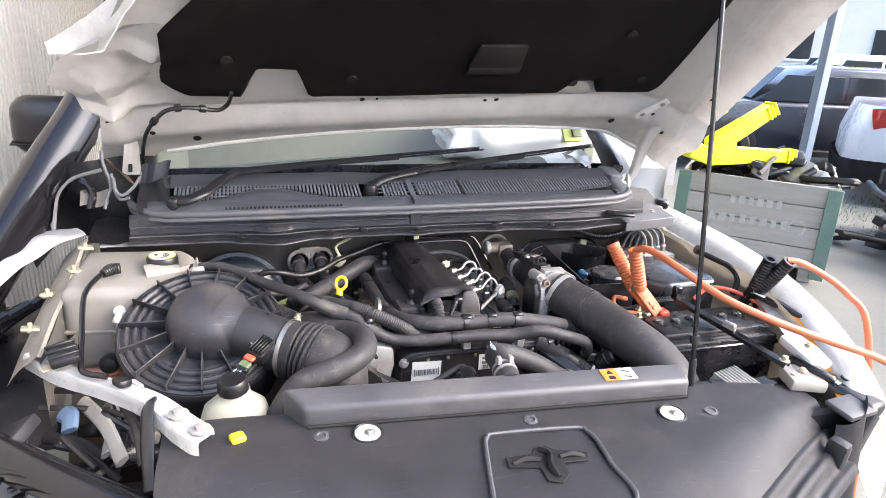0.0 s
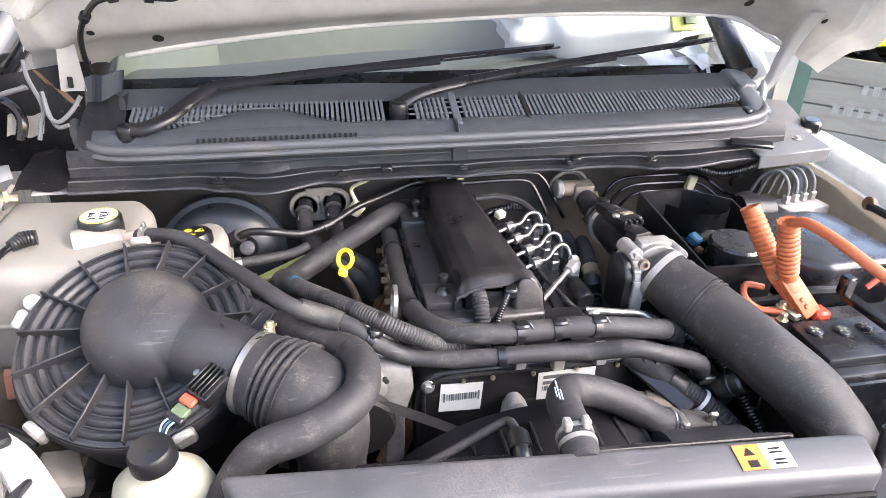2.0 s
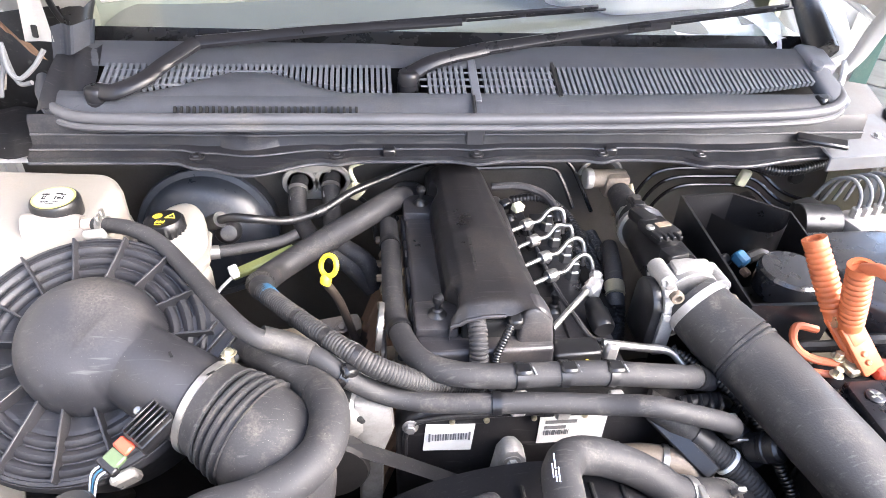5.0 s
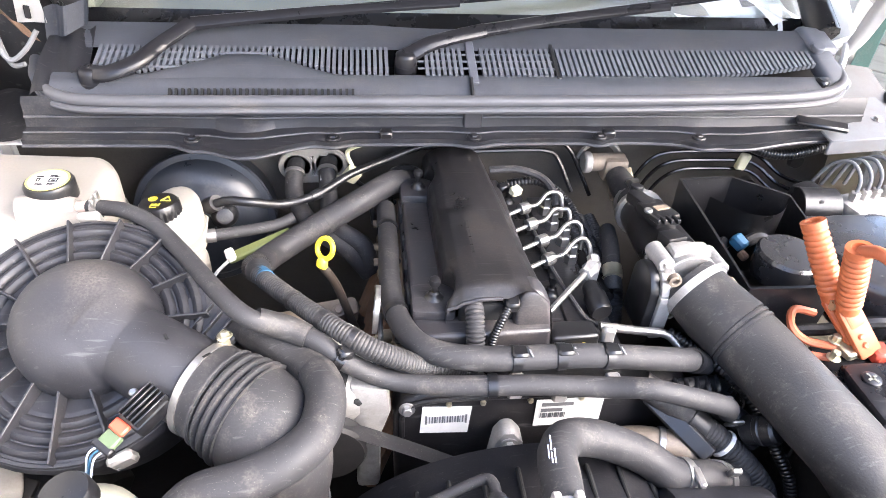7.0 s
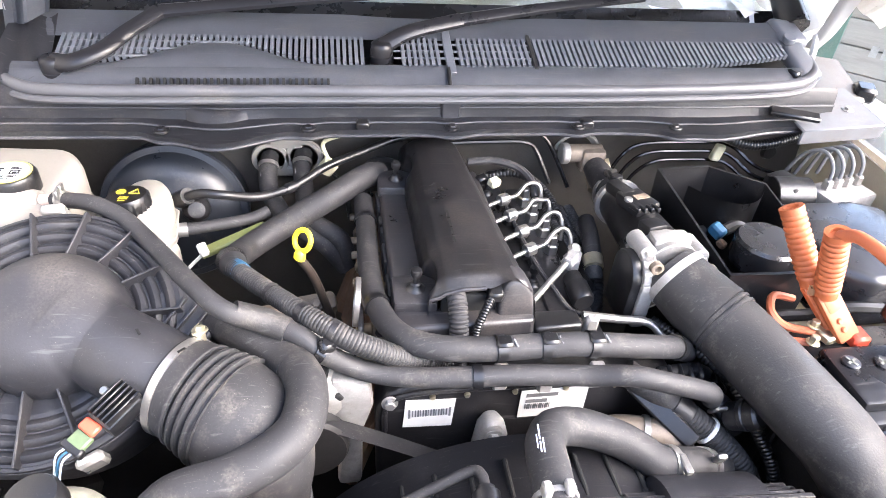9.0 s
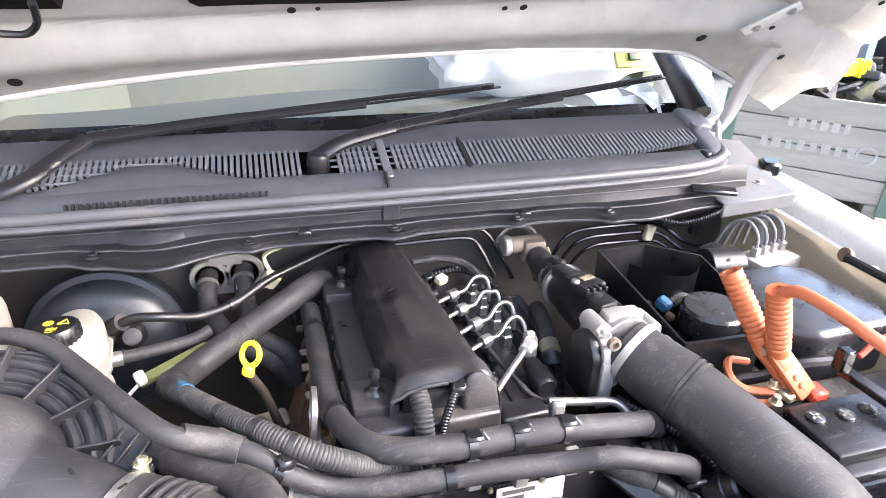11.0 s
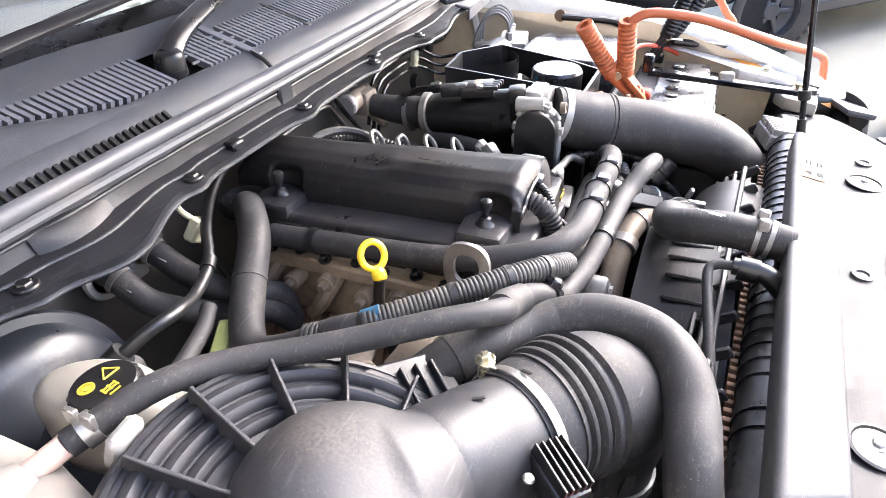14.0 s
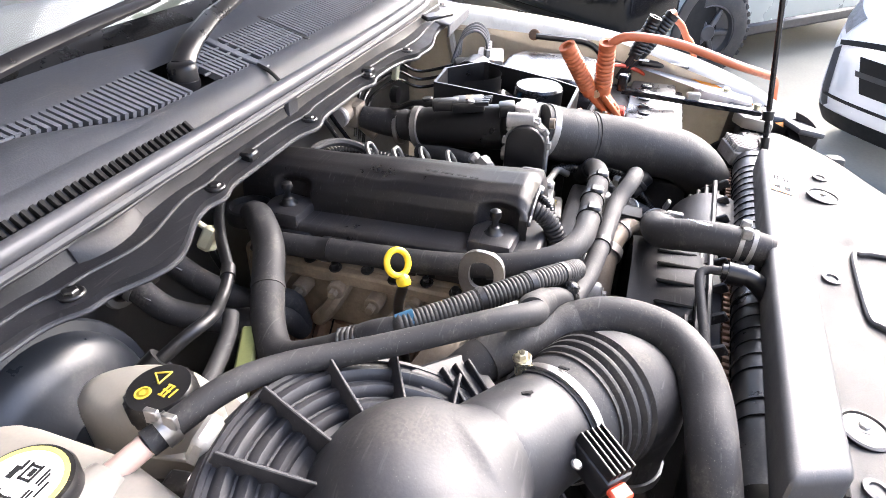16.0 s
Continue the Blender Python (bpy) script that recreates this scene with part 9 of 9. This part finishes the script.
    if wrap:
        part("front_wrap", box(bm_new(), (0.62, width * 1.02, 0.46), m @ Matrix.Translation((L - 0.16, 0, 0.66)), 0.08, 3), M_gloss, c, "black front end")
        part("fog_lamp", box(bm_new(), (0.16, 0.02, 0.05), m @ Matrix.Translation((L - 0.12, Wd * 1.02 + 0.005, 0.72)), 0.01), M_amber, c)
    part("windscreen", prism(bm_new(), [(-Wd * 0.78, 0), (Wd * 0.78, 0), (Wd * 0.68, 0.62), (-Wd * 0.68, 0.62)], 0.012,
                             m @ Matrix.Translation((cab[-1][0] - 0.06, 0, hood_h + 0.03)) @ Matrix.Rotation(radians(90), 4, "Z") @ Matrix.Rotation(radians(44), 4, "X"), 0.003), M_dglass, c)
    return c


car("parked_pickup", "dark grey pickup with canopy behind the bin", 7.95, 8.15, 163, 4.9, 1.75, 1.52, M_navy, 1.02, "suv", 0.34)
car("parked_suv", "white suv with red tail lamps", 8.52, 5.12, -44, 4.4, 1.8, 1.66, M_carw, 1.10, "suv", 0.35, tail=True)
car("silver_offroader", "silver-green off-road car with black bumper and knobbly tyres", 6.38, 0.65, 140, 4.5, 1.85, 1.85, M_silver, 1.12, "suv", 0.36, wrap=True, steer=-20)
_w = car("white_hatchback", "white car with black bumper inlets", 4.22, -1.84, 130, 4.2, 1.75, 1.5, M_carw, 1.0, "suv", 0.33, nose=True)
_m = pose(4.22, -1.84, 0, 0, 0, 130)
for s in (-1, 1):
    part("corner_duct", end_patch(_m, 1, 2.1, 0.875, 1.0, [(50 * s, 0.60), (38 * s, 0.64), (34 * s, 0.30), (44 * s, 0.26)], 0.006), M_plate, _w, "grey plastic corner duct")
    part("lamp_edge", end_patch(_m, 1, 2.1, 0.875, 1.0, [(42 * s, 0.665), (8 * s, 0.715), (8 * s, 0.685), (40 * s, 0.640)], 0.010), M_trim, _w)
    part("fog_surround", end_patch(_m, 1, 2.1, 0.875, 1.0, [(30 * s, 0.56), (24 * s, 0.58), (22 * s, 0.40), (28 * s, 0.40)], 0.012), M_carw, _w)
part("inlet", end_patch(_m, 1, 2.1, 0.875, 1.0, [(-20, 0.62), (20, 0.62), (14, 0.43), (-14, 0.43)], 0.007), M_trim, _w)
part("inlet_bar", end_patch(_m, 1, 2.1, 0.875, 1.0, [(-19, 0.545), (19, 0.545), (18, 0.515), (-18, 0.515)], 0.016), M_plate, _w)
part("lip_line", end_patch(_m, 1, 2.1, 0.875, 1.0, [(-42, 0.365), (42, 0.365), (42, 0.345), (-42, 0.345)], 0.006), M_trim, _w)
part("lower_apron", end_patch(_m, 1, 2.1, 0.875, 1.0, [(-70, 0.27), (70, 0.27), (70, 0.165), (-70, 0.165)], 0.008), M_trim, _w)
car("parked_van", "pale car at the far side of the yard", 12.5, 11.5, 160, 4.6, 1.8, 1.7, M_carw, 1.0, "suv", 0.35)

# stripped off-roader standing side-on, its wheel bare
_w = thing("stripped_offroader", (5.15, 3.4, 0), "dark navy stripped off-road car with bare knobbly wheel", "car", "parked cars")
_m = pose(5.22, 3.34, 0, 0, 0, -32)
for x in (0.0, 2.5):
    for y, s in ((0.0, -1), (1.5, 1)):
        wheel_part(_w, _m @ V(x, y, 0.39), 0.39, 0.25, _m.to_3x3() @ V(0, s, 0), True)
    part("axle", tube(bm_new(), [_m @ V(x, 0.1, 0.39), _m @ V(x, 0.7, 0.37), _m @ V(x, 1.4, 0.39)], 0.06, 10), M_pit, _w)
for y in (0.32, 1.18):
    part("chassis_rail", box(bm_new(), (3.7, 0.10, 0.14), _m @ Matrix.Translation((1.25, y, 0.62)), 0.01), M_trim, _w)
part("body", prism(bm_new(), [(0.62, 0.55), (3.1, 0.55), (3.1, 0.98), (2.4, 1.02), (0.90, 1.0), (0.60, 0.80)], 1.46, _m @ Matrix(((1, 0, 0, 0), (0, 0, 1, 0.02), (0, 1, 0, 0), (0, 0, 0, 1))), 0.04, 2), M_dnavy, _w)
part("side_step", box(bm_new(), (1.5, 0.14, 0.07), _m @ Matrix.Translation((1.3, -0.02, 0.50)), 0.015), M_dnavy, _w)
part("trim_strip", box(bm_new(), (1.9, 0.02, 0.07), _m @ Matrix.Translation((1.6, 0.012, 0.80)), 0.005), M_plate, _w)
part("engine", box(bm_new(), (0.5, 0.5, 0.30), _m @ Matrix.Translation((0.05, 0.75, 0.68)), 0.05, 2), M_valve, _w)
part("arch_liner", tube(bm_new(), [_m @ V(0.46 * math.cos(q), 0.25, 0.5 + 0.52 * math.sin(q)) for q in (0.3, 0.9, 1.57, 2.2)], 0.05, 8), M_trim, _w)
for z, r in ((0.52, 0.03),):
    part("front_bar", tube(bm_new(), [_m @ V(-0.62, 0.1, z), _m @ V(-0.70, 0.75, z), _m @ V(-0.62, 1.4, z)], r, 10), M_trim, _w)
part("shock_absorber", tube(bm_new(), [_m @ V(-0.12, 0.30, 0.5), _m @ V(-0.05, 0.36, 1.0)], 0.035, 10), M_alu, _w)

_w = thing("white_bucket", (4.58, 3.46, 0), "dirty white plastic bucket standing on the yard", "bucket")
part("tub", lathe(bm_new(), [(0, 0), (0.085, 0), (0.09, 0.004), (0.108, 0.17), (0.116, 0.172), (0.116, 0.186), (0.108, 0.188), (0.10, 0.17), (0.085, 0.02), (0, 0.02)], pose(4.58, 3.46, 0), 28), M_print, _w)
part("wire_handle", tube(bm_new(), [(4.58 + 0.118 * math.cos(a), 3.46 - 0.05 * math.sin(a), 0.175 - 0.07 * math.sin(a)) for a in (0, 0.6, 1.2, 1.57, 2.0, 2.6, 3.14)], 0.003, 6), M_steel, _w)

# distance
_b = thing("far_workshop", (24, 24, 0), "pale workshop building across the yard", "building")
part("wall", box(bm_new(), (22, 6, 5.0), pose(24, 26, 2.5, 0, 0, -40), 0.05), M_brick, _b)
part("roof", box(bm_new(), (23, 7, 0.3), pose(24, 26, 5.1, 4, 0, -40), 0.05), M_clad, _b)
for k in range(5):
    w = part("window", box(bm_new(), (1.8, 0.1, 1.3), pose(24, 26, 2.0, 0, 0, -40) @ Matrix.Translation((-8 + 4 * k, -3.03, 0)), 0.02), M_dglass, _b)
    part("frame", box(bm_new(), (2.0, 0.08, 0.12), pose(24, 26, 2.0, 0, 0, -40) @ Matrix.Translation((-8 + 4 * k, -3.06, -0.7)), 0.02), M_print, w)
part("sign", box(bm_new(), (2.6, 0.1, 0.8), pose(24, 26, 3.6, 0, 0, -40) @ Matrix.Translation((-6, -3.06, 0)), 0.02), M_green, _b, "green sign board")
part("brick_pier", box(bm_new(), (0.7, 0.3, 4.4), pose(24, 26, 2.2, 0, 0, -40) @ Matrix.Translation((-3.6, -3.1, 0)), 0.02), M_org, _b)
for (gx, gy, s) in ((5.2, 3.0, 0.5), (6.3, 5.4, 0.9), (4.7, 2.1, 0.5), (9.5, 8.0, 1.2)):
    random.seed(int(gx * 10))
    b = bm_new()
    t = bmesh.new()
    for k in range(500):
        a, q = random.uniform(0, 6.28), s * math.sqrt(random.random())
        p = V(gx + q * math.cos(a) * 1.6, gy + q * math.sin(a), 0.0)
        h, w = random.uniform(0.02, 0.07), 0.006
        d = V(random.uniform(-1, 1), random.uniform(-1, 1), 0) * 0.02
        t.faces.new((t.verts.new(p + V(-w, 0, 0)), t.verts.new(p + V(w, 0, 0)), t.verts.new(p + d + V(0, 0, h))))
    merge(b, t)
    tagged(part("grass_patch", b, M_grass), "low weeds growing through the concrete", "grass", kind="stuff")
